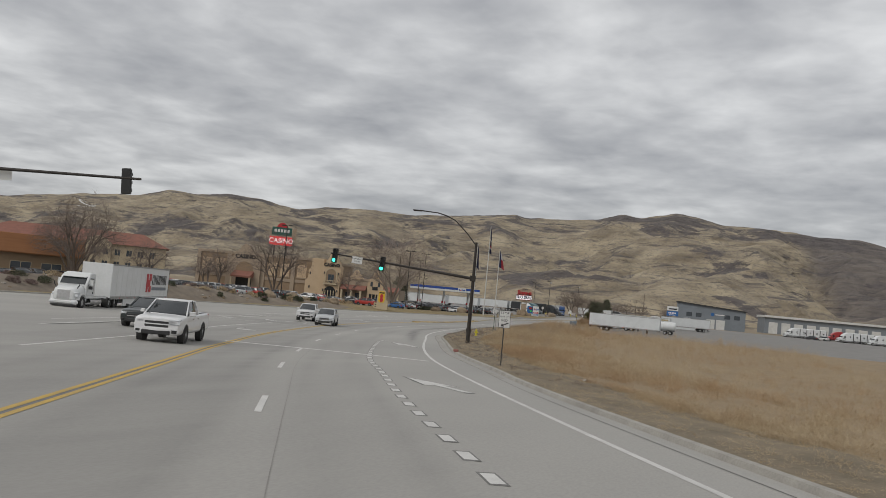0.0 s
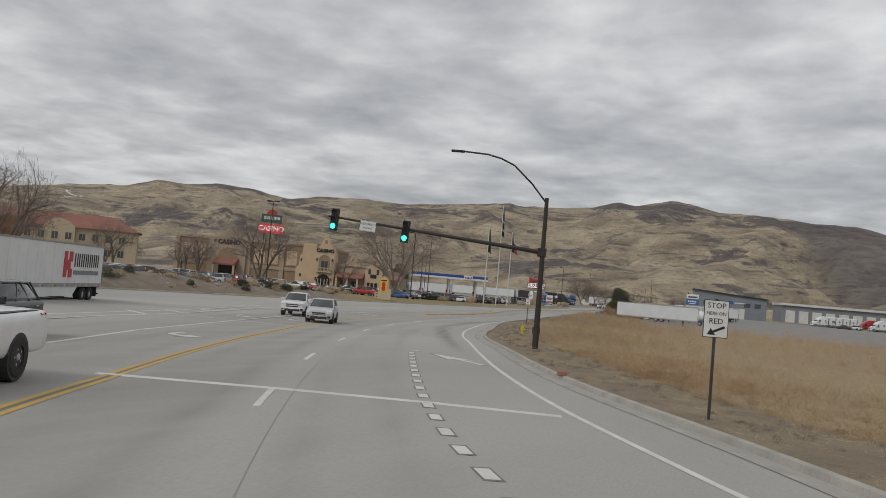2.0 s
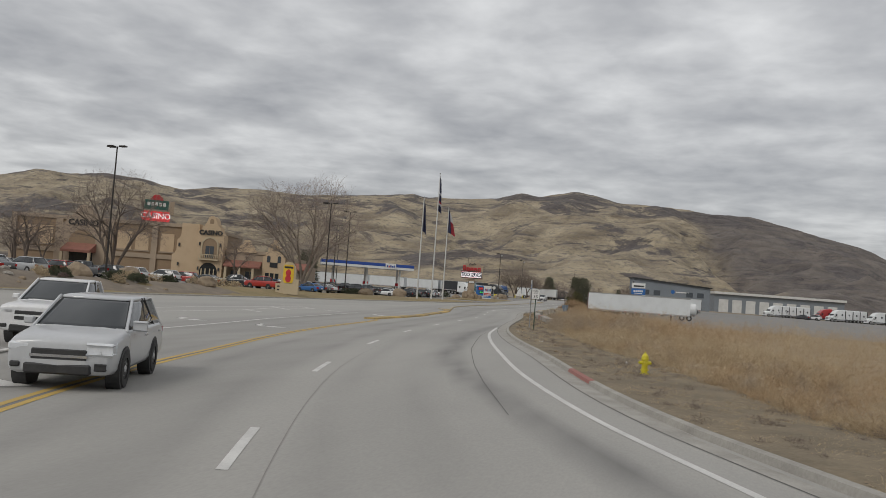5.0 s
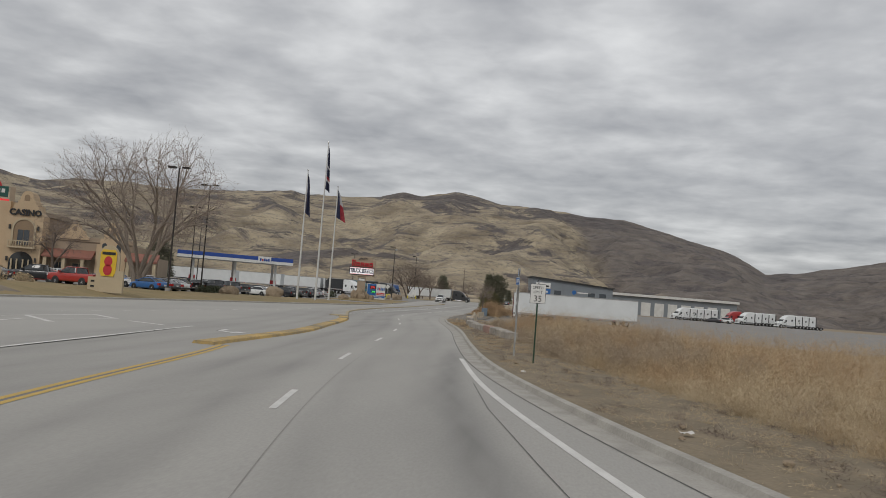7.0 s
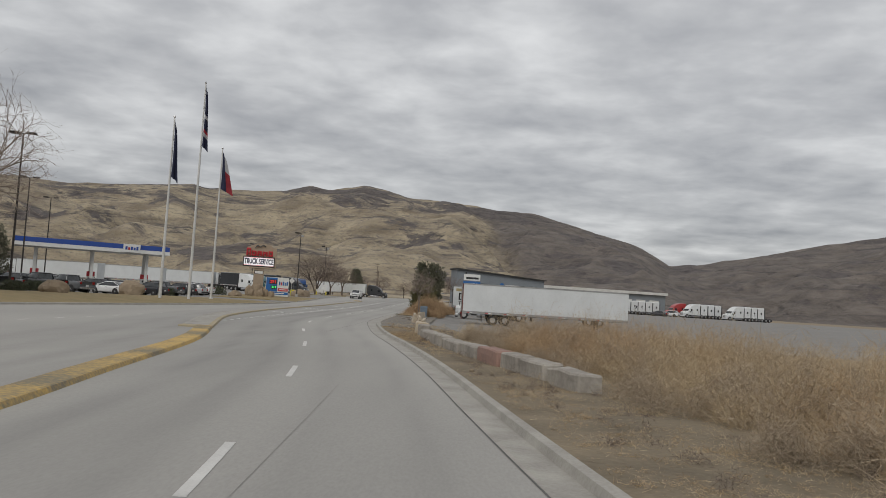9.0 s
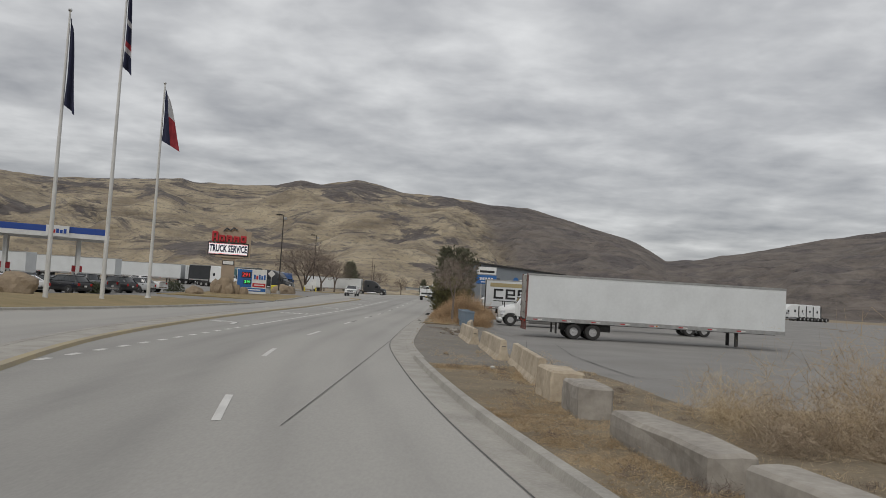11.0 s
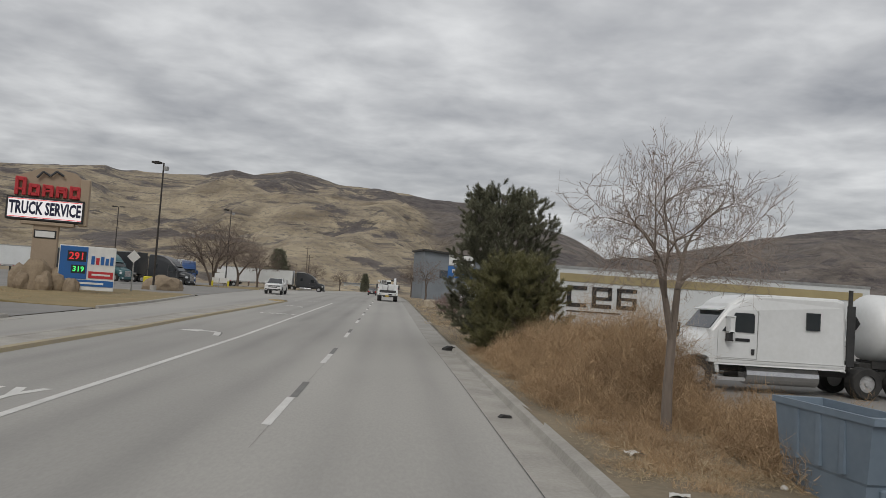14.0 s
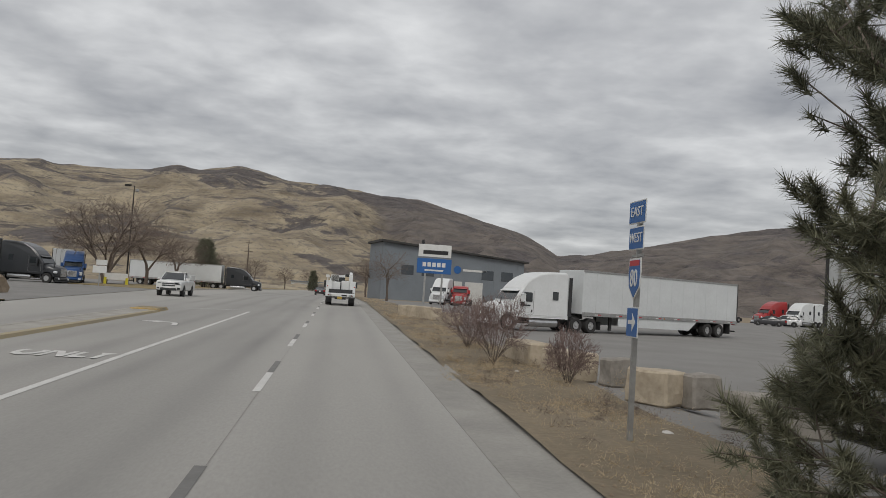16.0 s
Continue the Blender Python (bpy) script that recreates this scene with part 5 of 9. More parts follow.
def pine(seed, height, width, label, x, y, z, mat="needles", clumps=900, per=46, group="pines", full=1.0, limbs_n=90, wide=0.32, needle=1.0):
    """A pine: trunk, whorls of upturned limbs, and tufts of needles along their outer halves. full: how round the crown is."""
    rg = random.Random(seed)
    c = thing("pine_tree", label, "tree", x, y, z, 0, group)
    twigs = []
    tops = [Vector((0, 0, 0)), Vector((0.04 * width, 0.02, height * 0.5)), Vector((0.0, 0.04 * width, height * 0.95))]
    tb = bmesh.new()
    tube(tb, tops[0] - Vector((0, 0, 0.15)), tops[1], 0.02 * height, 0.014 * height, 8)
    tube(tb, tops[1], tops[2], 0.014 * height, 0.004 * height, 8)
    part("trunk", tb, "bark", c)
    lv, lf = [], []

    def stick(p, q, r0, r1, n=4):
        m = (q - p).to_track_quat("Z", "Y").to_matrix()
        i = len(lv)
        for o, r in ((p, r0), (q, r1)):
            for k in range(n):
                a = 2 * math.pi * k / n
                lv.append(o + m @ Vector((r * math.cos(a), r * math.sin(a), 0)))
        for k in range(n):
            lf.append((i + k, i + (k + 1) % n, i + n + (k + 1) % n, i + n + k))

    for k in range(limbs_n):
        h = 0.02 + 0.93 * (k + rg.random()) / limbs_n
        # crown outline: widest low down, rounded at the top when full
        cone = (1 - h) ** 0.75
        egg = max(0.0, 1 - ((h - wide) / (1.02 - wide)) ** 2) ** 0.5 if h > wide else 0.8 + 0.2 * h / wide
        reach = width / 2 * (full * egg + (1 - full) * cone) * rg.uniform(0.78, 1.1)
        a = k * 2.4 + rg.uniform(-0.4, 0.4)
        base = tops[0].lerp(tops[1], h * 2) if h < 0.5 else tops[1].lerp(tops[2], h * 2 - 1)
        d = Vector((math.cos(a), math.sin(a), 0.05 + 0.7 * h))
        base = base - Vector((0, 0, 0.25 * reach * h))
        p, r = base, 0.0055 * height * (1.1 - h)
        for j in range(4):
            q = p + (d + Vector((rg.uniform(-0.22, 0.22), rg.uniform(-0.22, 0.22), 0.13 * j))).normalized() * reach / 4
            stick(p, q, max(r, 0.009), max(r * 0.65, 0.007), 5)
            for m in range((1, 4, 6, 7)[j]):
                o = p.lerp(q, rg.random())
                sd = (d * 0.8 + Vector((rg.uniform(-1.2, 1.2), rg.uniform(-1.2, 1.2), rg.uniform(-0.2, 0.9)))).normalized()
                e = o + sd * rg.uniform(0.25, 0.6) * (0.6 + 0.12 * width)
                stick(o, e, 0.008, 0.005, 3)
                twigs.append((o.lerp(e, 0.35), e))
            p, r = q, r * 0.65
        twigs.append((base.lerp(p, 0.85), p + d * 0.1))
    raw("bough", lv, lf, "pine_limb", parent=c, kind="stuff")
    rn = np.random.RandomState(seed)
    V = []
    for k in range(clumps):
        o, e = twigs[k % len(twigs)]
        t = 1.0 if k < len(twigs) else rg.uniform(0.1, 1.0)
        p = np.array(o.lerp(e, t))
        ax = np.array((e - o).normalized()) * 0.75 + np.array((0, 0, 0.35))
        size = rg.uniform(0.10, 0.165) * needle
        b = p - ax * rn.rand(per, 1) * 0.2
        v = ax * rn.uniform(0.2, 1.0, (per, 1))
        g3 = rn.randn(per, 3)
        v = v + g3 / np.linalg.norm(g3, axis=1, keepdims=True) * 0.75
        v /= np.linalg.norm(v, axis=1, keepdims=True)
        w = np.cross(v, rn.randn(per, 3))
        w = w / np.linalg.norm(w, axis=1, keepdims=True) * 0.0044 * needle
        V.append(np.stack([b - w, b + w, b + v * size], 1).reshape(-1, 3))
    V = np.concatenate(V)
    raw("foliage", V.tolist(), np.arange(len(V)).reshape(-1, 3).tolist(), mat, parent=c, kind="stuff")
    return c


def weed_mass(name, label, spots, material, kind="stuff", category="dry weeds", seed=3, loose=0.5, fat=1.0, short=1.0):
    """Tangled dry weeds: spots of (x, y, z, height, radius, count); loose: how far the twigs stray from upright."""
    rg = np.random.RandomState(seed)
    n = np.array([int(s[5]) for s in spots])
    P = np.repeat(np.array([s[:5] for s in spots], float), n, axis=0)
    m = len(P)
    # twig starts fill a dome, denser towards its skin
    a, q = rg.rand(m) * 6.2832, rg.rand(m) ** 0.6
    el = rg.rand(m) ** 1.2 * 1.45
    cx, cy, cz = np.cos(a) * np.cos(el), np.sin(a) * np.cos(el), np.sin(el)
    lump = 0.8 + 0.28 * np.sin(a * 3 + P[:, 0] * 7) * np.cos(el * 4 + P[:, 1] * 5)
    bx, by, bz = P[:, 0] + cx * q * P[:, 4] * lump, P[:, 1] + cy * q * P[:, 4] * lump, P[:, 2] + cz * q * P[:, 3] * 0.86 * lump
    d = np.stack([cx * 0.55, cy * 0.55, 0.35 + cz * 0.6], 1) * (1.15 - loose) + rg.randn(m, 3) * loose * 0.75
    d /= np.linalg.norm(d, axis=1, keepdims=True)
    size = (0.10 + 0.30 * rg.rand(m) ** 1.6) * (0.35 + 0.65 * P[:, 3]) * short
    tip = np.stack([bx, by, bz], 1) + d * size[:, None]
    tip[:, 2] = np.maximum(tip[:, 2], P[:, 2] + 0.01)
    w = np.cross(d, rg.randn(m, 3))
    w = w / np.linalg.norm(w, axis=1, keepdims=True) * ((0.0022 + 0.003 * rg.rand(m)) * fat)[:, None]
    b = np.stack([bx, by, bz], 1) - d * size[:, None] * 0.35
    V = np.stack([b - w, b + w, tip], 1).reshape(-1, 3)
    return raw(name, V.tolist(), np.arange(len(V)).reshape(-1, 3).tolist(), material, label, category, kind)


def boulder(seed, sx, sy, sz, label, x, y, z, rz=0, material="rock", group="boulders"):
    bm = bmesh.new()
    bmesh.ops.create_icosphere(bm, subdivisions=3, radius=1.0)
    for v in bm.verts:
        k = 1 + 0.28 * noise.noise(v.co * 1.3 + Vector((seed * 3.1, 0, 0))) + 0.10 * noise.noise(v.co * 3.5 + Vector((0, seed * 1.7, 0)))
        v.co = Vector((v.co.x * sx * k, v.co.y * sy * k, max(v.co.z, -0.45) * sz * k))
    return solo("boulder", bm, material, label, "rock", x, y, z + rise(x, y) + sz * 0.3, rz, group)


def bush(seed, r, h, label, x, y, z, material="juniper", group="bushes", n=2600):
    """A low leafy shrub: stems and many small leaves with an uneven outline."""
    rg = random.Random(seed)
    c = thing("shrub", label, "shrub", x, y, z + rise(x, y), 0, group)
    sb = bmesh.new()
    for k in range(9):
        a = k * 0.7
        tube(sb, (0, 0, -0.05), (math.cos(a) * r * 0.6, math.sin(a) * r * 0.6, h * 0.7), 0.02, 0.008, 4, False)
    part("stem", sb, "bark", c)
    verts, faces = [], []
    for k in range(n):
        a, u = rg.uniform(0, 6.283), rg.random() ** 0.4
        el = rg.random()
        k2 = 0.8 + 0.35 * noise.noise((math.cos(a) * 2 + seed, math.sin(a) * 2, el * 3))
        p = Vector((math.cos(a) * r * u * k2 * math.sqrt(max(0, 1 - (el * 0.9) ** 2)), math.sin(a) * r * u * k2 * math.sqrt(max(0, 1 - (el * 0.9) ** 2)), h * el * k2))
        v = Vector((rg.gauss(0, 1), rg.gauss(0, 1), rg.gauss(0, 1) + 0.4)).normalized() * 0.13
        w = v.cross(Vector((rg.gauss(0, 1), rg.gauss(0, 1), rg.gauss(0, 1)))).normalized() * 0.035
        i = len(verts)
        verts += [p - w, p + w, p + v]
        faces.append((i, i + 1, i + 2))
    raw("foliage", verts, faces, material, parent=c, kind="stuff")
    return c

# ---- signals and signs ----
def signal_head(parent, m, lit=True, back=False):
    h = new("signal_head", mesh_from(B(-0.2, 0.2, -0.12, 0.12, -0.62, 0.62, bev=0.03), "signal_black", "signal_black"))
    h.parent = parent
    h.matrix_local = m
    h["label"] = "black three-lens traffic signal, green lit" if lit else "black traffic signal seen from behind"
    part("back_cover", B(-0.23, 0.23, 0.1, 0.2, -0.64, 0.64, bev=0.03), "signal_black", h)
    for k, z in enumerate((0.4, 0.0, -0.4)):
        lens = T((0, -0.125, z), (0, -0.16, z), 0.15, 0.15, 18)
        part("lens", lens, "green_light" if (k == 2 and lit) else "signal_black", h, "lit green lens" if (k == 2 and lit) else "unlit dark lens")
        vb = bmesh.new()
        n = 14
        for j in range(n - 1):
            a0, a1 = math.pi * (-0.15 + 1.3 * j / (n - 1)), math.pi * (-0.15 + 1.3 * (j + 1) / (n - 1))
            pts = []
            for a, y in ((a0, -0.12), (a1, -0.12), (a1, -0.36), (a0, -0.36)):
                pts.append(vb.verts.new((0.17 * math.cos(a), y, z + 0.17 * math.sin(a))))
            vb.faces.new(pts)
        part("visor", vb, "signal_black", h)
    return h


def signal_mast(x, y, rz, length, heads, label, z_arm=5.6, climb=1.1, top=8.75, lamp=True, sign_at=None, words="", back=False):
    c = thing("traffic_signal_mast", label, "traffic signal", x, y, gz(y) + 0.05, rz, "signal masts")
    part("base_plate", B(-0.3, 0.3, -0.3, 0.3, 0, 0.06, bev=0.02), "pole_bronze", c)
    part("pole", T((0, 0, 0), (0, 0, top), 0.18, 0.11, 14), "pole_bronze", c)
    part("hand_box", B(-0.22, 0.22, 0.1, 0.28, 0.9, 1.3), "pole_bronze", c)
    part("mast_arm", T((0, 0, z_arm), (-length, 0, z_arm + climb), 0.13, 0.06, 12), "pole_bronze", c)
    part("arm_flange", B(-0.3, 0.2, -0.2, 0.2, z_arm - 0.25, z_arm + 0.25, bev=0.03), "pole_bronze", c)
    for d in heads:
        signal_head(c, pose(-d, -0.16 if not back else 0.16, z_arm + climb * d / length - 0.15, 0, 4, 180 if back else 0), not back)
    if sign_at:
        s = new("arm_sign", mesh_from(B(-0.46, 0.46, -0.015, 0.015, -0.31, 0.31, bev=0.01), "arm_sign", "sign_white"))
        s.parent = c
        s.matrix_local = pose(-sign_at, -0.2, z_arm + climb * sign_at / length - 0.22, 0, 4, 0)
        part("sign_border", B(-0.44, 0.44, -0.02, -0.014, 0.275, 0.29), "sign_black", s)
        part("sign_border", B(-0.44, 0.44, -0.02, -0.014, -0.29, -0.275), "sign_black", s)
        s["label"] = "white signal sign with black words" if words else "pale back of a small sign"
        for k, w in enumerate(words.split()):
            letters(w, 0.165, "sign_black", s, pose(0, -0.02, 0.11 - 0.23 * k))
    if lamp:
        part("lamp_arm", pipe(bmesh.new(), [(0, 0, top - 0.3), (-0.9, 0, top + 0.75), (-2.0, 0, top + 1.75), (-2.8, 0, top + 2.1), (-3.6, 0, top + 2.28), (-5.0, 0, top + 2.35)], 0.05, 8), "pole_bronze", c, "curved lamp arm")
        part("luminaire", B(-5.75, -4.95, -0.16, 0.16, top + 2.28, top + 2.4, bev=0.04), "pole_bronze", c, "flat street light head")
    return c


signal_mast(32.5, -157.9, 20, 12.6, (12.2, 8.0), "dark bronze signal mast with two green signals over the lanes", sign_at=10.2, words="EMERGENCY SIGNAL")
signal_mast(10.5, -203.2, 209.5, 20.6, (19.9,), "dark signal mast whose signal is seen from behind", z_arm=6.55, climb=0.6, lamp=False, sign_at=14.0, back=False)


def road_sign(x, y, rz, label, h, post="galvanised", w=0.06, below=0.0):
    c = thing("road_sign", label, "road sign", x, y, gz(y) + 0.06, rz, "road signs")
    part("post", B(-w / 2, w / 2, -w / 2, w / 2, -0.2, h), post, c)
    return c


def plate(parent, z0, z1, w, face, border=None, name="sign_plate", inset=0.03):
    p = part(name, B(-w / 2, w / 2, -0.045, -0.033, z0, z1, bev=0.004), border or face, parent)
    if border:
        part("sign_face", B(-w / 2 + inset, w / 2 - inset, -0.05, -0.044, z0 + inset, z1 - inset), face, p)
    return p


c = road_sign(44.1, -182.2, 22, "white stop-here-on-red sign on a thin dark post", 2.95, "steel_dark")
plate(c, 2.0, 2.92, 0.61, "sign_white", "sign_black", inset=0.018)
for k, (wd, s) in enumerate((("STOP", 0.19), ("HERE ON", 0.115), ("RED", 0.19))):
    letters(wd, s, "sign_black", c, pose(0, -0.053, 2.78 - 0.19 * k))
part("arrow", X([(0.2, 2.3), (0.24, 2.25), (-0.05, 2.12), (0.02, 2.07), (-0.2, 2.07), (-0.12, 2.23), (-0.07, 2.17)], -0.056, -0.05, "y"), "sign_black", c)

c = road_sign(15.8, -105.4, 2, "white speed limit sign on a dark green steel post", 3.1, "post_green")
plate(c, 2.3, 3.06, 0.6, "sign_white", "sign_black", inset=0.016)
for wd, s, z in (("SPEED", 0.15, 2.91), ("LIMIT", 0.15, 2.74), ("35", 0.34, 2.48)):
    letters(wd, s, "sign_black", c, pose(0, -0.053, z))
part("reflector", B(-0.03, 0.03, -0.04, -0.02, 3.07, 3.15), "chrome", c)


def route_sign(x, y, rz, label, words, h, twist):
    c = road_sign(x, y, rz, label, h, "galvanised", 0.07)
    z = h
    for k, wd in enumerate(words):
        w = part("direction_plate", B(-0.3, 0.3, -0.05, -0.037, z - 0.34, z, bev=0.004), "sign_white", c)
        w.matrix_local = pose(0, 0, 0, 0, 0, twist[k])
        part("sign_face", B(-0.28, 0.28, -0.056, -0.049, z - 0.32, z - 0.02), "sign_blue", w)
        letters(wd, 0.2, "sign_white", w, pose(0, -0.058, z - 0.17))
        z -= 0.38
    z -= 0.08
    part("bracket", B(-0.25, 0.25, -0.03, 0.0, z + 0.02, z + 0.06), "galvanised", c)
    shield = [(-0.27, z), (0.27, z), (0.3, z - 0.2), (0.26, z - 0.42), (0, z - 0.6), (-0.26, z - 0.42), (-0.3, z - 0.2)]
    sh = part("route_shield", X(shield, -0.05, -0.037, "y"), "sign_white", c, "blue route shield with white number")
    part("shield_face", X([(u * 0.9, (v - z + 0.28) * 0.9 + z - 0.28) for u, v in shield], -0.056, -0.049, "y"), "sign_blue", sh)
    part("shield_band", B(-0.24, 0.24, -0.058, -0.054, z - 0.11, z - 0.03), "sign_red", sh)
    letters("80", 0.36, "sign_white", sh, pose(0, -0.06, z - 0.3))
    z -= 0.7
    ap = part("arrow_plate", B(-0.27, 0.27, -0.05, -0.037, z - 0.44, z, bev=0.004), "sign_white", c)
    part("sign_face", B(-0.25, 0.25, -0.056, -0.049, z - 0.42, z - 0.02), "sign_blue", ap)
    zz = z - 0.22
    part("arrow", X([(-0.17, zz - 0.03), (0.02, zz - 0.03), (0.02, zz - 0.13), (0.18, zz), (0.02, zz + 0.13), (0.02, zz + 0.03), (-0.17, zz + 0.03)], -0.06, -0.055, "y"), "sign_white", ap)
    return c


route_sign(14.9, -102.2, -93, "blue interstate route sign cluster on a leaning galvanised post", ("WEST", "EAST"), 3.75, (7, 19))
route_sign(5.6, 10.4, -94, "blue interstate route sign cluster on a galvanised post", ("EAST", "WEST"), 3.5, (6, 3))

# hydrant
c = thing("fire_hydrant", "bright yellow cast-iron fire hydrant on the dirt verge", "hydrant", 25.1, -136.8, gz(-136.8) + 0.05, 20)
hb_ = bmesh.new()
for z0, z1, r0, r1 in ((0, 0.05, 0.19, 0.19), (0.05, 0.58, 0.125, 0.12), (0.58, 0.63, 0.17, 0.17), (0.63, 0.74, 0.15, 0.13), (0.74, 0.84, 0.13, 0.06)):
    tube(hb_, (0, 0, z0), (0, 0, z1), r0, r1, 16)
part("barrel", hb_, "hydrant_yellow", c)
part("operating_nut", T((0, 0, 0.84), (0, 0, 0.91), 0.035, 0.03, 5), "hydrant_yellow", c)
for d, r in (((1, 0, 0), 0.075), ((-1, 0, 0), 0.075), ((0, -1, 0), 0.1)):
    nb = bmesh.new()
    d = Vector(d)
    tube(nb, d * 0.1 + Vector((0, 0, 0.46)), d * 0.24 + Vector((0, 0, 0.46)), r, r, 12)
    tube(nb, d * 0.24 + Vector((0, 0, 0.46)), d * 0.28 + Vector((0, 0, 0.46)), r * 0.4, r * 0.35, 6)
    part("nozzle_cap", nb, "hydrant_yellow", c)
part("flange", T((0, 0, 0.14), (0, 0, 0.18), 0.18, 0.18, 12), "hydrant_yellow", c)
for ch in c.children:
    ch.data.transform(Matrix.Scale(0.84, 4))

# ---- concrete blocks and barriers ----
def block(x0, y0, x1, y1, h, w, material, label, lean=0.0):
    d = Vector((x1 - x0, y1 - y0))
    L = d.length
    ym = (y0 + y1) / 2
    bm = bmesh.new()
    box(bm, -w / 2, w / 2, -L / 2 + 0.05, L / 2 - 0.05, -0.12, h, 0.05)
    bmesh.ops.subdivide_edges(bm, edges=bm.edges[:], cuts=2, use_grid_fill=True)
    for v in bm.verts:
        v.co += Vector((noise.noise(v.co * 2.4 + Vector((x0, y0, 0))), noise.noise(v.co * 2.4 + Vector((y0, x0, 1))), noise.noise(v.co * 2.4 + Vector((x0, 1, y0))))) * 0.05
    ob = solo("concrete_block", bm, material, label, "concrete block", (x0 + x1) / 2, ym, gz(ym) + 0.05, -math.degrees(math.atan2(d.x, d.y)), "verge blocks")
    ob.matrix_world = ob.matrix_world @ pose(0, 0, 0, 0, lean, 0)
    return ob


for k, (a, b, h, m) in enumerate((((14.15, -86.8), (13.55, -84.7), 0.5, 0), ((13.5, -84.5), (12.95, -82.4), 0.52, 0), ((12.9, -82.3), (12.5, -80.6), 0.55, 0), ((12.4, -80.3), (11.8, -77.7), 0.6, 1), ((11.75, -77.5), (11.2, -75.2), 0.55, 1), ((11.1, -74.8), (10.4, -71.5), 0.5, 0), ((10.3, -71), (9.7, -67.5), 0.5, 0), ((9.6, -67), (9.1, -63.4), 0.5, 0))):
    block(*a, *b, h * (0.86 + 0.22 * rng.random()), 0.62, "block_red" if k == 3 else "block_concrete", "weathered grey concrete block half buried in dirt" if k != 3 else "weathered concrete block with faded reddish stain", rng.uniform(-4, 4))
block(8.9, -61.7, 8.8, -60.1, 0.6, 0.68, "block_concrete", "square weathered concrete block on the verge")
block(8.68, -59.4, 8.5, -57.9, 0.66, 0.72, "barrier_concrete", "square tan concrete block on the verge", 2)


def k_rail(x0, y0, x1, y1, label, lean=0.0):
    d = Vector((x1 - x0, y1 - y0))
    L, ym = d.length, (y0 + y1) / 2
    c = thing("jersey_barrier", label, "concrete barrier", (x0 + x1) / 2, ym, gz(ym) - 0.12, -math.degrees(math.atan2(d.x, d.y)), "jersey barriers")
    prof = [(-0.3, 0), (0.3, 0), (0.3, 0.08), (0.16, 0.32), (0.085, 0.8), (0.06, 0.82), (-0.06, 0.82), (-0.085, 0.8), (-0.16, 0.32), (-0.3, 0.08)]
    bm = bmesh.new()
    rings = [[(u * (1 + 0.02 * noise.noise((u * 5, y, x0))), y + 0.03 * noise.noise((u * 9, v * 9, y)), v + 0.012 * noise.noise((u, y * 1.7, 3))) for u, v in prof] for y in np.linspace(-L / 2, L / 2, 14)]
    loft(bm, rings)
    part("barrier_body", bm, "barrier_concrete", c)
    for s in (-1, 1):
        lp = pipe(bmesh.new(), [(-0.05, s * L / 2, 0.6), (-0.05, s * (L / 2 + 0.09), 0.6), (0.05, s * (L / 2 + 0.09), 0.6), (0.05, s * L / 2, 0.6)], 0.012, 5)
        part("pin_loop", lp, "steel_dark", c, "rusty steel pin loop")
        for yy in (s * L * 0.25,):
            part("lift_slot", B(-0.31, 0.31, yy - 0.35, yy + 0.35, -0.01, 0.07), "joint_seal", c)
    return c


k_rail(8.5, -56.2, 8.35, -49.6, "tan concrete jersey barrier with chips and stains")
k_rail(8.0, -48.9, 7.6, -42.1, "tan concrete jersey barrier with chips and stains")
k_rail(7.25, -41.2, 6.8, -35.0, "tan concrete jersey barrier with chips and stains")
k_rail(7.1, -33.4, 7.35, -28.6, "short tan concrete jersey barrier, chipped")
for k, (a, b, h) in enumerate((((6.95, 24.2), (7.2, 21.8), 0.62), ((7.3, 21.2), (7.75, 19.3), 0.62), ((8.25, 19.2), (8.5, 18.6), 0.6), ((7.9, 16.4), (8.5, 15.4), 0.62), ((8.9, 16.0), (9.1, 15.2), 0.6), ((8.45, 13.33), (9.9, 12.1), 0.55), ((5.6, 52.6), (7.4, 48.4), 0.75), ((7.6, 46.8), (8.3, 45.4), 0.6))):
    block(*a, *b, h, 0.75, "barrier_concrete" if k not in (2, 4, 5) else "block_concrete", "weathered tan concrete block beside the lot" if k not in (2, 4, 5) else "weathered grey concrete block beside the lot")

# blue-grey tubs
def tub(x, y, rz, label):
    c = thing("plastic_tub", label, "plastic tub", x, y, gz(y) + 0.02, rz, "plastic tubs")
    bm = bmesh.new()
    o = [(-0.28, -0.84), (0.28, -0.84), (0.28, 0.84), (-0.28, 0.84)]

    def ring(k, z):
        return [(u * k, v * k, z) for u, v in o]
    loft(bm, [ring(0.94, 0), ring(0.97, 0.36), ring(1.0, 0.39), ring(1.12, 1.02), ring(1.18, 1.02), ring(1.18, 1.1), ring(1.04, 1.1), ring(0.97, 0.7)], caps=False)
    bm.faces.new([bm.verts.new(p) for p in ring(0.97, 0.7)])
    part("shell", bm, "blue_plastic", c)
    part("fork_pocket", B(-0.12, 0.12, -0.87, 0.87, 0.0, 0.34, bev=0.02), "blue_plastic", c)
    # dark flat plate set a little below the rim
    part("grate", B(-0.26, 0.26, -0.8, 0.8, 0.86, 0.9), "steel_dark", c, "dark flat plate inside the open top")
    for yy in (-0.45, 0.0, 0.45):
        part("side_rib", X([(yy - 0.04, 0.42), (yy + 0.04, 0.42), (yy + 0.04, 1.0), (yy - 0.04, 1.0)], -0.325, -0.275), "blue_plastic", c)
    return c


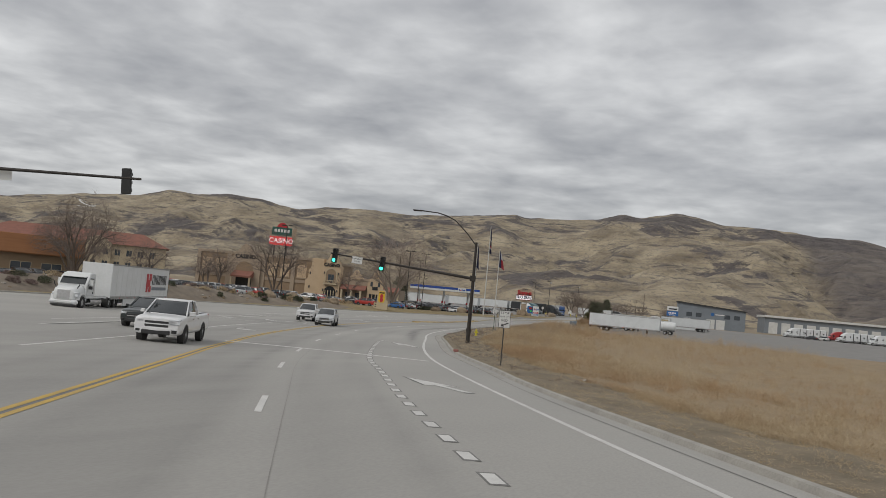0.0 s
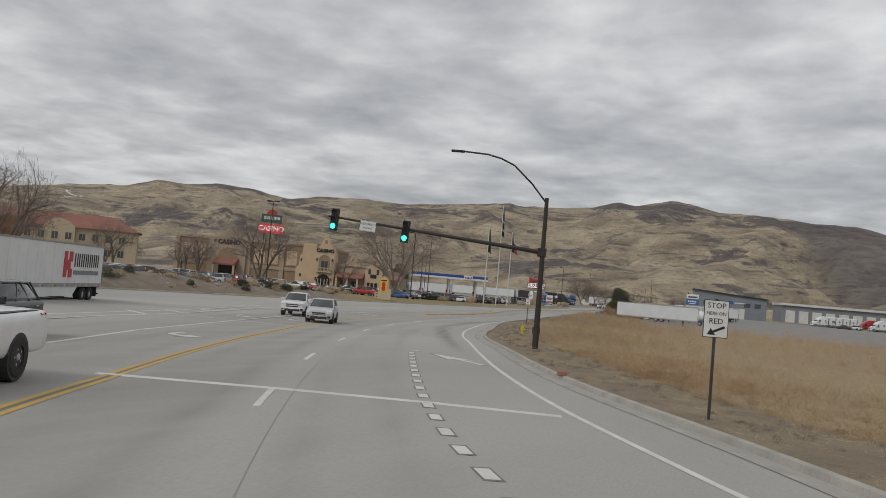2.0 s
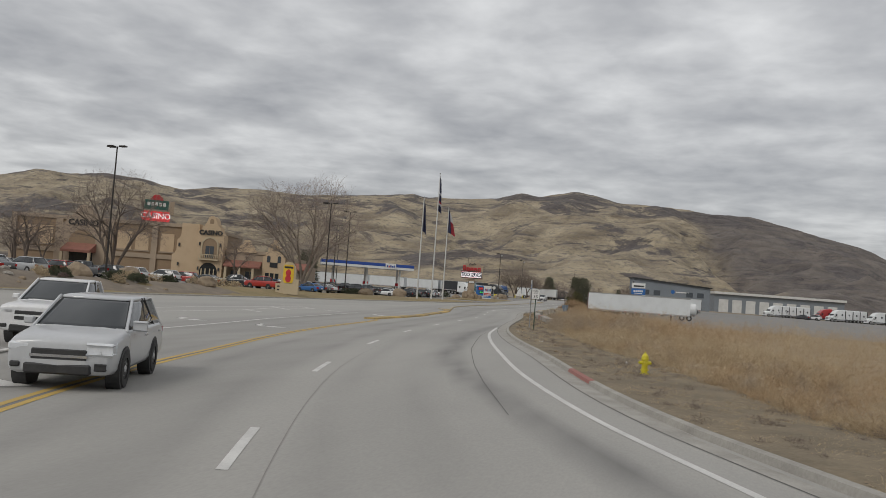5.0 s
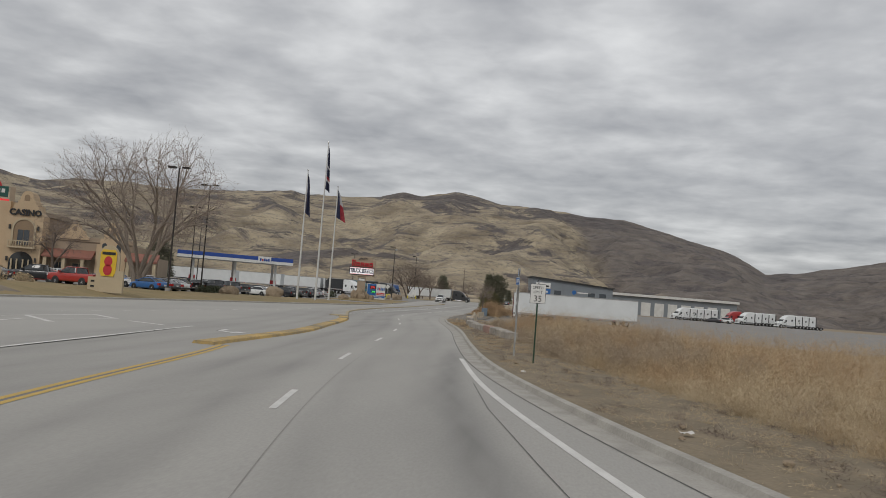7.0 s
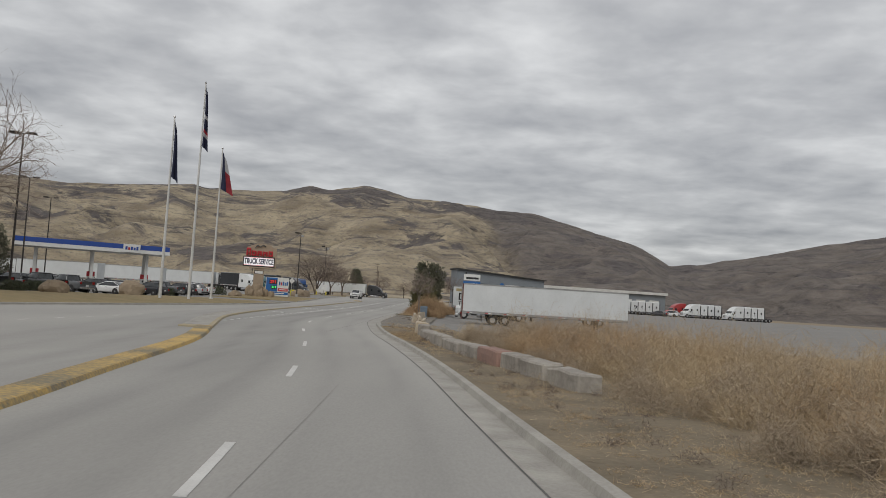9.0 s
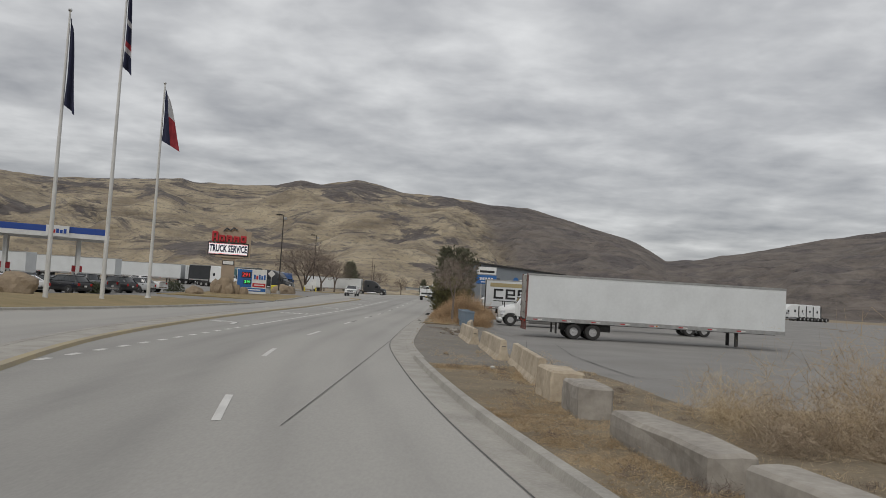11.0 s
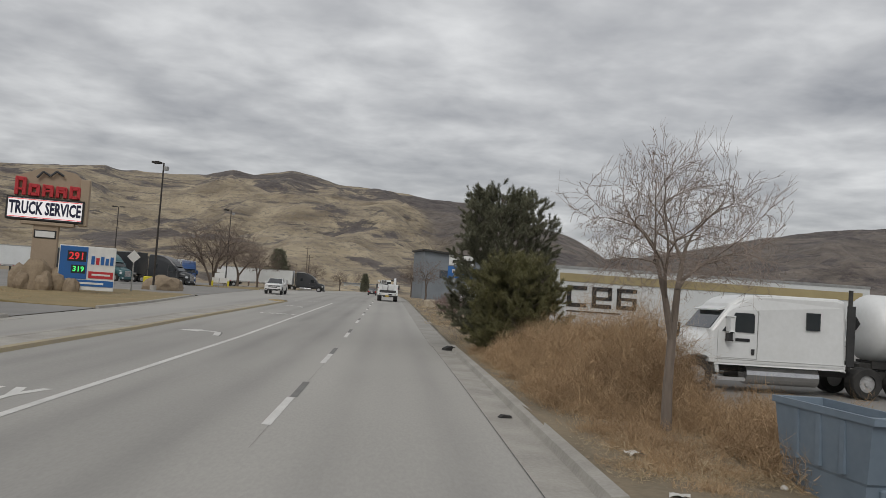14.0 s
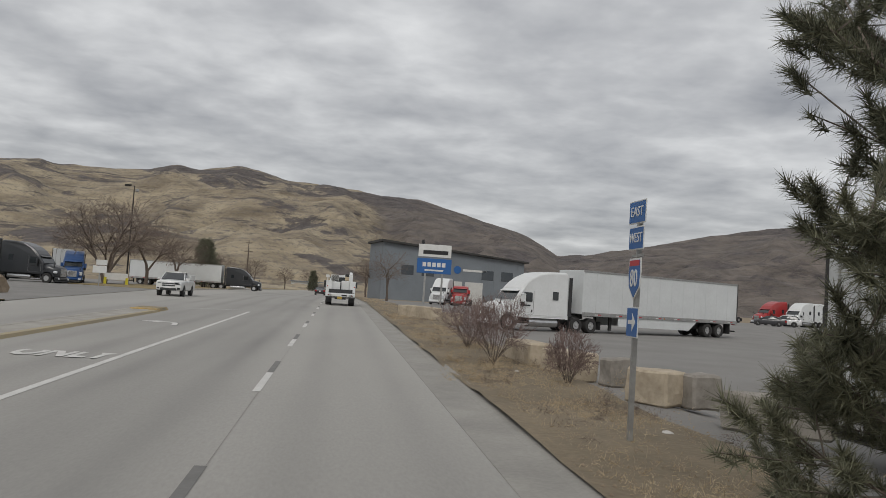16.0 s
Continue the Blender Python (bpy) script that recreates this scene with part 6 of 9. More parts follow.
tub(7.16, -25.5, 6, "open blue-grey plastic tub standing on the asphalt")
tub(6.99, -21.3, 4, "open blue-grey plastic tub half in the weeds")
boulder(31, 0.45, 0.35, 0.22, "pale broken concrete lump on the asphalt", 7.3, -29.6, gz(-29), 20, "block_concrete", "rubble")
boulder(32, 0.2, 0.16, 0.1, "small broken concrete lump on the asphalt", 7.0, -30.4, gz(-30), 50, "block_concrete", "rubble")

# ---- trees and shrubs on this side ----
pine(11, 6.5, 5.1, "dense grey-green pine beside the kerb", 6.1, 3.2, gz(3) + 0.05, "needles", 7000, 76, limbs_n=110, wide=0.52)
pine(12, 3.35, 3.5, "bushy olive-green young pine beside the kerb", 5.95, -2.6, gz(-3) + 0.05, "needles_olive", 4500, 66, limbs_n=90)
young = bare_tree(21, 5.35, 0.74, 0.075, "slender leafless young tree with pale fine twigs", 6.24, -17.5, gz(-17.5), bark="grey_bark", ends=1900, clear=0.3, twigs="grey_twig", thin=0.003, power=0.56, fill=0.3)
young.matrix_world = young.matrix_world @ pose(0, 0, 0, 0, 0, 180)
bare_tree(22, 2.15, 1.25, 0.03, "bare twiggy shrub on the dirt verge", 5.75, 21.5, gz(21), "bare_shrub", ends=1300, clear=0.06, stems=9, thin=0.0034, twigs="shrub_twig", fill=0.2, group="bare shrubs")
bare_tree(23, 1.5, 1.0, 0.025, "bare twiggy shrub on the dirt verge", 6.7, 17.4, gz(17), "bare_shrub", ends=1300, clear=0.06, stems=9, thin=0.0034, twigs="shrub_twig", fill=0.2, group="bare shrubs")
bare_tree(24, 2.1, 1.3, 0.03, "bare twiggy shrub on the dirt verge", 5.9, 27.0, gz(27), "bare_shrub", ends=1300, clear=0.06, stems=9, thin=0.0034, twigs="shrub_twig", fill=0.2, group="bare shrubs")
bare_tree(25, 8.0, 1.0, 0.16, "leafless roadside tree by the grey building", 8.5, 120.0, gz(120), ends=420)
bare_tree(26, 9.0, 1.0, 0.17, "leafless roadside tree by the grey building", 7.5, 160.0, gz(160), ends=420)
bare_tree(27, 9.5, 1.1, 0.17, "leafless roadside tree far along the road", 8.0, 200.0, gz(200), ends=420)
bare_tree(29, 9.5, 1.1, 0.17, "leafless roadside tree far along the road", 11.0, 235.0, gz(200), ends=420)

# ---- dealership beside the lot ----
c = thing("truck_dealership", "long grey metal dealership with a sloping dark roof edge", "building", 23, 152.5, gz(152), 10.3)
hl_ = 14.2
part("wall", X([(-hl_, 0), (hl_, 0), (hl_, 8.6), (-hl_, 10.6)], 0, 11, "y"), "grey_metal_wall", c)
part("roof", X([(-hl_ - 0.5, 10.65), (hl_ + 0.6, 8.6), (hl_ + 0.6, 8.9), (-hl_ - 0.5, 11.05)], -0.8, 11.5, "y"), "steel_dark", c, "dark roof edge")
rib = B(-0.03, 0.03, -0.03, 0.0, 0.1, 8.5)
first = None
for k in range(24):
    m = pose(-hl_ + 0.6 + k * 1.2, 0, 0)
    if first is None:
        first = part("wall_rib", rib, "grey_metal_wall", c)
        first.matrix_local = m
    else:
        again("wall_rib", first, c, m)
for xx in (-10.5, -6.5, 5.5, 9.5):
    part("window", B(xx, xx + 2.4, -0.06, 0.02, 4.8, 6.6, bev=0.02), "window_glass", c)
for xx in (-2.0, 2.2):
    part("bay_door", B(xx, xx + 3.6, -0.05, 0.02, 0, 4.2), "white_metal", c)
part("round_badge", T((0.5, -0.1, 6.4), (0.5, -0.02, 6.4), 0.75, 0.75, 20), "sign_blue", c)
part("wall_band", B(1.6, 6.5, -0.06, -0.01, 6.2, 6.6), "sign_white", c)

c = thing("dealer_sign", "tall dealer sign with a white panel above a blue one", "sign", 13.3, 103, gz(103), -4)
for s in (-1, 1):
    part("post", B(s * 1.1 - 0.12, s * 1.1 + 0.12, -0.12, 0.12, 0, 5.0), "galvanised", c)
part("white_panel", B(-2.1, 2.1, -0.2, 0.2, 6.1, 7.7, bev=0.03), "sign_white", c)
part("blue_panel", B(-2.2, 2.2, -0.2, 0.2, 4.0, 5.9, bev=0.03), "sign_blue", c)
part("mark_bar", B(-1.5, 1.7, -0.23, -0.2, 6.45, 6.95), "sign_black", c, "dark bar of brand lettering")
part("mark_shape", X([(-1.9, 6.9), (-1.4, 6.9), (-1.3, 7.6), (-1.45, 8.3), (-1.75, 8.2), (-1.85, 7.5)], -0.1, 0.1, "y"), "sign_black", c)
for k in range(5):
    part("mark_block", B(-1.5 + k * 0.62, -1.05 + k * 0.62, -0.23, -0.2, 4.85, 5.4), "sign_white", c, "white block of brand lettering")
part("mark_bar", B(-1.2, 1.2, -0.23, -0.2, 4.3, 4.5), "sign_white", c)

c = thing("service_shed", "long low service shed with a row of pale bay doors", "building", 71, 246, gz(246), 14)
part("wall", B(-30, 30, 0, 18, 0, 8.4), "grey_metal_wall", c)
part("roof", B(-30.6, 30.6, -1.2, 18.6, 8.4, 9.5), "white_metal", c, "pale roof edge")
for k in range(9):
    part("bay_door", B(-28 + k * 6.3, -23.6 + k * 6.3, -0.08, 0.05, 0, 6.0), "white_metal", c, "pale roller door")


# dirt, cracks and rubble on the lot entrance
def patch(name, pts, material, label, dz, wob=0.25, seed=1):
    """A flat stain with an uneven outline along a line of (x, y, half width)."""
    left, right = [], []
    for k in range(len(pts) - 1):
        (x0, y0, w0), (x1, y1, w1) = pts[k], pts[k + 1]
        n = max(2, int(abs(y1 - y0) / 0.12))
        for q in range(n):
            t = q / n
            x, y, w = x0 + (x1 - x0) * t, y0 + (y1 - y0) * t, w0 + (w1 - w0) * t
            na = noise.noise((y * 0.9, seed * 3.3, 0)) + 0.5 * noise.noise((y * 2.9, seed * 3.3, 4))
            nb = noise.noise((y * 0.9, seed * 3.3, 9)) + 0.5 * noise.noise((y * 2.9, seed * 3.3, 14))
            left.append((x - w * max(0.1, 1 + 1.6 * wob * na), y, gz(y) + dz))
            right.append((x + w * max(0.1, 1 + 1.6 * wob * nb), y, gz(y) + dz))
    bm = bmesh.new()
    a = [(bm.verts.new(p), bm.verts.new(q)) for p, q in zip(left, right)]
    for (p, q), (r, u) in zip(a, a[1:]):
        bm.faces.new((p, q, u, r))
    return solo(name, bm, material, label, "dirt", kind="structure")


patch("dirt_patch", [(6.6, -35, 0.1), (6.45, -32.5, 0.35), (6.3, -30, 0.5), (6.0, -28.4, 0.6), (5.4, -27.0, 0.6), (4.9, -26.0, 0.25)], "soil_dark", "dark damp soil strewn on the asphalt", 0.036, 0.6, 3)
patch("crack", [(9.5, -52, 0.012), (9.9, -46, 0.02), (9.6, -40, 0.012), (10.2, -33, 0.012)], "joint_seal", "dark crack in the lot asphalt", -0.045, 0.8, 7)
patch("crack", [(12.62, -48.06, 0.02), (12.2, -44, 0.03), (11.8, -38.96, 0.02), (12.1, -30, 0.02)], "joint_seal", "dark crack in the lot asphalt", -0.335, 0.8, 8)
solo("crack", ribbon(bmesh.new(), [(x, y, gz(y) - 0.33) for x, y in ((10.85, -47.54), (12.0, -47.7), (13.4, -48.1), (15.0, -48.19), (19, -48.6), (26, -49.4))], 0.05), "joint_seal", "dark crack across the lot asphalt", "crack", kind="structure")
rr = random.Random(77)
for k in range(60):
    y = rr.uniform(-34.5, -26.8)
    s_ = 0.03 + 0.12 * rr.random() ** 3
    boulder(300 + k, s_ * 1.4, s_, s_ * 0.7, "lump of broken concrete in loose dirt", 6.5 + rr.gauss(0, 0.35), y, gz(y) + 0.03, rr.uniform(0, 180), "soil_dark" if k % 3 else "block_concrete", "rubble")

solo("brick", B(-0.16, 0.16, -0.1, 0.1, 0, 0.16, bev=0.02), "red_kerb", "broken red block lying beside the kerb", "brick", 38.6, -175.2, gz(-175) + 0.14, 30)

# ---- flags and lamps ----
def flag_pole(x, y, h, kind, label, fold=0.0):
    c = thing("flag_pole", label, "flag pole", x, y, gz(y) + 0.1, 0, "flag poles")
    part("pole", T((0, 0, 0), (0, 0, h), 0.16, 0.06, 12), "white_metal", c, "white tapered pole")
    part("collar", T((0, 0, 0), (0, 0, 0.18), 0.3, 0.22, 12), "white_metal", c)
    bmesh_ball = bmesh.new()
    bmesh.ops.create_icosphere(bmesh_ball, subdivisions=2, radius=0.13)
    part("finial", bmesh_ball, "chrome", c).matrix_local = pose(0, 0, h + 0.1)
    part("halyard", T((0.2, -0.05, 1.2), (0.09, -0.05, h - 0.2), 0.008, 0.008, 4), "flag_white", c)
    tall, w = {"navy": (5.6, 0.8), "stars": (6.6, 0.75), "texas": (4.6, 1.7)}[kind]
    cols, rows = 9, 16
    for nm, mat, c0, c1, r0, r1 in {"navy": [("flag", "flag_navy", 0, 9, 0, 16)], "stars": [("flag_field", "flag_navy", 0, 9, 0, 7), ("flag_stripe", "flag_white", 0, 9, 7, 8), ("flag_stripe", "flag_navy", 0, 9, 8, 11), ("flag_stripe", "flag_red", 0, 9, 11, 12), ("flag_stripe", "flag_white", 0, 9, 12, 13), ("flag_stripe", "flag_navy", 0, 9, 13, 16)], "texas": [("flag_field", "flag_navy", 0, 4, 0, 16), ("flag_stripe", "flag_white", 4, 9, 0, 7), ("flag_stripe", "flag_red", 4, 9, 7, 16)]}[kind]:
        bm = bmesh.new()
        grid = {}
        for i in range(c0, c1 + 1):
            for j in range(r0, r1 + 1):
                u, v = i / cols, j / rows
                x_ = 0.1 + w * (0.25 * u + 0.75 * u * v ** 0.8)
                z_ = h - 0.4 - v * tall - u * w * (0.55 if kind == "texas" else 0.9)
                grid[i, j] = bm.verts.new((x_, 0.16 * math.sin(u * 9 + v * 3) * (0.4 + v), z_))
        for i in range(c0, c1):
            for j in range(r0, r1):
                bm.faces.new((grid[i, j], grid[i + 1, j], grid[i + 1, j + 1], grid[i, j + 1]))
        part(nm, bm, mat, c, {"navy": "limp dark blue flag", "stars": "limp striped flag", "texas": "limp red, white and blue flag"}[kind], True)
    return c


flag_pole(-19.4, -25.5, 18.6, "navy", "tall white pole with a limp navy flag")
flag_pole(-18.8, -18.6, 24.0, "stars", "tallest white pole with a limp striped flag")
flag_pole(-20.3, -5.8, 18.9, "texas", "tall white pole with a limp red, white and blue flag")


def lot_lamp(x, y, h, label, floods=False, heads=2):
    c = thing("lamp_post", label, "lamp post", x, y, gz(y) + rise(x, y), rng.uniform(-20, 20), "lot lamps")
    part("footing", T((0, 0, 0), (0, 0, 0.5), 0.3, 0.3, 12), "kerb", c)
    part("pole", T((0, 0, 0.5), (0, 0, h), 0.11, 0.07, 10), "pole_bronze", c)
    for s in (-1, 1)[:heads]:
        part("arm", T((0, 0, h - 0.05), (s * 0.6, 0, h), 0.03, 0.03, 6), "pole_bronze", c)
        part("lamp_head", B(s * 0.4, s * 1.15, -0.25, 0.25, h - 0.06, h + 0.1, bev=0.03), "pole_bronze", c)
    if floods:
        part("floodlight", B(0.15, 0.6, -0.25, 0.05, h - 0.75, h - 0.35, bev=0.05), "galvanised", c, "pale floodlight")
    return c


lot_lamp(-29.7, -34.6, 14.3, "tall bronze twin-head parking lot lamp")
lot_lamp(-46.0, -3.0, 14.3, "tall bronze twin-head parking lot lamp")
lot_lamp(-24.5, -54.4, 13.5, "tall bronze twin-head parking lot lamp")
lot_lamp(-31.5, -94.0, 14.0, "tall bronze twin-head parking lot lamp")
lot_lamp(-58.0, 26.0, 14.3, "tall bronze twin-head parking lot lamp")
lot_lamp(-20.6, 48.5, 12.2, "tall dark lot lamp with a floodlight", True, 1)
lot_lamp(-25.6, 108.0, 12.8, "tall dark lot lamp with a floodlight", True, 1)
lot_lamp(-48.0, 120.0, 13.0, "tall dark lot lamp", False, 2)
for x, y, h in ((-31.8, 300.0, 17.0), (-24.0, 230.0, 11.0), (12.0, 330.0, 12.0)):
    c = thing("utility_pole", "weathered brown wooden utility pole", "utility pole", x, y, gz(y), 5, "utility poles")
    part("pole", T((0, 0, 0), (0, 0, h), 0.2, 0.13, 8), "bark", c)
    part("crossarm", B(-1.2, 1.2, -0.06, 0.06, h - 0.9, h - 0.75), "bark", c)

# ---- truck stop sign ----
c = thing("truck_stop_sign", "tan pillar sign with red shapes above a lit message board", "sign", -23.9, 31.5, gz(31), 14)
part("pillar", B(-0.85, 0.85, -0.4, 0.4, 0, 4.9, bev=0.04), "stucco_tan", c)
part("cap", B(-1.7, 1.9, -0.55, 0.55, 4.75, 5.0, bev=0.04), "stucco_tan", c)
part("side_tower", B(2.1, 2.75, -0.45, 0.45, 4.9, 8.4, bev=0.05), "stucco_tan", c)
part("back_panel", X([(-2.45, 5.0), (2.4, 5.0), (2.4, 8.2), (1.7, 8.8), (0.4, 9.0), (-0.6, 9.0), (-2.2, 8.3)], -0.2, 0.25, "y"), "stucco_tan", c)
mb = part("message_board", B(-2.75, 2.5, -0.55, 0.3, 5.05, 6.75, bev=0.03), "sign_black", c, "lit message board with a dark frame")
part("lit_panel", B(-2.6, 2.35, -0.58, -0.55, 5.2, 6.6), "led_white", mb, "lit white panel")
letters("TRUCK SERVICE", 0.78, "flag_navy", mb, pose(-0.12, -0.6, 5.9) @ Matrix.Diagonal((0.86, 1, 1.6, 1)), bold=0.03)
for z in (5.23, 6.53):
    part("red_trim", B(-2.6, 2.35, -0.585, -0.575, z, z + 0.05), "led_red", mb)
for k in range(5):
    zt = (8.2, 7.75, 7.75, 7.7, 7.8)[k]
    rs = bmesh.new()
    x0 = -2.3 + k * 0.92
    for a in ((x0, x0 + 0.24, 6.85, zt), (x0 + 0.5, x0 + 0.76, 6.85, zt - 0.1), (x0 + 0.1, x0 + 0.7, zt - 0.3, zt - 0.02), (x0 + 0.1, x0 + 0.7, 6.85, 7.08) if k in (1, 4) else (x0 + 0.1, x0 + 0.6, 7.2, 7.36)):
        box(rs, a[0], a[1], -0.5, -0.2, a[2], a[3], 0.03)
    part("red_shape", rs, "sign_red", c, "red brand letter shape")
part("dark_scroll", pipe(bmesh.new(), [(-0.9, -0.4, 8.2), (-0.5, -0.4, 8.7), (0.0, -0.4, 8.4), (0.4, -0.4, 8.8), (0.9, -0.4, 8.5)], 0.09, 6), "cab_dark", c)
part("small_plaque", B(-0.75, 0.75, -0.46, -0.4, 3.8, 4.4, bev=0.02), "sign_black", c)
part("plaque_face", B(-0.65, 0.65, -0.48, -0.455, 3.88, 4.32), "sign_white", c)
for k, (dx, dy, s) in enumerate(((0, -1.0, 1.5), (1.4, -0.6, 1.1), (-1.4, -0.4, 1.2), (0.7, -1.6, 0.9), (-0.8, -1.7, 0.8), (2.4, -1.0, 0.7))):
    boulder(70 + k, s * 0.75, s * 0.65, s * 1.15, "rough tan rock at the foot of the sign", -23.6 + dx, 31.0 + dy, gz(31) + 0.05, k * 40, "rock", "sign rocks")

c = thing("price_sign", "blue and white fuel price sign with lit digits", "sign", -20.4, 30.6, gz(30) + 0.08, 18)
part("cabinet", B(-1.9, 1.9, -0.22, 0.22, 0.15, 3.35, bev=0.03), "sign_white", c)
part("blue_field", B(-1.85, 0.0, -0.25, -0.22, 0.95, 3.28), "sign_blue", c)
part("blue_strip", B(-1.85, 1.85, -0.25, -0.22, 0.45, 0.9), "sign_blue", c)
part("red_strip", B(0.12, 1.8, -0.25, -0.22, 1.05, 1.55), "sign_red", c)
part("grey_bar", B(0.35, 1.6, -0.255, -0.25, 1.25, 1.38), "sign_white", c)
part("dark_window", B(-1.35, -0.1, -0.26, -0.25, 2.2, 2.95), "sign_black", c)
part("dark_window", B(-1.05, -0.1, -0.26, -0.25, 1.35, 1.95), "sign_black", c)
letters("291", 0.72, "led_red", c, pose(-0.72, -0.27, 2.57), name="red_digits", bold=0.01)
letters("319", 0.52, "led_green", c, pose(-0.57, -0.27, 1.65), name="green_digits", bold=0.01)
for k in range(5):
    part("mark_block", B(0.25 + k * 0.32, 0.48 + k * 0.32, -0.25, -0.22, 2.05, 2.55 + (0.12 if k in (0, 2, 4) else 0)), "sign_blue" if k != 1 else "sign_red", c, "block of brand lettering")
part("white_bar", B(-1.3, 1.2, -0.26, -0.25, 0.6, 0.74), "sign_white", c)

# ---- fuel canopy ----
c = thing("fuel_canopy", "fuel station canopy with a blue and white fascia", "canopy", -46.0, 17.0, gz(17), 26.6)
part("roof", B(-11.0, 11.0, 0.1, 9.0, 5.9, 6.9), "white_metal", c)
part("blue_fascia", B(-11.15, 11.15, 0.0, 9.1, 6.42, 7.15), "canopy_blue", c, "deep blue fascia band")
part("white_fascia", B(-11.2, 11.2, -0.05, 9.15, 5.85, 6.4), "sign_white", c, "white fascia band")
lp = part("logo_panel", B(4.2, 6.7, -0.3, 0.0, 5.9, 7.2, bev=0.02), "sign_white", c, "white brand panel")
for k in range(5):
    part("mark_block", B(4.5 + k * 0.4, 4.8 + k * 0.4, -0.34, -0.3, 6.3, 6.7 + (0.12 if k in (0, 2, 4) else 0)), "canopy_blue" if k != 1 else "sign_red", lp)
for xx in (-8, 0, 8):
    for yy in (2.0, 7.0):
        part("column", B(xx - 0.22, xx + 0.22, yy - 0.22, yy + 0.22, 0, 5.9), "white_metal", c)


def pump(x, y, rz):
    p = thing("fuel_pump", "red and white fuel pump on an island", "fuel pump", x, y, gz(y) + 0.02, rz, "fuel pumps")
    part("island", B(-0.6, 0.6, -1.6, 1.6, 0, 0.18, bev=0.04), "kerb", p)
    part("cabinet", B(-0.32, 0.32, -0.55, 0.55, 0.18, 1.75, bev=0.04), "white_metal", p)
    part("header", B(-0.35, 0.35, -0.6, 0.6, 1.75, 2.5, bev=0.04), "sign_red", p, "red pump header")
    part("screen", B(-0.34, 0.34, -0.3, 0.3, 1.2, 1.55), "glass_dark", p)
    for s in (-1, 1):
        part("hose", pipe(bmesh.new(), [(s * 0.2, -0.6, 1.7), (s * 0.3, -0.85, 0.9), (s * 0.25, -0.7, 0.5), (s * 0.2, -0.57, 1.1)], 0.025, 6), "rubber", p)
    return p


for xx in (-8, 0, 8):
    v = pose(-46.0, 17.0, 0, 0, 0, 26.6) @ Vector((xx, 4.5, 0))
    pump(v.x, v.y, 116)

# ---- casino ----
def tube_arc(cx, cz, r, a0, a1, n):
    return [(cx + r * math.cos(a0 + (a1 - a0) * k / n), cz + r * math.sin(a0 + (a1 - a0) * k / n)) for k in range(n + 1)]


def facade_window(c, x0, x1, z0, z1, y=-0.02, arch=False, mat="window_glass"):
    w = part("window", B(x0, x1, y - 0.03, y + 0.1, z0, z1), mat, c)
    fr = bmesh.new()
    t = 0.09
    for a in ((x0 - t, x1 + t, z1, z1 + t), (x0 - t, x1 + t, z0 - t, z0), (x0 - t, x0, z0, z1), (x1, x1 + t, z0, z1), ((x0 + x1) / 2 - 0.04, (x0 + x1) / 2 + 0.04, z0, z1)):
        box(fr, a[0], a[1], y - 0.08, y + 0.05, a[2], a[3])
    part("window_frame", fr, "stucco_cream", w)
    return w


def mission(cx, w, zb, zs, zt):
    """Outline of a mission-style gable: scrolled shoulders at zs that rise to a rounded top at zt."""
    h = zt - zs
    half = [(1.0, zb), (1.0, zs), (0.9, zs + 0.03 * h), (0.78, zs + 0.12 * h), (0.70, zs + 0.28 * h), (0.68, zs + 0.42 * h), (0.52, zs + 0.44 * h), (0.48, zs + 0.56 * h), (0.38, zs + 0.63 * h), (0.33, zs + 0.78 * h), (0.24, zs + 0.92 * h), (0.1, zs + 0.99 * h)]
    return [(cx + u * w / 2, z) for u, z in half] + [(cx - u * w / 2, z) for u, z in half[::-1]]


def arch(cx, w, z0, z1, n=10):
    """Outline of a round-headed opening."""
    return [(cx - w / 2, z0), (cx + w / 2, z0)] + tube_arc(cx, z1 - w / 2, w / 2, 0, math.pi, n)


c = thing("casino_building", "tan stucco casino with mission gables, balcony and arched entry", "building", -67, -18, gz(-18), 17)
part("main_wall", B(-42, -3.2, 2.0, 40, 0, 11.2), "stucco_brown", c, "brown stucco mass")
part("parapet", B(-42.3, -3.0, 1.7, 40, 11.2, 11.9), "stucco_tan", c)
for x0, x1 in ((-42.3, -41.2), (-33.0, -31.6), (-22.4, -21.0), (-13.0, -11.8)):
    part("pilaster", B(x0, x1, 1.6, 2.1, 0, 11.2), "stucco_tan", c)
part("wall_band", B(-42.2, -6, 1.75, 2.02, 4.3, 5.2), "stucco_tan", c)
for x0, x1 in ((-40.6, -37.2), (-36.4, -33.6), (-20.2, -17.2), (-16.4, -13.6), (-11.2, -8.4)):
    part("blind_panel", B(x0, x1, 1.9, 2.06, 5.9, 9.6), "stucco_gable", c)
    part("panel_sill", B(x0 - 0.2, x1 + 0.2, 1.8, 2.04, 5.6, 5.9), "stucco_tan", c)
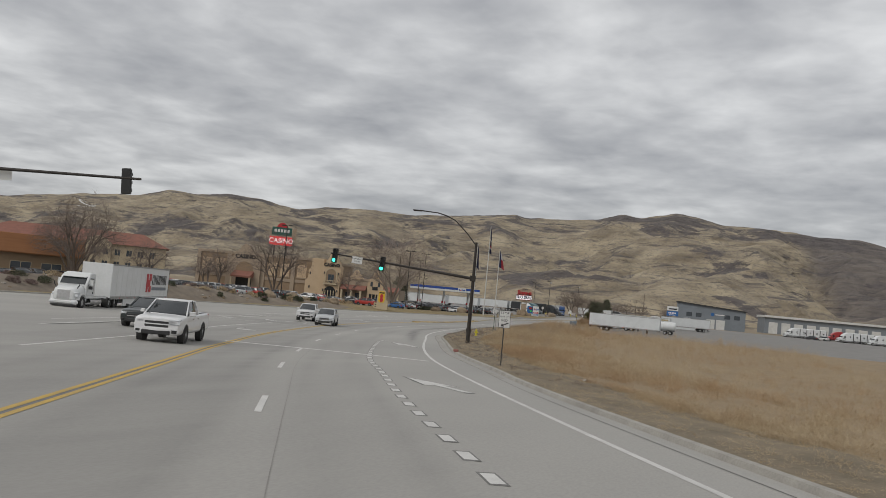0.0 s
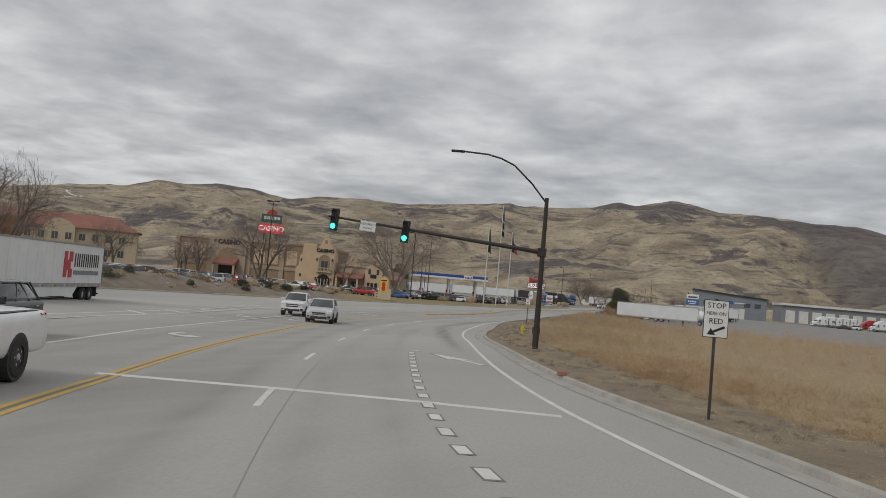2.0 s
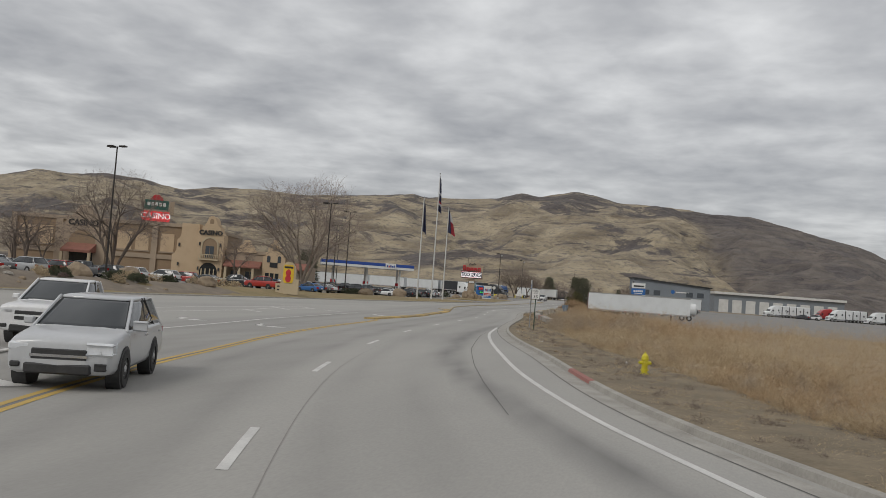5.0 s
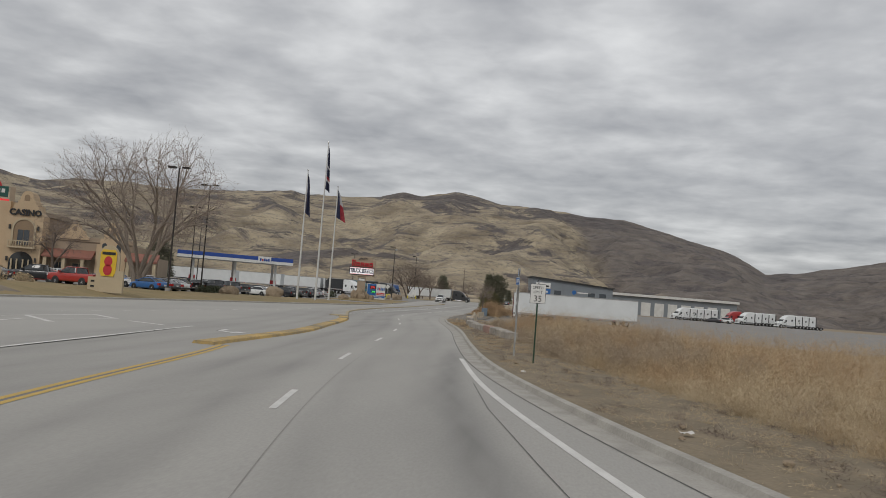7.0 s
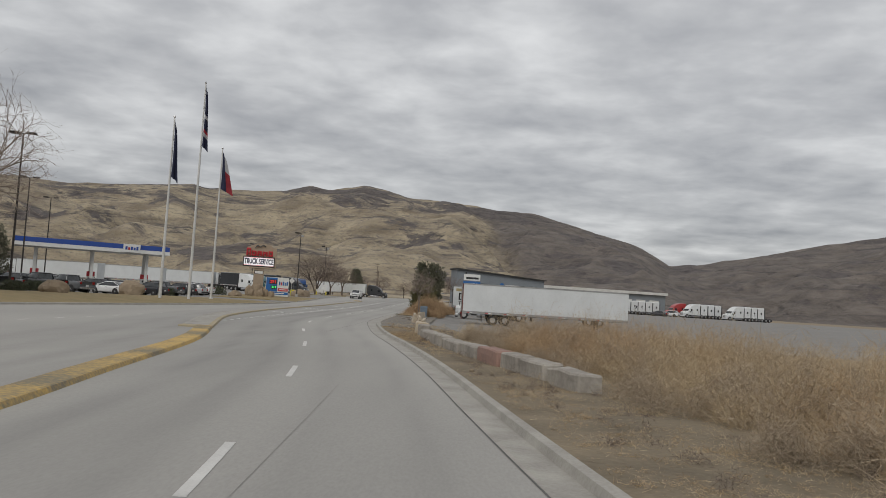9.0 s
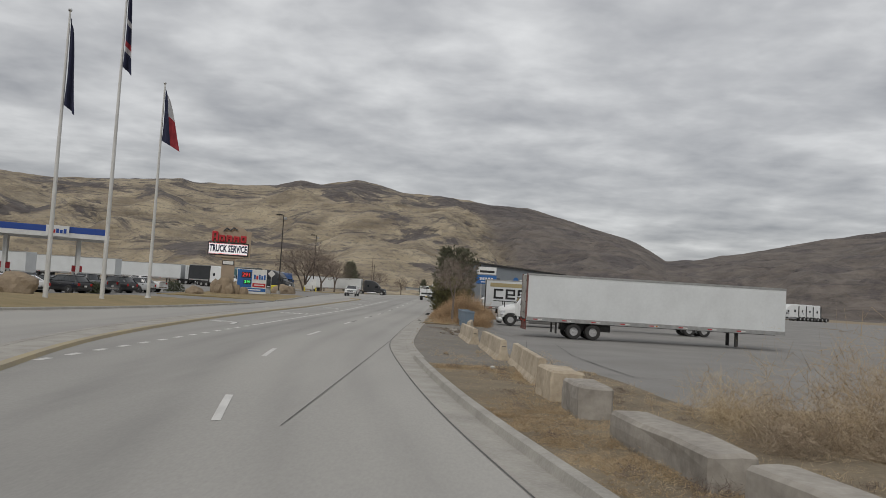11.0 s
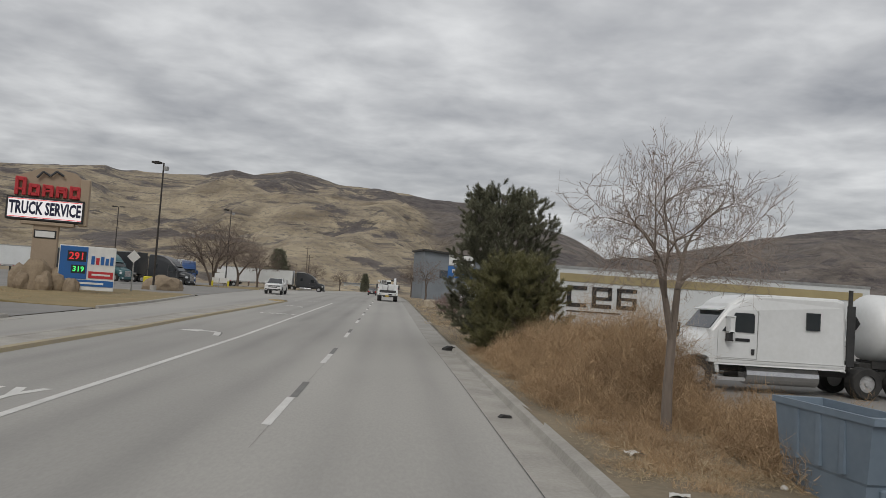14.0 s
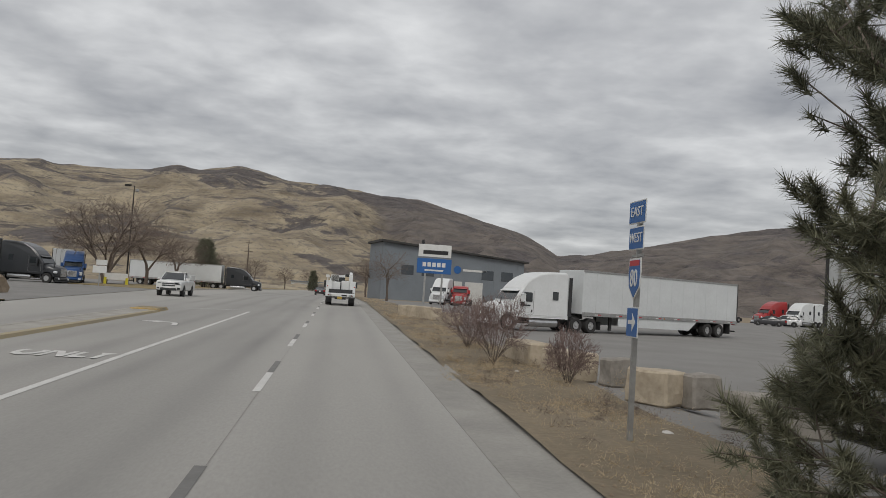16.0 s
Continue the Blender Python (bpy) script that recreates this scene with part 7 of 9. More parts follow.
# stepped buttress wall beside the tower
part("buttress_wall", X([(-2.6, 0), (-2.6, 12.0), (-6.2, 12.0), (-6.25, 9.6), (-6.5, 9.0), (-6.95, 8.6), (-7.0, 6.4), (-7.3, 5.8), (-7.8, 5.4), (-7.8, 0)], -0.6, 2.2, "y"), "stucco_gable", c)
for z in (3.2, 7.2):
    part("wall_lamp", B(-6.6, -6.3, -0.85, -0.6, z, z + 0.7), "steel_dark", c)
part("bell_gable", X(mission(0.1, 5.4, 0, 10.0, 13.8), -1.6, 1.5, "y"), "stucco_gable", c, "tan bell gable tower")
# niches are flat brown panels; their shade is put into the colour
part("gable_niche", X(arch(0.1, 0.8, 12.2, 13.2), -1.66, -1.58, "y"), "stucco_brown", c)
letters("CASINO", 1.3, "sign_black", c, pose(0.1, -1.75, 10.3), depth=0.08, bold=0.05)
part("balcony_niche", X(arch(0.1, 3.0, 5.2, 9.2), -1.66, -1.58, "y"), "stucco_brown", c, "flat arched balcony niche panel, shade painted in brown")
part("balcony_surround", X([(-1.7, 5.2), (-1.4, 5.2)] + tube_arc(0.1, 7.7, 1.5, math.pi, 0, 12) + [(1.6, 5.2), (1.9, 5.2)] + tube_arc(0.1, 7.7, 1.8, 0, math.pi, 12), -1.78, -1.6, "y"), "stucco_cream", c)
for xx in (-0.75, 0.15):
    part("balcony_door", B(xx, xx + 0.8, -1.72, -1.66, 5.2, 7.6), "window_glass", c)
bal = bmesh.new()
box(bal, -1.9, 2.1, -2.4, -1.6, 4.7, 4.95)
box(bal, -1.9, 2.1, -2.4, -2.28, 5.75, 5.9)
for k in range(11):
    tube(bal, (-1.8 + k * 0.38, -2.34, 4.95), (-1.8 + k * 0.38, -2.34, 5.75), 0.09, 0.06, 6)
part("balcony", bal, "stucco_cream", c, "cream balustraded balcony")
part("entry_arch", X(arch(0.1, 3.6, 0, 4.2), -1.7, -1.58, "y"), "glass_dark", c, "dark arched doorway")
for xx in (-1.2, -0.4, 0.5, 1.3):
    part("door_column", T((xx, -1.9, 0), (xx, -1.9, 3.0), 0.14, 0.12, 10), "stucco_cream", c)
for s in (-1, 1):
    part("wall_lamp", B(s * 2.1 - 0.02, s * 2.1 + 0.22, -1.9, -1.6, 7.6, 8.3), "steel_dark", c)
    part("wall_lamp", B(s * 2.1 - 0.02, s * 2.1 + 0.22, -1.9, -1.6, 2.6, 3.3), "steel_dark", c)
part("right_wing", B(2.8, 16, 0.5, 24, 0, 6.58), "stucco_tan", c)
part("wing_parapet", X([(2.8, 6.6), (16.2, 6.6), (16.2, 7.3), (2.8, 7.3)], 0.3, 1.0, "y"), "stucco_tan", c)
part("wing_gable", X(mission(7.2, 4.4, 6.9, 7.3, 9.6), 0.1, 0.9, "y"), "stucco_gable", c, "small scrolled parapet gable")
# flat panel again, niche shade given by its brown
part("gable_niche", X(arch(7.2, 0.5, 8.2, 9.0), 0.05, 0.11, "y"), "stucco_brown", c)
part("side_awning", X([(1.2, 5.0), (-1.2, 4.1), (-1.2, 3.8), (1.2, 4.5)], -2.6, -2.5 + 5.0), "roof_tile", c, "red tiled awning").matrix_local = pose(-5.2, 1.4, 0)
part("red_awning", X([(0.5, 5.2), (-1.6, 4.0), (-1.6, 3.7), (0.5, 4.7)], 3.0, 10.5), "roof_tile", c, "red tiled awning")
part("end_gable", X([(10.8, 0), (15.4, 0), (15.4, 6.4), (14.9, 6.4), (14.9, 7.3), (14.4, 7.3), (14.4, 8.2), (13.9, 8.2), (13.9, 9.1), (13.5, 9.1), (13.5, 9.9), (12.7, 9.9), (12.7, 9.1), (12.3, 9.1), (12.3, 8.2), (11.8, 8.2), (11.8, 7.3), (11.3, 7.3), (11.3, 6.4), (10.8, 6.4)], -0.4, 0.9, "y"), "stucco_gable", c, "stepped tan gable with small dark openings")
# flat brown arch for an opening; its shade is in the colour
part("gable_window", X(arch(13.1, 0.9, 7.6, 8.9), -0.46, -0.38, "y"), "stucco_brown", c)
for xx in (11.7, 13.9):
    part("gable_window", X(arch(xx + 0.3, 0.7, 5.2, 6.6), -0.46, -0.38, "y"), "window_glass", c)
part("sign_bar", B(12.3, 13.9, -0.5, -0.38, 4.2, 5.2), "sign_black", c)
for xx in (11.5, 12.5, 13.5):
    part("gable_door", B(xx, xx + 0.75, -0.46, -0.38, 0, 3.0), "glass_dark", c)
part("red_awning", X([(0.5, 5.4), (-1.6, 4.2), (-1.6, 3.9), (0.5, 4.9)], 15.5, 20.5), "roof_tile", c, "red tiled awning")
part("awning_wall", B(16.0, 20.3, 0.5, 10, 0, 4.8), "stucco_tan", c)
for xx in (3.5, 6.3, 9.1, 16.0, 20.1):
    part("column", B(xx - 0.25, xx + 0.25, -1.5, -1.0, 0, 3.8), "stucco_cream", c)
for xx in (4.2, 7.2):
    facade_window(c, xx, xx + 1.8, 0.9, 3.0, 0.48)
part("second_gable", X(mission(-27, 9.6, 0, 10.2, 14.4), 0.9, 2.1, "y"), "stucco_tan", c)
# not recessed: a flat arch whose brown stands in for shade
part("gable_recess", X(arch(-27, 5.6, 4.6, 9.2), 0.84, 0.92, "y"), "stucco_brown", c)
letters("CASINO", 1.7, "sign_black", c, pose(-27, 0.8, 10.6), depth=0.08, bold=0.05)
part("red_canopy", X([(0.9, 6.4), (-2.2, 4.9), (-2.2, 4.4), (0.9, 4.6)], -30, -24), "roof_tile", c, "red entrance canopy")
for xx in (-29.8, -24.2):
    part("column", B(xx - 0.25, xx + 0.25, -2.1, -1.6, 0, 4.6), "stucco_cream", c)
part("entry_arch", B(-29.4, -24.6, 0.8, 0.95, 0, 4.5), "glass_dark", c)

# casino pylon sign
c = thing("pylon_sign", "high pylon sign with a red casino panel", "sign", -262, 232, gz(80), 38)
for s in (-1, 1):
    part("pole", T((s * 4, 0.5, 0), (s * 4, 0.5, 29), 0.5, 0.45, 10), "steel_dark", c)
part("green_panel", B(-6.5, 6.5, -0.8, 0.8, 34.2, 39.5, bev=0.1), "sign_green", c)
part("casino_panel", B(-7.6, 7.6, -0.9, 0.9, 27.6, 33.2, bev=0.1), "led_red", c, "bright red lit panel")
letters("CASINO", 4.4, "led_white", c, pose(0, -1.0, 30.4), depth=0.05, bold=0.1)
part("top_shape", X([(-3.5, 39.5), (3.5, 39.5), (2.6, 41.5), (1, 42.6), (-1.2, 42.6), (-2.8, 41.2)], -0.7, 0.7, "y"), "sign_red", c)
for k in range(5):
    part("mark_block", B(-5 + k * 2.1, -3.5 + k * 2.1, -0.9, -0.8, 36.2, 38.2), "sign_white", c)
part("side_box", B(7.2, 9.6, -1.2, 1.2, 32, 39.5, bev=0.1), "stucco_tan", c)

# ---- hotel and its neighbours ----
def hotel(x, y, rz, w, d, floors, label, wall="stucco_cream", z=0.0):
    c = thing("hotel_building", label, "building", x, y, gz(y) + z, rz, "hotels")
    h = 3.1 * floors + 0.6
    part("wall", B(-w / 2, w / 2, 0, d, 0, h), wall, c)
    rf = bmesh.new()
    loft(rf, [[(-w / 2 - 0.8, -0.8, h), (w / 2 + 0.8, -0.8, h), (w / 2 + 0.8, d + 0.8, h), (-w / 2 - 0.8, d + 0.8, h)], [(-w / 2 + d / 2 - 1, d / 2 - 0.2, h + 3.4), (w / 2 - d / 2 + 1, d / 2 - 0.2, h + 3.4), (w / 2 - d / 2 + 1, d / 2 + 0.2, h + 3.4), (-w / 2 + d / 2 - 1, d / 2 + 0.2, h + 3.4)]])
    part("roof", rf, "roof_tile", c, "red tiled hip roof")
    part("bay", X([(w * 0.05, 0), (w * 0.2, 0), (w * 0.2, h), (w * 0.17, h + 1.2), (w * 0.125, h + 1.9), (w * 0.08, h + 1.2), (w * 0.05, h)], -0.8, 0.3, "y"), wall, c, "gabled bay")
    n = int(w / 2.9)
    for k in range(n):
        xx = -w / 2 + 1.2 + k * (w - 2.4) / n
        for fl in range(floors):
            yy = -0.82 if w * 0.05 - 1.2 < xx < w * 0.2 else -0.02
            facade_window(c, xx, xx + 1.25, 0.9 + 3.1 * fl, 2.4 + 3.1 * fl, yy)
    return c


hotel(-108.5, -74.0, 43, 44, 14, 3, "three-storey cream hotel with a red tiled hip roof")
hotel(-108, -128, 60, 46, 14, 2, "low cream lodge with a red tiled roof", "stucco_tan", 1.0)
c = thing("restaurant_building", "low brown building with an orange-brown wood fascia", "building", -44, -141, gz(-141) + 0.5, 52)
part("wall", B(-20, 8, 0, 16, 0, 4.2), "stucco_brown", c)
part("wood_fascia", B(-20.4, 8.4, -0.8, 16.4, 4.2, 7.0, bev=0.08), "wood_siding", c, "orange-brown board fascia")
fs = None
for k in range(7):
    m = pose(0, 0, 4.35 + 0.38 * k)
    if fs is None:
        fs = part("board", B(-20.45, 8.45, -0.83, -0.8, 0, 0.33), "wood_siding", c)
        fs.matrix_local = m
    else:
        again("board", fs, c, m)
for xx in (-16, -11, -6, -1, 3):
    facade_window(c, xx, xx + 2.6, 0.9, 3.0, -0.02)

# hotel monument sign by the road
c = thing("monument_sign", "pale stucco monument sign with a yellow and red panel", "sign", -23.6, -68.2, gz(-68) + 0.1 + rise(-23.6, -68.2), 14)
part("base_wall", X([(-2.4, 0), (2.3, 0), (2.3, 2.4), (1.2, 2.4), (1.1, 1.6), (-2.4, 1.6)], -0.4, 0.4, "y"), "stucco_cream", c)
part("arch_frame", X([(-1.45, 1.6), (1.6, 1.6), (1.6, 3.6)] + tube_arc(0.1, 3.6, 1.5, 0.1, math.pi, 8) + [(-1.45, 3.0)], -0.25, 0.3, "y"), "stucco_cream", c)
part("yellow_panel", X([(-1.0, 2.2), (-0.7, 1.75), (0.9, 1.75), (1.2, 2.2), (1.2, 4.3), (0.9, 4.6), (-0.7, 4.6), (-1.0, 4.3)], -0.36, -0.25, "y"), "sign_yellow", c, "yellow brand panel")
part("red_shape", X(tube_arc(0.1, 3.35, 0.55, 0, 2 * math.pi, 14)[:-1], -0.42, -0.36, "y"), "sign_red", c, "red brand shape")
part("red_shape", X(tube_arc(0.1, 2.45, 0.6, 0, 2 * math.pi, 14)[:-1], -0.42, -0.36, "y"), "sign_red", c)
part("dark_bar", B(-0.8, 1.0, -0.4, -0.36, 4.05, 4.35), "sign_black", c)
for z in (0.5, 1.05):
    part("dark_bar", B(-2.0, -1.5, -0.43, -0.4, z, z + 0.2), "sign_black", c)

for ch in c.children:
    ch.data.transform(Matrix.Diagonal((0.64, 0.64, 0.84, 1)))

# ---- trees, shrubs and rocks on this side ----
bare_tree(41, 20.2, 1.25, 0.5, "large leafless cottonwood with a broad twiggy crown", -32.2, -46.5, gz(-46) - 0.3, bark="pale_bark", ends=3600, clear=0.10, stems=3, fill=0.25, twigs="grey_twig")
bare_tree(42, 17.0, 1.2, 0.36, "leafless spreading tree in the parking lot", -54.5, -63.8, gz(-64), ends=1700, clear=0.14, stems=3, fill=0.3)
bare_tree(43, 12.0, 1.0, 0.26, "leafless spreading tree in the parking lot", -72.0, -62.0, gz(-62))
bare_tree(44, 10.0, 1.0, 0.2, "leafless tree in front of the casino", -54.0, -30.0, gz(-30))
bare_tree(45, 13.0, 1.15, 0.3, "broad leafless tree beside the low brown building", -27.0, -146.0, gz(-146) + 0.1, ends=1500, clear=0.12, stems=3, fill=0.3)
bare_tree(46, 12.0, 1.1, 0.26, "leafless tree beside the low brown building", -37.0, -138.0, gz(-138), ends=900, clear=0.12, stems=3)
for k, (x, y) in enumerate(((-92, -44), (-98, -30), (-84, -52), (-104, -50), (-62, -96))):
    bare_tree(170 + k, 9.0 + 1.5 * (k % 3), 1.1, 0.2, "leafless brown tree between the hotel and the casino", x, y, gz(y), ends=500)
bare_tree(47, 9.5, 1.0, 0.2, "leafless tree by the hotel", -76.0, -84.0, gz(-84))
bare_tree(48, 11.5, 1.45, 0.3, "wide leafless tree beside the truck parking", -26.6, 102.0, gz(102), ends=1900, clear=0.13, stems=3, fill=0.25, thin=0.014)
bare_tree(49, 9.8, 1.3, 0.22, "leafless tree beside the truck parking", -25.5, 118.0, gz(118), thin=0.014, ends=800)
bare_tree(50, 9.0, 1.3, 0.2, "leafless tree beside the truck parking", -24.5, 134.0, gz(134), thin=0.014, ends=700)
for k, (x, y) in enumerate(((-30, 210), (-24, 250), (-36, 270), (-18, 300), (-44, 240), (-12, 380), (14, 300))):
    bare_tree(60 + k, 9.0 + k % 3, 1.1, 0.2, "distant leafless roadside tree", x, y, gz(y), thin=0.018, ends=500)


def fir(seed, h, w, label, x, y, z):
    return pine(seed, h, w, label, x, y, z, "needles", 3000, 24, "conifers", 0.35, needle=2.6)


fir(71, 9.0, 6.4, "dark conifer beside the road", -22.9, 150.0, gz(150))
fir(72, 9.5, 8.0, "dark conifer behind the parking lot", -62.5, 17.0, gz(17))
fir(73, 8.5, 5.0, "dark conifer far along the road", -9.0, 330.0, gz(330))
boulder(81, 1.25, 1.0, 0.9, "rounded tan boulder on the lawn", -26.2, -33.5, gz(-33) + 0.1, 20)
boulder(82, 1.4, 1.1, 1.15, "rounded tan boulder on the lawn", -25.6, -17.3, gz(-17) + 0.1, 60)
boulder(83, 1.1, 0.8, 0.7, "rounded tan boulder on the lawn", -24.5, 20.0, gz(20) + 0.1, 60)
boulder(84, 1.9, 1.2, 1.1, "tan boulder beside the driveway", -20.4, 51.0, gz(51), 30)
boulder(85, 1.3, 1.0, 1.0, "pale boulder among shrubs", -30.0, -100.0, gz(-100) + 0.1, 30)
boulder(86, 1.5, 1.2, 1.1, "pale boulder among shrubs", -31.0, -91.0, gz(-91) + 0.1, 80)
boulder(87, 1.2, 1.0, 0.9, "pale boulder among shrubs", -27.0, -82.0, gz(-82) + 0.1, 80)
ns = thing("notice_board", "small white double notice board on a thin post", "sign", -20.3, 76.9, gz(76.9) + 0.05, 8)
part("post", B(-0.05, 0.05, -0.05, 0.05, 0, 2.3), "galvanised", ns)
part("panel", B(-0.6, 0.6, -0.1, -0.05, 1.25, 1.9, bev=0.02), "sign_white", ns, "white lower panel")
part("panel", B(-0.35, 0.6, -0.1, -0.05, 1.98, 2.45, bev=0.02), "sign_white", ns, "white upper panel")
solo("bollard", B(-0.5, 0.5, -0.4, 0.4, 0, 1.25, bev=0.08), "hydrant_yellow", "squat yellow concrete guard block beside the driveway", "bollard", -22.2, 52.6, gz(52))
c = thing("small_sign", "small white sign on two short yellow posts", "sign", -24.8, 100, gz(100), 10)
part("panel", B(-1.3, 1.3, -0.08, 0.08, 0.6, 1.4, bev=0.02), "sign_white", c)
for s in (-1, 1):
    part("post", B(s * 1.2 - 0.15, s * 1.2 + 0.15, -0.15, 0.15, 0, 0.9), "hydrant_yellow", c)
c = thing("warning_sign", "white diamond sign on a post beside the driveway", "sign", -19.7, 39.0, gz(39) + 0.1, 10)
part("post", B(-0.05, 0.05, -0.05, 0.05, 0, 3.3), "galvanised", c)
part("panel", X([(0, 2.35), (0.53, 2.88), (0, 3.41), (-0.53, 2.88)], -0.1, -0.06, "y"), "sign_white", c)
for k, (x, y, r, h) in enumerate(((-30, -29.5, 1.8, 1.1), (-28.5, -36, 1.5, 1.0), (-27.2, -94.5, 1.4, 1.1), (-27.6, -97.6, 1.4, 1.1), (-28.6, -104, 1.5, 1.1), (-31, -112, 1.7, 1.0), (-32, -120, 1.9, 1.0), (-33, -129, 1.8, 0.9), (-36, -134, 1.6, 1.2), (-29.5, -86, 1.3, 1.0), (-28.3, 24, 1.6, 1.5), (-28.8, 2, 1.5, 1.2), (-31, -76, 1.4, 1.0))):
    bush(90 + k, r, h, "low rounded dark evergreen shrub", x, y, gz(y) + 0.1)
for k in range(16):
    y = -150 + k * 5.2
    bush(120 + k, 0.9 + 0.5 * rng.random(), 0.8 + 0.4 * rng.random(), "low grey-tan dormant shrub", left_kerb(y) - rng.uniform(4, 10), y, gz(y) + 0.1, "straw_pale", "dormant shrubs", 900)
# far buildings at the end of the road
c = thing("far_building", "low pale building at the far end of the road", "building", -20, 620, gz(400), 0)
part("wall", B(-14, 14, 0, 10, 0, 5.5), "white_metal", c)
part("roof", B(-15, 15, -1, 11, 5.5, 6.3), "grey_metal_wall", c)
for k in range(5):
    part("window", B(-12 + k * 5, -9 + k * 5, -0.1, 0.05, 1, 3.6), "window_glass", c)

# low earth bank between the road and the casino lot
def bank_height(y):
    return 0.95 * max(0.0, min(1.0, (y + 172) / 18)) * max(0.0, min(1.0, (-103 - y) / 14))


bank_v, bank_f = [], []
bank_y = np.arange(-175, -79.9, 0.9)
for y in bank_y:
    for k in range(13):
        u = k / 12
        x = left_kerb(y) - 1.0 - 9.5 * u
        shape = math.sin(min(1.0, u * 1.5) * math.pi / 2) * (1.0 if u < 0.75 else (1 - u) / 0.25)
        rough = 0.14 * noise.noise((x * 0.7, y * 0.7, 2)) + 0.07 * noise.noise((x * 2, y * 2, 5))
        bank_v.append((x, y, gz(y) + 0.16 + rise(x, y) + (bank_height(y) + rough) * shape - (0.12 if k in (0, 12) else 0)))
for r in range(len(bank_y) - 1):
    for k in range(12):
        a = r * 13 + k
        bank_f.append((a, a + 1, a + 14, a + 13))
raw("bank", bank_v, bank_f, "bank_soil", "low earth bank with stones and dormant plants", "bank", "structure", smooth=True)
br = random.Random(9)
for k in range(60):
    y = br.uniform(-168, -86)
    u = br.uniform(0.1, 0.6)
    s = 0.12 + 0.3 * br.random() ** 2
    boulder(400 + k, s * 1.3, s, s * 0.8, "pale stone on the earth bank", left_kerb(y) - 1.0 - 9.5 * u, y, gz(y) + 0.12 + bank_height(y) * math.sin(min(1.0, u * 1.5) * math.pi / 2) - 0.05, br.uniform(0, 180), "rock" if k % 3 else "block_concrete", "bank stones")
for k in range(44):
    y = br.uniform(-166, -104)
    u = br.uniform(0.15, 0.75)
    z = gz(y) + 0.1 + bank_height(y) * math.sin(min(1.0, u * 1.5) * math.pi / 2) * (1.0 if u < 0.75 else 0.9)
    mat, what = (("juniper", "low dark trailing shrub on the earth bank"), ("grey_twig", "low grey twiggy shrub on the earth bank"), ("straw_pale", "dry tan tuft on the earth bank"), ("shrub_twig", "low brown bare shrub on the earth bank"))[k % 4]
    bush(150 + k, 0.6 + 0.8 * br.random(), 0.5 + 0.45 * br.random(), what, left_kerb(y) - 1.0 - 9.5 * u, y, z, mat, "bank shrubs", 800)

# whitewashed letter laid out on the hillside
letter_line = [(15, 9), (10, 14), (-2, 15), (-12, 12), (-13, 6), (-4, 1), (7, -2), (13, -7), (10, -13), (0, -15), (-11, -13), (-16, -9)]
lv_, lf_ = [], []
fine_line = smooth_line([(float(a), float(b)) for a, b in letter_line], 6)
for k, (u, v) in enumerate(fine_line):
    p, q = fine_line[max(k - 1, 0)], fine_line[min(k + 1, len(fine_line) - 1)]
    d = Vector((q[0] - p[0], q[1] - p[1])).normalized()
    for s in (-1, 1):
        uu, vv = u * 1.1 - s * d.y * 2.2, v * 2.3 + s * d.x * 4.5
        x, y = -1268.0 + 0.67 * uu - 0.74 * vv, 986.0 + 0.74 * uu + 0.67 * vv
        hit = hill_tree.ray_cast(Vector((x, y, 900)), Vector((0, 0, -1)))[0]
        lv_.append((x, y, hit.z + 0.7))
for k in range(len(fine_line) - 1):
    lf_.append((2 * k, 2 * k + 1, 2 * k + 3, 2 * k + 2))
raw("hillside_letter", lv_, lf_, "white_paint", "large whitewashed letter laid out on the far hillside", "landmark", "structure")

# ---- trucks in the lot ----
trailer(10.9, -22.2, -88, "white box trailer with worn rear doors facing the road", 17.0, doors="worn_white", worn=True, slide=1.3)
t2 = trailer(9.6, 10.9, -92, "white box trailer with tan band and dark lettering bars", 16.2)
part("tan_band", B(1.31, 1.335, 0.5, 15.8, 3.35, 3.75), "band_tan", t2, "tan band along the top")
for k in range(3):
    lb = bmesh.new()
    y0 = 0.9 + k * 1.25
    for a in ((y0, y0 + 1.0, 2.95, 3.15), (y0, y0 + 1.0, 2.1, 2.3), (y0, y0 + 0.22, 2.1, 3.15)) + (((y0 + 0.8, y0 + 1.0, 2.6, 3.15), (y0, y0 + 1.0, 2.5, 2.66)) if k == 1 else ((y0, y0 + 1.0, 2.55, 2.7), (y0 + 0.8, y0 + 1.0, 2.1, 2.6)) if k == 2 else ()):
        box(lb, 1.31, 1.34, a[0], a[1], a[2], a[3])
    part("mark_shape", lb, "sign_black", t2, "dark brand letter shape")
part("mark_bar", B(1.31, 1.335, 0.9, 3.6, 1.85, 1.92), "sign_black", t2)
tractor(14.0, -4.6, 91, "white highway tractor with sleeper parked facing the road", roof="mid")
trailer(31.2, 59.6, 114, "pale grey box trailer with side skirts", 15.5, "white_panel", True)
tractor(14.2, 52.0, 114, "white sleeper tractor pulling a pale trailer")
for x0, y0, n in ((56.5, 126, 5), (75.0, 122, 4), (85.6, 118, 4)):
    for k in range(n):
        tractor(x0 + 2.4 * k, y0 + 1.5 * k, 118 + rng.uniform(-4, 4), "white sleeper tractor parked in a row")
tractor(71.5, 124, 110, "red sleeper tractor parked in the lot", "cab_red")
tractor(16.5, 118, 160, "white tractor parked by the dealer sign")
tractor(19.5, 119, 165, "red tractor parked by the dealer sign", "cab_red", False)
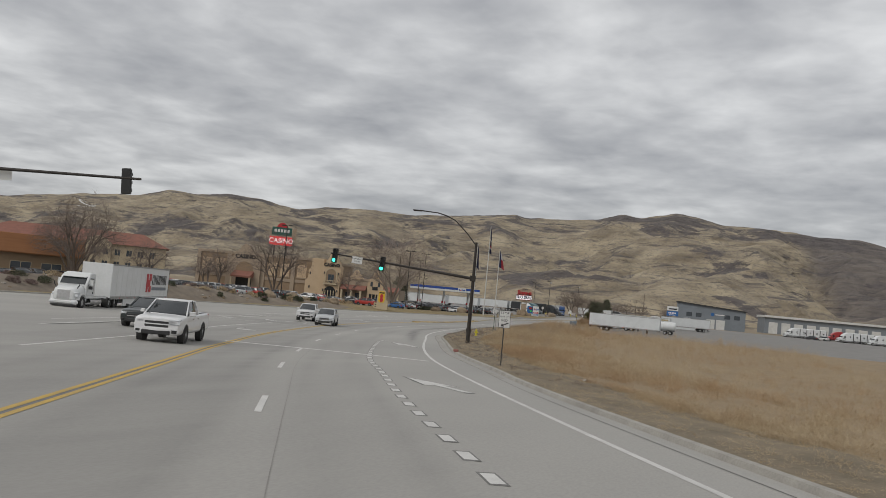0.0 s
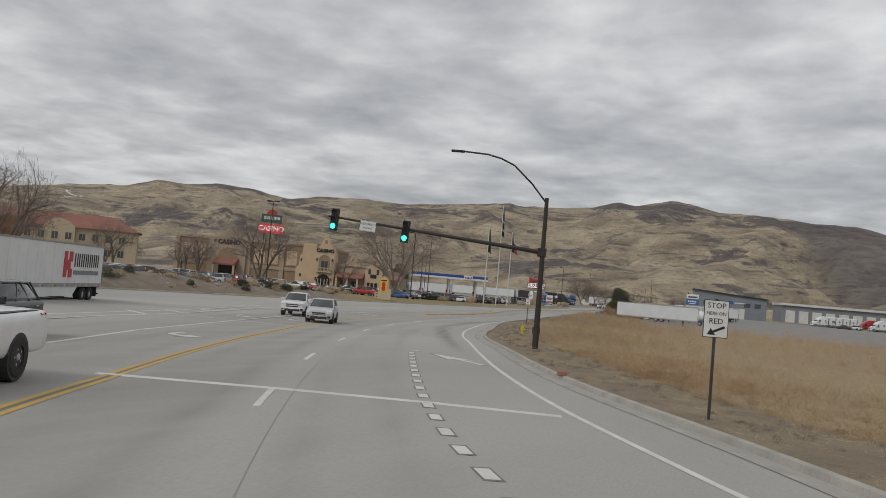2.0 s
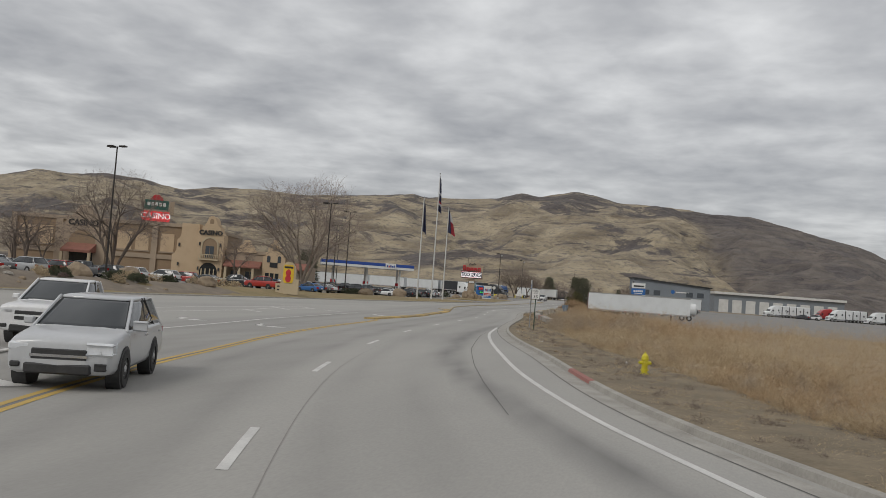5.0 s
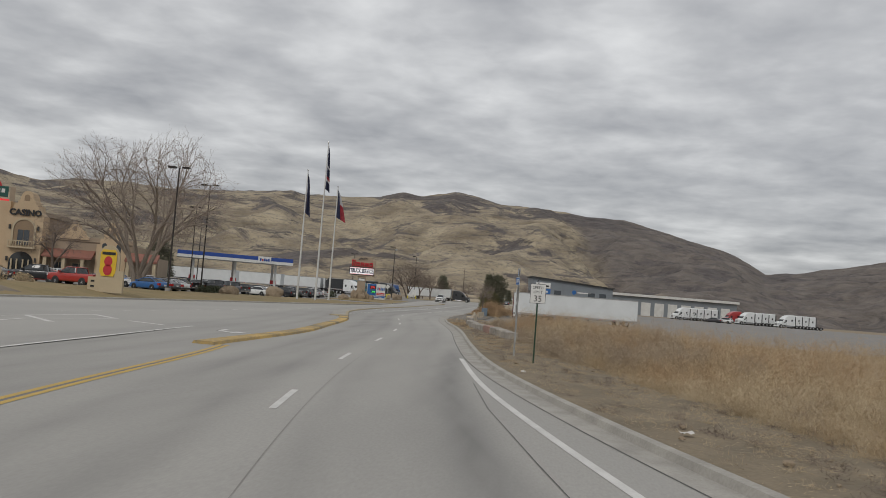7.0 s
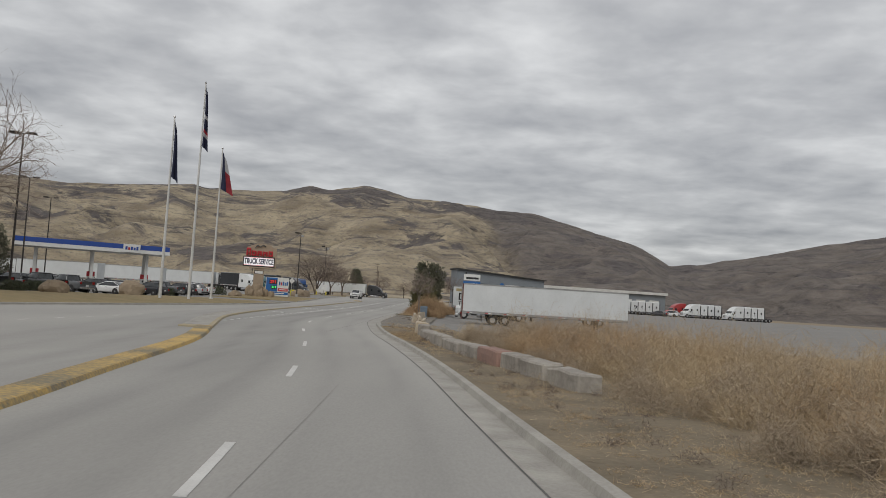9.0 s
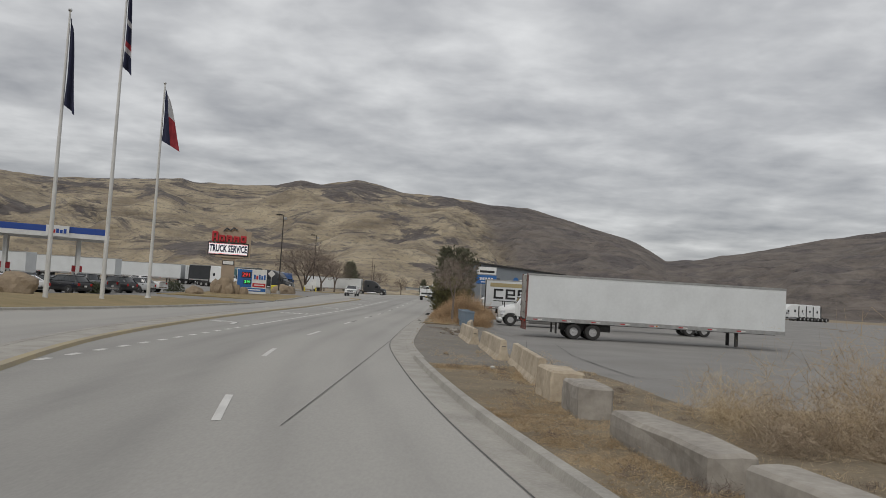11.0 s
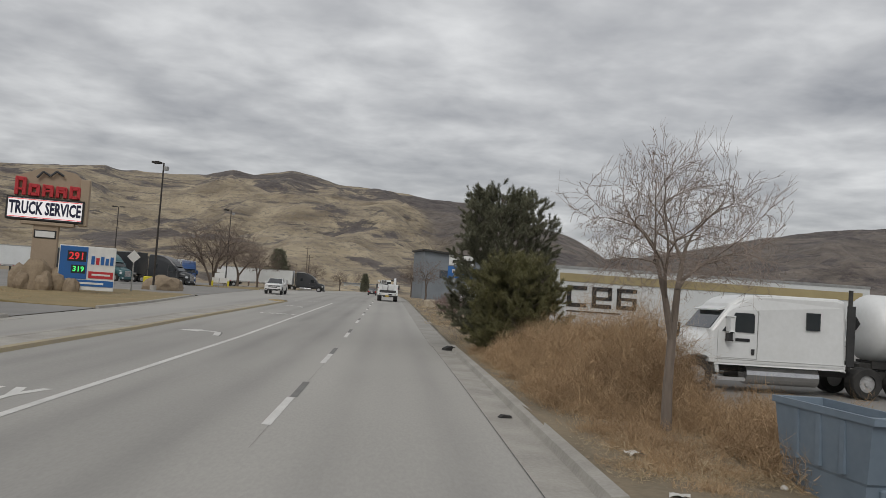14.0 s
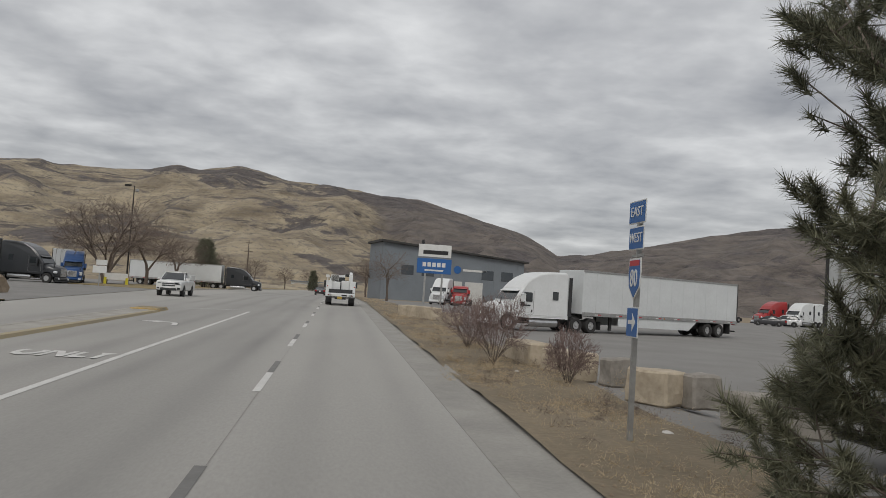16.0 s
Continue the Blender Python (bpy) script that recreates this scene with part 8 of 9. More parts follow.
car("sedan", (0.05, 0.05, 0.055), "dark sedan parked in the truck lot", 63, 110, 60)
car("suv", (0.7, 0.7, 0.7), "white SUV parked in the truck lot", 66.5, 112, 60)

# ---- trucks across the road ----
trailer(-66, 92, -92, "white box trailer parked behind the fuel station", 16.2)
trailer(-70, 69, -92, "white box trailer parked behind the fuel station", 16.2)
tractor(-46, 91.5, -92, "dark grey sleeper tractor with a white trailer", "cab_dark")
trailer(-72, 44, -96, "white box trailer parked behind the fuel station", 16.2)
trailer(-92, 66, -92, "white box trailer parked behind the fuel station", 16.2)
tractor(-36.4, 73.0, -120, "white tractor parked at the truck stop", "truck_white")
tractor(-35.2, 78.5, -118, "teal sleeper tractor parked at the truck stop", "cab_teal")
trailer(-46.0, 86.0, -102, "dark trailer behind a dark sleeper tractor", 14.3, "cab_dark", False, "cab_dark")
tractor(-28.6, 82.3, -102, "dark sleeper tractor parked near the driveway", "cab_dark")
tractor(-30.6, 103, -165, "blue sleeper tractor parked near bare trees", "cab_blue")
trailer(-33.2, 107, 15, "white box trailer parked near bare trees", 14)
trailer(-33.6, 143, -92, "pale grey box trailer beside the road", 15.2)
tractor(-15.6, 142.3, -92, "dark sleeper tractor with a pale trailer", "cab_dark")
trailer(-46, 96, 10, "dark trailer parked at the truck stop", 14, "cab_dark", False, "cab_dark")
trailer(-52, 98, 10, "white box trailer parked at the truck stop", 14)

# passing box truck with dark brand bars
kt = trailer(-3.9, -156.5, -154.5, "white box trailer with red and dark brand shapes", 16.15, "truck_white", True)
for s in (-1,):
    rb_ = bmesh.new()
    for a in ((6.6, 7.1, 1.7, 3.5), (5.7, 6.3, 1.7, 2.3), (5.7, 6.3, 2.8, 3.5), (6.0, 6.6, 2.2, 2.9)):
        box(rb_, s * 1.31, s * 1.335, a[0], a[1], a[2], a[3])
    part("red_shape", rb_, "sign_red", kt, "red brand shape")
    for k in range(6):
        db = bmesh.new()
        y0 = 5.35 - k * 0.76
        box(db, s * 1.31, s * 1.335, y0 - 0.55, y0 - 0.4, 2.45, 3.4)
        box(db, s * 1.31, s * 1.335, y0 - 0.15, y0, 2.45, 3.4)
        part("mark_block", db, "sign_black", kt, "dark brand letter shape")
    part("mark_bar", B(s * 1.31, s * 1.335, 0.9, 5.4, 1.9, 2.2), "grey_metal_wall", kt)
v = pose(-3.9, -156.5, 0, 0, 0, -154.5) @ Vector((0, 18.6, 0))
tractor(v.x, v.y, -154.5, "white day-cab tractor pulling a branded trailer", "truck_white", False)

# tanker coupled to the tractor facing the road
c = thing("tank_trailer", "white tank trailer behind a parked tractor", "tank trailer", 17.0, -4.6, gz(-4) - 0.05 - lot_drop(17, -4), -89, "semi trailers")
tk = bmesh.new()
loft(tk, [[(r * math.cos(a * math.pi / 12), y, 2.25 + r * math.sin(a * math.pi / 12)) for a in range(24)] for y, r in ((0.0, 0.45), (0.08, 0.8), (0.22, 1.02), (0.4, 1.1), (12.0, 1.1), (12.2, 0.95), (12.3, 0.5))])
part("tank", tk, "truck_white", c, "white rounded tank", smooth=True)
part("placard", X([(0, 2.15), (0.22, 2.37), (0, 2.59), (-0.22, 2.37)], -0.03, 0.05, "y"), "sign_black", c)
part("frame_rail", B(-0.45, 0.45, 0.3, 12.0, 0.95, 1.2), "steel_dark", c)
for s in (-1, 1):
    part("fender", B(s * 0.7, s * 1.25, 9.0, 11.8, 1.08, 1.14), "alloy", c)
    part("landing_leg", B(s * 0.6, s * 0.72, 2.6, 2.75, 0.12, 1.0), "steel_dark", c)
    part("dark_bar", B(s * 1.09, s * 1.115, 1.6, 2.6, 2.2, 2.5), "sign_black", c)
    for yy in (9.7, 11.0):
        wheel(c, s * 0.95, yy, 0.5, 0.55)
for yy in (3.5, 6.2, 8.8):
    part("hatch", T((0, yy, 3.3), (0, yy, 3.5), 0.28, 0.25, 12), "galvanised", c)

# ---- cars on the road ----
car("pickup", (0.78, 0.78, 0.78), "white crew-cab pickup coming along the road", 32.2, -193.9, 208, "cars on the road")
car("suv", (0.50, 0.51, 0.52), "silver SUV coming along the road", 14.5, -151.7, 205, "cars on the road")
car("pickup", (0.74, 0.74, 0.74), "white older pickup coming along the road", 8.0, -145.0, 204, "cars on the road")
car("suv", (0.02, 0.026, 0.026), "dark green-black SUV coming along the road", 23.5, -186.2, 206, "cars on the road")
car("sedan", (0.05, 0.055, 0.06), "dark grey sedan driving ahead", 1.6, 128.0, 0, "cars on the road")
car("sedan", (0.03, 0.03, 0.035), "black sedan driving ahead", -1.9, 150.0, 0, "cars on the road")
wt = car("pickup", (0.76, 0.76, 0.75), "white work pickup with a roof rack coming along the road", -11.6, 67.0, 180, "cars on the road")
for yy in (0.6, -0.5):
    part("rack_bar", B(-0.75, 0.75, yy - 0.04, yy + 0.04, 1.84, 1.92), "white_metal", wt)
part("tool_box", B(-0.98, 0.98, -2.8, -0.9, 1.25, 1.7, bev=0.03), "truck_white", wt)

# ---- utility truck ----
c = thing("service_truck", "white utility service truck with crane and tool boxes, driving ahead", "utility truck", 1.55, 67.5, gz(67) + 0.02, 0)
part("cab", loft(bmesh.new(), [[(-1.0, 4.0, 0.7), (1.0, 4.0, 0.7), (1.0, 2.3, 0.7), (-1.0, 2.3, 0.7)], [(-1.02, 4.0, 1.75), (1.02, 4.0, 1.75), (1.02, 2.3, 1.75), (-1.02, 2.3, 1.75)], [(-0.85, 3.5, 2.5), (0.85, 3.5, 2.5), (0.88, 2.4, 2.52), (-0.88, 2.4, 2.52)]]), "truck_white", c)
part("rear_window", B(-0.72, 0.72, 2.28, 2.34, 1.8, 2.36, bev=0.02), "glass_dark", c)
part("hood", loft(bmesh.new(), [[(-0.98, 4.0, 0.7), (0.98, 4.0, 0.7), (0.95, 4.0, 1.6), (-0.95, 4.0, 1.6)], [(-0.9, 5.5, 0.7), (0.9, 5.5, 0.7), (0.8, 5.5, 1.35), (-0.8, 5.5, 1.35)]]), "truck_white", c)
part("windshield", X([(3.98, 1.78), (3.55, 2.45), (3.5, 2.45), (3.9, 1.75)], -0.85, 0.85), "glass_dark", c)
for s in (-1, 1):
    part("side_box", B(s * 0.72, s * 1.2, -0.15, 2.15, 0.75, 1.95, bev=0.03), "truck_white", c, "white side tool box")
    part("box_lid", B(s * 0.74, s * 1.22, -0.1, 2.1, 1.95, 2.02), "truck_white", c)
    for yy in (0.35, 1.0, 1.65):
        part("latch", T((s * 1.2, yy, 1.4), (s * 1.225, yy, 1.4), 0.06, 0.06, 10), "steel_dark", c)
    part("side_window", X([(2.5, 1.8), (3.4, 1.8), (3.2, 2.38), (2.55, 2.38)], s * 0.93, s * 1.0), "glass_dark", c)
    mrr = B(s * 1.12, s * 1.42, 3.35, 3.45, 1.5, 2.0, bev=0.04)
    part("mirror", mrr, "black_plastic", c)
    part("front_fender", X([(4.1, 0.75), (4.3, 1.15), (4.75, 1.25), (5.2, 1.1), (5.35, 0.75)], s * 0.85, s * 1.12), "truck_white", c)
    wheel(c, s * 0.98, 4.75, 0.44, 0.26, "chrome")
    wheel(c, s * 0.95, 0.75, 0.44, 0.5, "chrome")
    part("wheel_arch", X([(0.2, 0.7), (0.3, 0.95), (0.75, 1.05), (1.2, 0.95), (1.3, 0.7)], s * 1.19, s * 1.215), "black_plastic", c)
    part("mud_flap", B(s * 0.7, s * 1.15, -0.2, -0.17, 0.25, 0.7), "black_plastic", c)
    part("rear_post", B(s * 1.08, s * 1.2, -0.2, -0.05, 0.95, 1.95), "truck_white", c)
    for k, (dx, m) in enumerate(((0.95, "red_lens"), (0.79, "clear_lens"))):
        part("tail_light", T((s * dx, -0.98, 0.83), (s * dx, -1.0, 0.83), 0.07, 0.07, 14), m, c)
    part("marker_light", T((s * 1.1, -0.21, 1.55), (s * 1.1, -0.23, 1.55), 0.05, 0.05, 10), "red_lens", c)
part("deck", B(-1.18, 1.18, -0.95, 2.2, 0.93, 1.0), "truck_white", c)
part("rear_bumper", B(-1.2, 1.2, -1.0, -0.2, 0.72, 0.95, bev=0.02), "truck_white", c)
part("step_bar", B(-1.2, 1.2, -1.02, -0.9, 0.6, 0.7), "steel_dark", c)
part("tailgate_panel", B(-0.98, 0.98, -0.2, -0.12, 1.02, 1.32), "black_plastic", c, "dark tailgate panel")
part("inner_box", B(-0.7, -0.05, 0.1, 1.2, 1.0, 1.95, bev=0.03), "truck_white", c)
part("inner_box", B(0.02, 0.7, 0.2, 1.4, 1.0, 2.05, bev=0.03), "truck_white", c)
part("exhaust_pipe", pipe(bmesh.new(), [(-0.02, 0.12, 1.05), (-0.02, 0.12, 1.9), (-0.1, 0.2, 2.0), (-0.5, 0.25, 2.02)], 0.04, 8), "black_plastic", c)
ac = part("compressor", B(-0.85, -0.2, 0.5, 1.3, 1.98, 2.52, bev=0.02), "white_metal", c, "white compressor with louvred grille")
for k in range(8):
    part("louvre", B(-0.82 + k * 0.075, -0.78 + k * 0.075, 0.47, 0.5, 2.03, 2.48), "steel_dark", ac)
part("rack_rail", pipe(bmesh.new(), [(-0.2, 1.6, 2.5), (0.6, 1.6, 2.55), (0.6, 2.1, 2.55)], 0.03, 6), "truck_white", c)
part("crane_post", B(0.62, 0.95, 0.8, 1.15, 2.0, 2.6, bev=0.03), "truck_white", c)
part("crane_boom", X([(0.75, 2.45), (0.95, 2.6), (3.4, 2.85), (3.4, 2.7)], 0.7, 0.92), "truck_white", c, "folded white crane boom")
part("hose_reel", T((0.3, 1.0, 2.45), (0.7, 1.0, 2.45), 0.2, 0.2, 16), "rubber", c, "black hose reel")
part("lamp_box", B(0.3, 0.62, 0.35, 0.6, 2.08, 2.4, bev=0.02), "stucco_cream", c)
part("beacon_post", T((-1.12, -0.12, 1.95), (-1.12, -0.12, 2.3), 0.03, 0.03, 8), "truck_white", c)
part("work_lamp", B(-1.28, -0.98, -0.2, -0.05, 2.25, 2.48, bev=0.02), "white_metal", c)
part("vise", B(0.98, 1.14, -0.9, -0.7, 0.95, 1.1, bev=0.02), "galvanised", c)
part("number_plate", B(-0.72, -0.42, -1.02, -1.0, 0.76, 0.9), "sign_white", c)
part("yellow_plate", B(-0.25, 0.15, -1.04, -1.0, 0.55, 0.72), "plate_tan", c, "yellow hitch plate")
part("dark_decal", B(0.1, 0.55, -1.01, -1.0, 0.77, 0.89), "sign_black", c)
part("chassis", B(-0.45, 0.45, -0.8, 5.2, 0.5, 0.72), "steel_dark", c)

# ---- parked cars ----
WHITE, BLACK, GREY, SILVER, RED, BLUE, TAN = (0.76, 0.76, 0.75), (0.02, 0.02, 0.022), (0.12, 0.125, 0.13), (0.45, 0.46, 0.47), (0.40, 0.04, 0.03), (0.03, 0.13, 0.36), (0.35, 0.29, 0.2)
row = [("sedan", BLUE, "bright blue sedan", -28.6, -50.6, 72), ("sedan", GREY, "dark grey sedan", -29.5, -46.0, 75), ("sedan", WHITE, "white sedan", -30.5, -41.5, 75), ("suv", TAN, "pale gold SUV", -33.0, -36.2, 75), ("pickup", BLACK, "black pickup", -31.0, -26.6, 60), ("pickup", GREY, "dark grey pickup", -31.0, -20.8, 62), ("sedan", WHITE, "white sedan", -29.6, -13.6, 70), ("sedan", WHITE, "white sedan", -29.6, -9.6, 72), ("sedan", BLUE, "blue sedan", -31.6, -6.0, 75), ("suv", BLACK, "black SUV", -29.6, -1.8, 74), ("pickup", GREY, "dark grey pickup", -30.2, 4.2, 76), ("suv", BLACK, "black SUV", -29.8, 9.6, 75), ("suv", SILVER, "silver SUV", -29.6, 14.2, 75), ("pickup", WHITE, "white pickup", -30.6, 19.0, 76), ("pickup", RED, "red older pickup", -31.0, -61.0, 80), ("pickup", BLACK, "black pickup with lit lamps", -37.0, -58.2, 100), ("sedan", GREY, "grey fastback", -33.5, -72.0, 95), ("sedan", BLACK, "black sedan", -36.5, -67.0, 95), ("suv", WHITE, "white SUV", -40.5, -71.5, 95), ("suv", RED, "red SUV", -43.0, -63.0, 95), ("sedan", RED, "dark red sedan", -40.0, -53.0, 95), ("suv", WHITE, "white SUV", -36.0, -39.0, 75), ("pickup", BLACK, "black pickup", -34.0, -31.5, 70), ("suv", GREY, "dark grey SUV", -34.5, -25.5, 72), ("suv", BLACK, "black SUV", -35.5, -18.0, 72), ("pickup", GREY, "dark grey pickup", -36.0, -11.5, 74), ("suv", BLACK, "black SUV", -36.0, -4.5, 74), ("suv", GREY, "dark grey SUV", -36.0, 1.5, 74), ("sedan", BLACK, "black sedan", -36.0, 7.5, 74)]
for kind, col, what, x, y, rz in row:
    car(kind, col, what + " parked facing the building", x, y, rz + rng.uniform(-4, 4))
pal = [(WHITE, "white"), (BLACK, "black"), (GREY, "dark grey"), (SILVER, "silver"), (RED, "red"), (BLUE, "blue"), (WHITE, "white"), (GREY, "dark grey")]
for k in range(40):
    col, what = rng.choice(pal)
    kind = rng.choice(("sedan", "suv", "suv", "pickup"))
    r_, q_ = divmod(k, 10)
    bx, by = ((-41 - 0.1 * q_, -116 + q_ * 4.4), (-52, -120 + q_ * 4.6), (-62, -100 + q_ * 4.6), (-48, -38 + q_ * 5.2))[r_]
    if rng.random() < 0.12:
        continue
    car(kind, col, what + " " + {"sedan": "sedan", "suv": "SUV", "pickup": "pickup"}[kind] + " parked in the lot", bx, by, 90 + rng.uniform(-6, 6) + rng.choice((0, 180)), lite=True)
# dense dark rows beyond the bank
for k in range(30):
    col, what = rng.choice([(BLACK, "black"), (GREY, "dark grey"), (GREY, "dark grey"), (WHITE, "white"), (SILVER, "silver"), (RED, "dark red")])
    x = -58.0 - 1.9 * (k % 15) - 9.0 * (k // 15)
    y = -98.0 + 4.6 * (k % 15) + 6.5 * (k // 15)
    car(rng.choice(("sedan", "suv", "pickup")), col, what + " vehicle parked in the casino lot", x, y, 128 + rng.uniform(-4, 4), lite=True)
# first row behind the bank
for k in range(17):
    y = -152.0 + 3.3 * k + rng.uniform(-0.3, 0.3)
    col, what = rng.choice([(BLACK, "black"), (GREY, "dark grey"), (BLACK, "black"), (WHITE, "white"), (SILVER, "silver"), (GREY, "dark grey")])
    car(rng.choice(("suv", "suv", "pickup", "sedan")), col, what + " vehicle parked behind the earth bank", left_kerb(y) - 14.5, y, 80 + rng.uniform(-5, 5) + rng.choice((0, 180)), lite=True)

# ---- dry weeds ----
wr = random.Random(5)
near_spots, far_spots, rust_spots = [], [], []
for k in range(6400):
    y = wr.uniform(-215, -60)
    off = 4.4 + 46 * wr.random() ** 1.9
    x = right_kerb(y) + off
    lump = noise.noise((x * 0.16, y * 0.16, 0))
    if lump < -0.30 and off < 12:
        continue
    tall = np.interp(y, [-215, -150, -115, -95, -60], [0.7, 0.85, 1.35, 2.15, 2.1]) * (0.8 + 0.3 * wr.random() + 0.7 * lump)
    tall *= min(1.0, 0.45 + (off - 4.4) * 0.22)
    spot = (x, y, gz(y) - 0.02, max(tall, 0.2), 0.55 + 0.45 * wr.random(), 185 if off < 16 else 60)
    tone = noise.noise((x * 0.09, y * 0.09, 7)) + 0.25 * wr.uniform(-1, 1)
    (rust_spots if tone > 0.22 else near_spots if tone > -0.12 else far_spots).append(spot)
weed_mass("dry_weeds", "straw-coloured dry weeds covering the field", near_spots, "straw", seed=3, loose=0.62)
weed_mass("dry_weeds", "pale dry grass covering the field", far_spots, "straw_pale", seed=4, loose=0.62)
weed_mass("dry_weeds", "rust-brown dry weeds in patches of the field", rust_spots, "rust_straw", seed=14, loose=0.62)
edge_spots = []
for k in range(2700):
    y = wr.uniform(-215, -46)
    x = right_kerb(y) + 0.4 + 4.6 * wr.random() ** 0.7
    edge_spots.append((x, y, gz(y) + 0.05, 0.07 + 0.12 * wr.random() + 0.25 * (wr.random() < 0.12), 0.35, 34))
for k in range(1100):
    y = -21 + 140 * wr.random() ** 1.6
    x = 4.5 + 2.6 * wr.random()
    edge_spots.append((x, y, gz(y) + 0.06, 0.06 + 0.14 * wr.random() + 0.3 * (wr.random() < 0.16), 0.38, 40))
for px, py in ((5.95, 3.2), (5.75, -2.6), (5.75, 21.5), (6.7, 17.4), (5.9, 27.0)):
    for k in range(16):
        edge_spots.append((px + wr.gauss(0, 0.8), py + wr.gauss(0, 0.9), gz(py) + 0.05, 0.2 + 0.4 * wr.random(), 0.4, 90))
for k in range(1500):
    y = -8 + 62 * wr.random() ** 1.3
    x = 4.45 + 2.7 * wr.random()
    edge_spots.append((x, y, gz(y) + 0.05, 0.05 + 0.10 * wr.random() + 0.22 * (wr.random() < 0.2), 0.3, 36))
mat_spots = []
for k in range(900):
    y = wr.uniform(-68, -51.9)
    x = right_kerb(y) + 0.25 + 2.6 * wr.random()
    mat_spots.append((x, y, gz(y) + 0.03, 0.05 + 0.08 * wr.random(), 0.4, 90))
for k in range(500):
    y = wr.uniform(-110, -66)
    x = right_kerb(y) + 0.5 + 3.2 * wr.random()
    mat_spots.append((x, y, gz(y) + 0.03, 0.05 + 0.07 * wr.random(), 0.4, 60))
weed_mass("straw_mat", "flattened tan straw lying thick on the verge", mat_spots, "straw", seed=25, loose=1.0, short=0.55)
weed_mass("dry_grass", "sparse short dead grass on the dirt verge", edge_spots, "straw_pale", seed=5, loose=0.75, short=0.55)
dead = []
for k in range(150):
    y = -8 + 70 * wr.random() ** 1.2
    dead.append((4.6 + 2.9 * wr.random(), y, gz(y) + 0.05, 0.12 + 0.35 * wr.random() ** 2, 0.25 + 0.2 * wr.random(), 90))
for k in range(480):
    y = wr.uniform(-190, -52)
    dead.append((right_kerb(y) + 0.6 + 4.2 * wr.random(), y, gz(y) + 0.05, 0.1 + 0.3 * wr.random() ** 2, 0.25 + 0.2 * wr.random(), 80))
weed_mass("dead_weeds", "low dark dead weeds scattered on the verge", dead, "twig", seed=16, loose=0.8, short=0.8)
brush = []
for k in range(330):
    y = wr.uniform(-21.5, 0.5)
    x = 4.9 + 5.5 * wr.random()
    if x > 7.2 + 0.19 * (y + 16):
        continue
    h = np.interp(y, [-22, -18, -14, -8, -3, 1], [0.8, 1.6, 2.5, 2.4, 1.4, 0.8]) * (0.65 + 0.6 * wr.random()) * min(1.0, 0.35 + (x - 4.9) * 0.4)
    if y < -16.5 and x < 6.7:
        h *= 0.4
    brush.append((x, y, gz(y), h, 0.75, 1300))
for k in range(46):
    brush.append((6.6 + 2.2 * wr.random(), wr.uniform(-21.5, -15.5), gz(-18) - 0.05, 0.75 + 0.55 * wr.random(), 0.6, 900))
weed_mass("tall_brush", "thick rust-brown dry brush beside the kerb", brush, "rust_straw", seed=6, loose=0.6, fat=0.9)
tumble = []
for k in range(150):
    y = wr.uniform(-106, -62)
    x = right_kerb(y) + 3.5 + 8.5 * wr.random() ** 1.3
    tumble.append((x, y, gz(y), (1.15 + 0.85 * wr.random()) * min(1.0, 0.55 + 0.25 * (x - right_kerb(y) - 3.5)), 0.9, 1100))
for k in range(40):
    y = wr.uniform(-150, -112)
    x = right_kerb(y) + 4.6 + 7 * wr.random()
    tumble.append((x, y, gz(y), 0.5 + 0.4 * wr.random(), 0.65, 900))
weed_mass("tumbleweeds", "bushy grey-tan tumbleweeds along the field edge", tumble, "tumble_twig", seed=7, loose=0.9)
lawn = []
for k in range(900):
    y = wr.uniform(-60, 40)
    x = left_kerb(y) - 0.4 - 12 * wr.random()
    if 1 < y < 13:
        continue
    lawn.append((x, y, gz(y) + 0.08, 0.10, 0.5, 22))
weed_mass("lawn_grass", "short dormant brown lawn grass", lawn, "straw", seed=8)
# twigs and straw lying on the verge, and its gravel
rv = np.random.RandomState(31)
ys = np.concatenate([rv.uniform(-215, -46, 9000), rv.uniform(-46, 60, 6000)])
xs = np.array([right_kerb(v) for v in ys]) + 0.15 + 4.4 * rv.rand(len(ys)) ** 0.8
zs = np.array([gz(v) for v in ys]) + 0.075
aa, ll = rv.rand(len(ys)) * 6.283, 0.04 + 0.12 * rv.rand(len(ys)) ** 2
dv = np.stack([np.cos(aa) * ll, np.sin(aa) * ll, 0.25 * ll * rv.rand(len(ys))], 1)
wv = np.stack([-np.sin(aa), np.cos(aa), 0.6 + 0 * aa], 1) * 0.004
P = np.stack([xs, ys, zs], 1)
V = np.stack([P - wv, P + wv, P + dv], 1).reshape(-1, 3)
raw("straw_litter", V.tolist(), np.arange(len(V)).reshape(-1, 3).tolist(), "straw_pale", "loose straw and twigs strewn over the verge", "straw", "stuff")
gv, gf = [], []
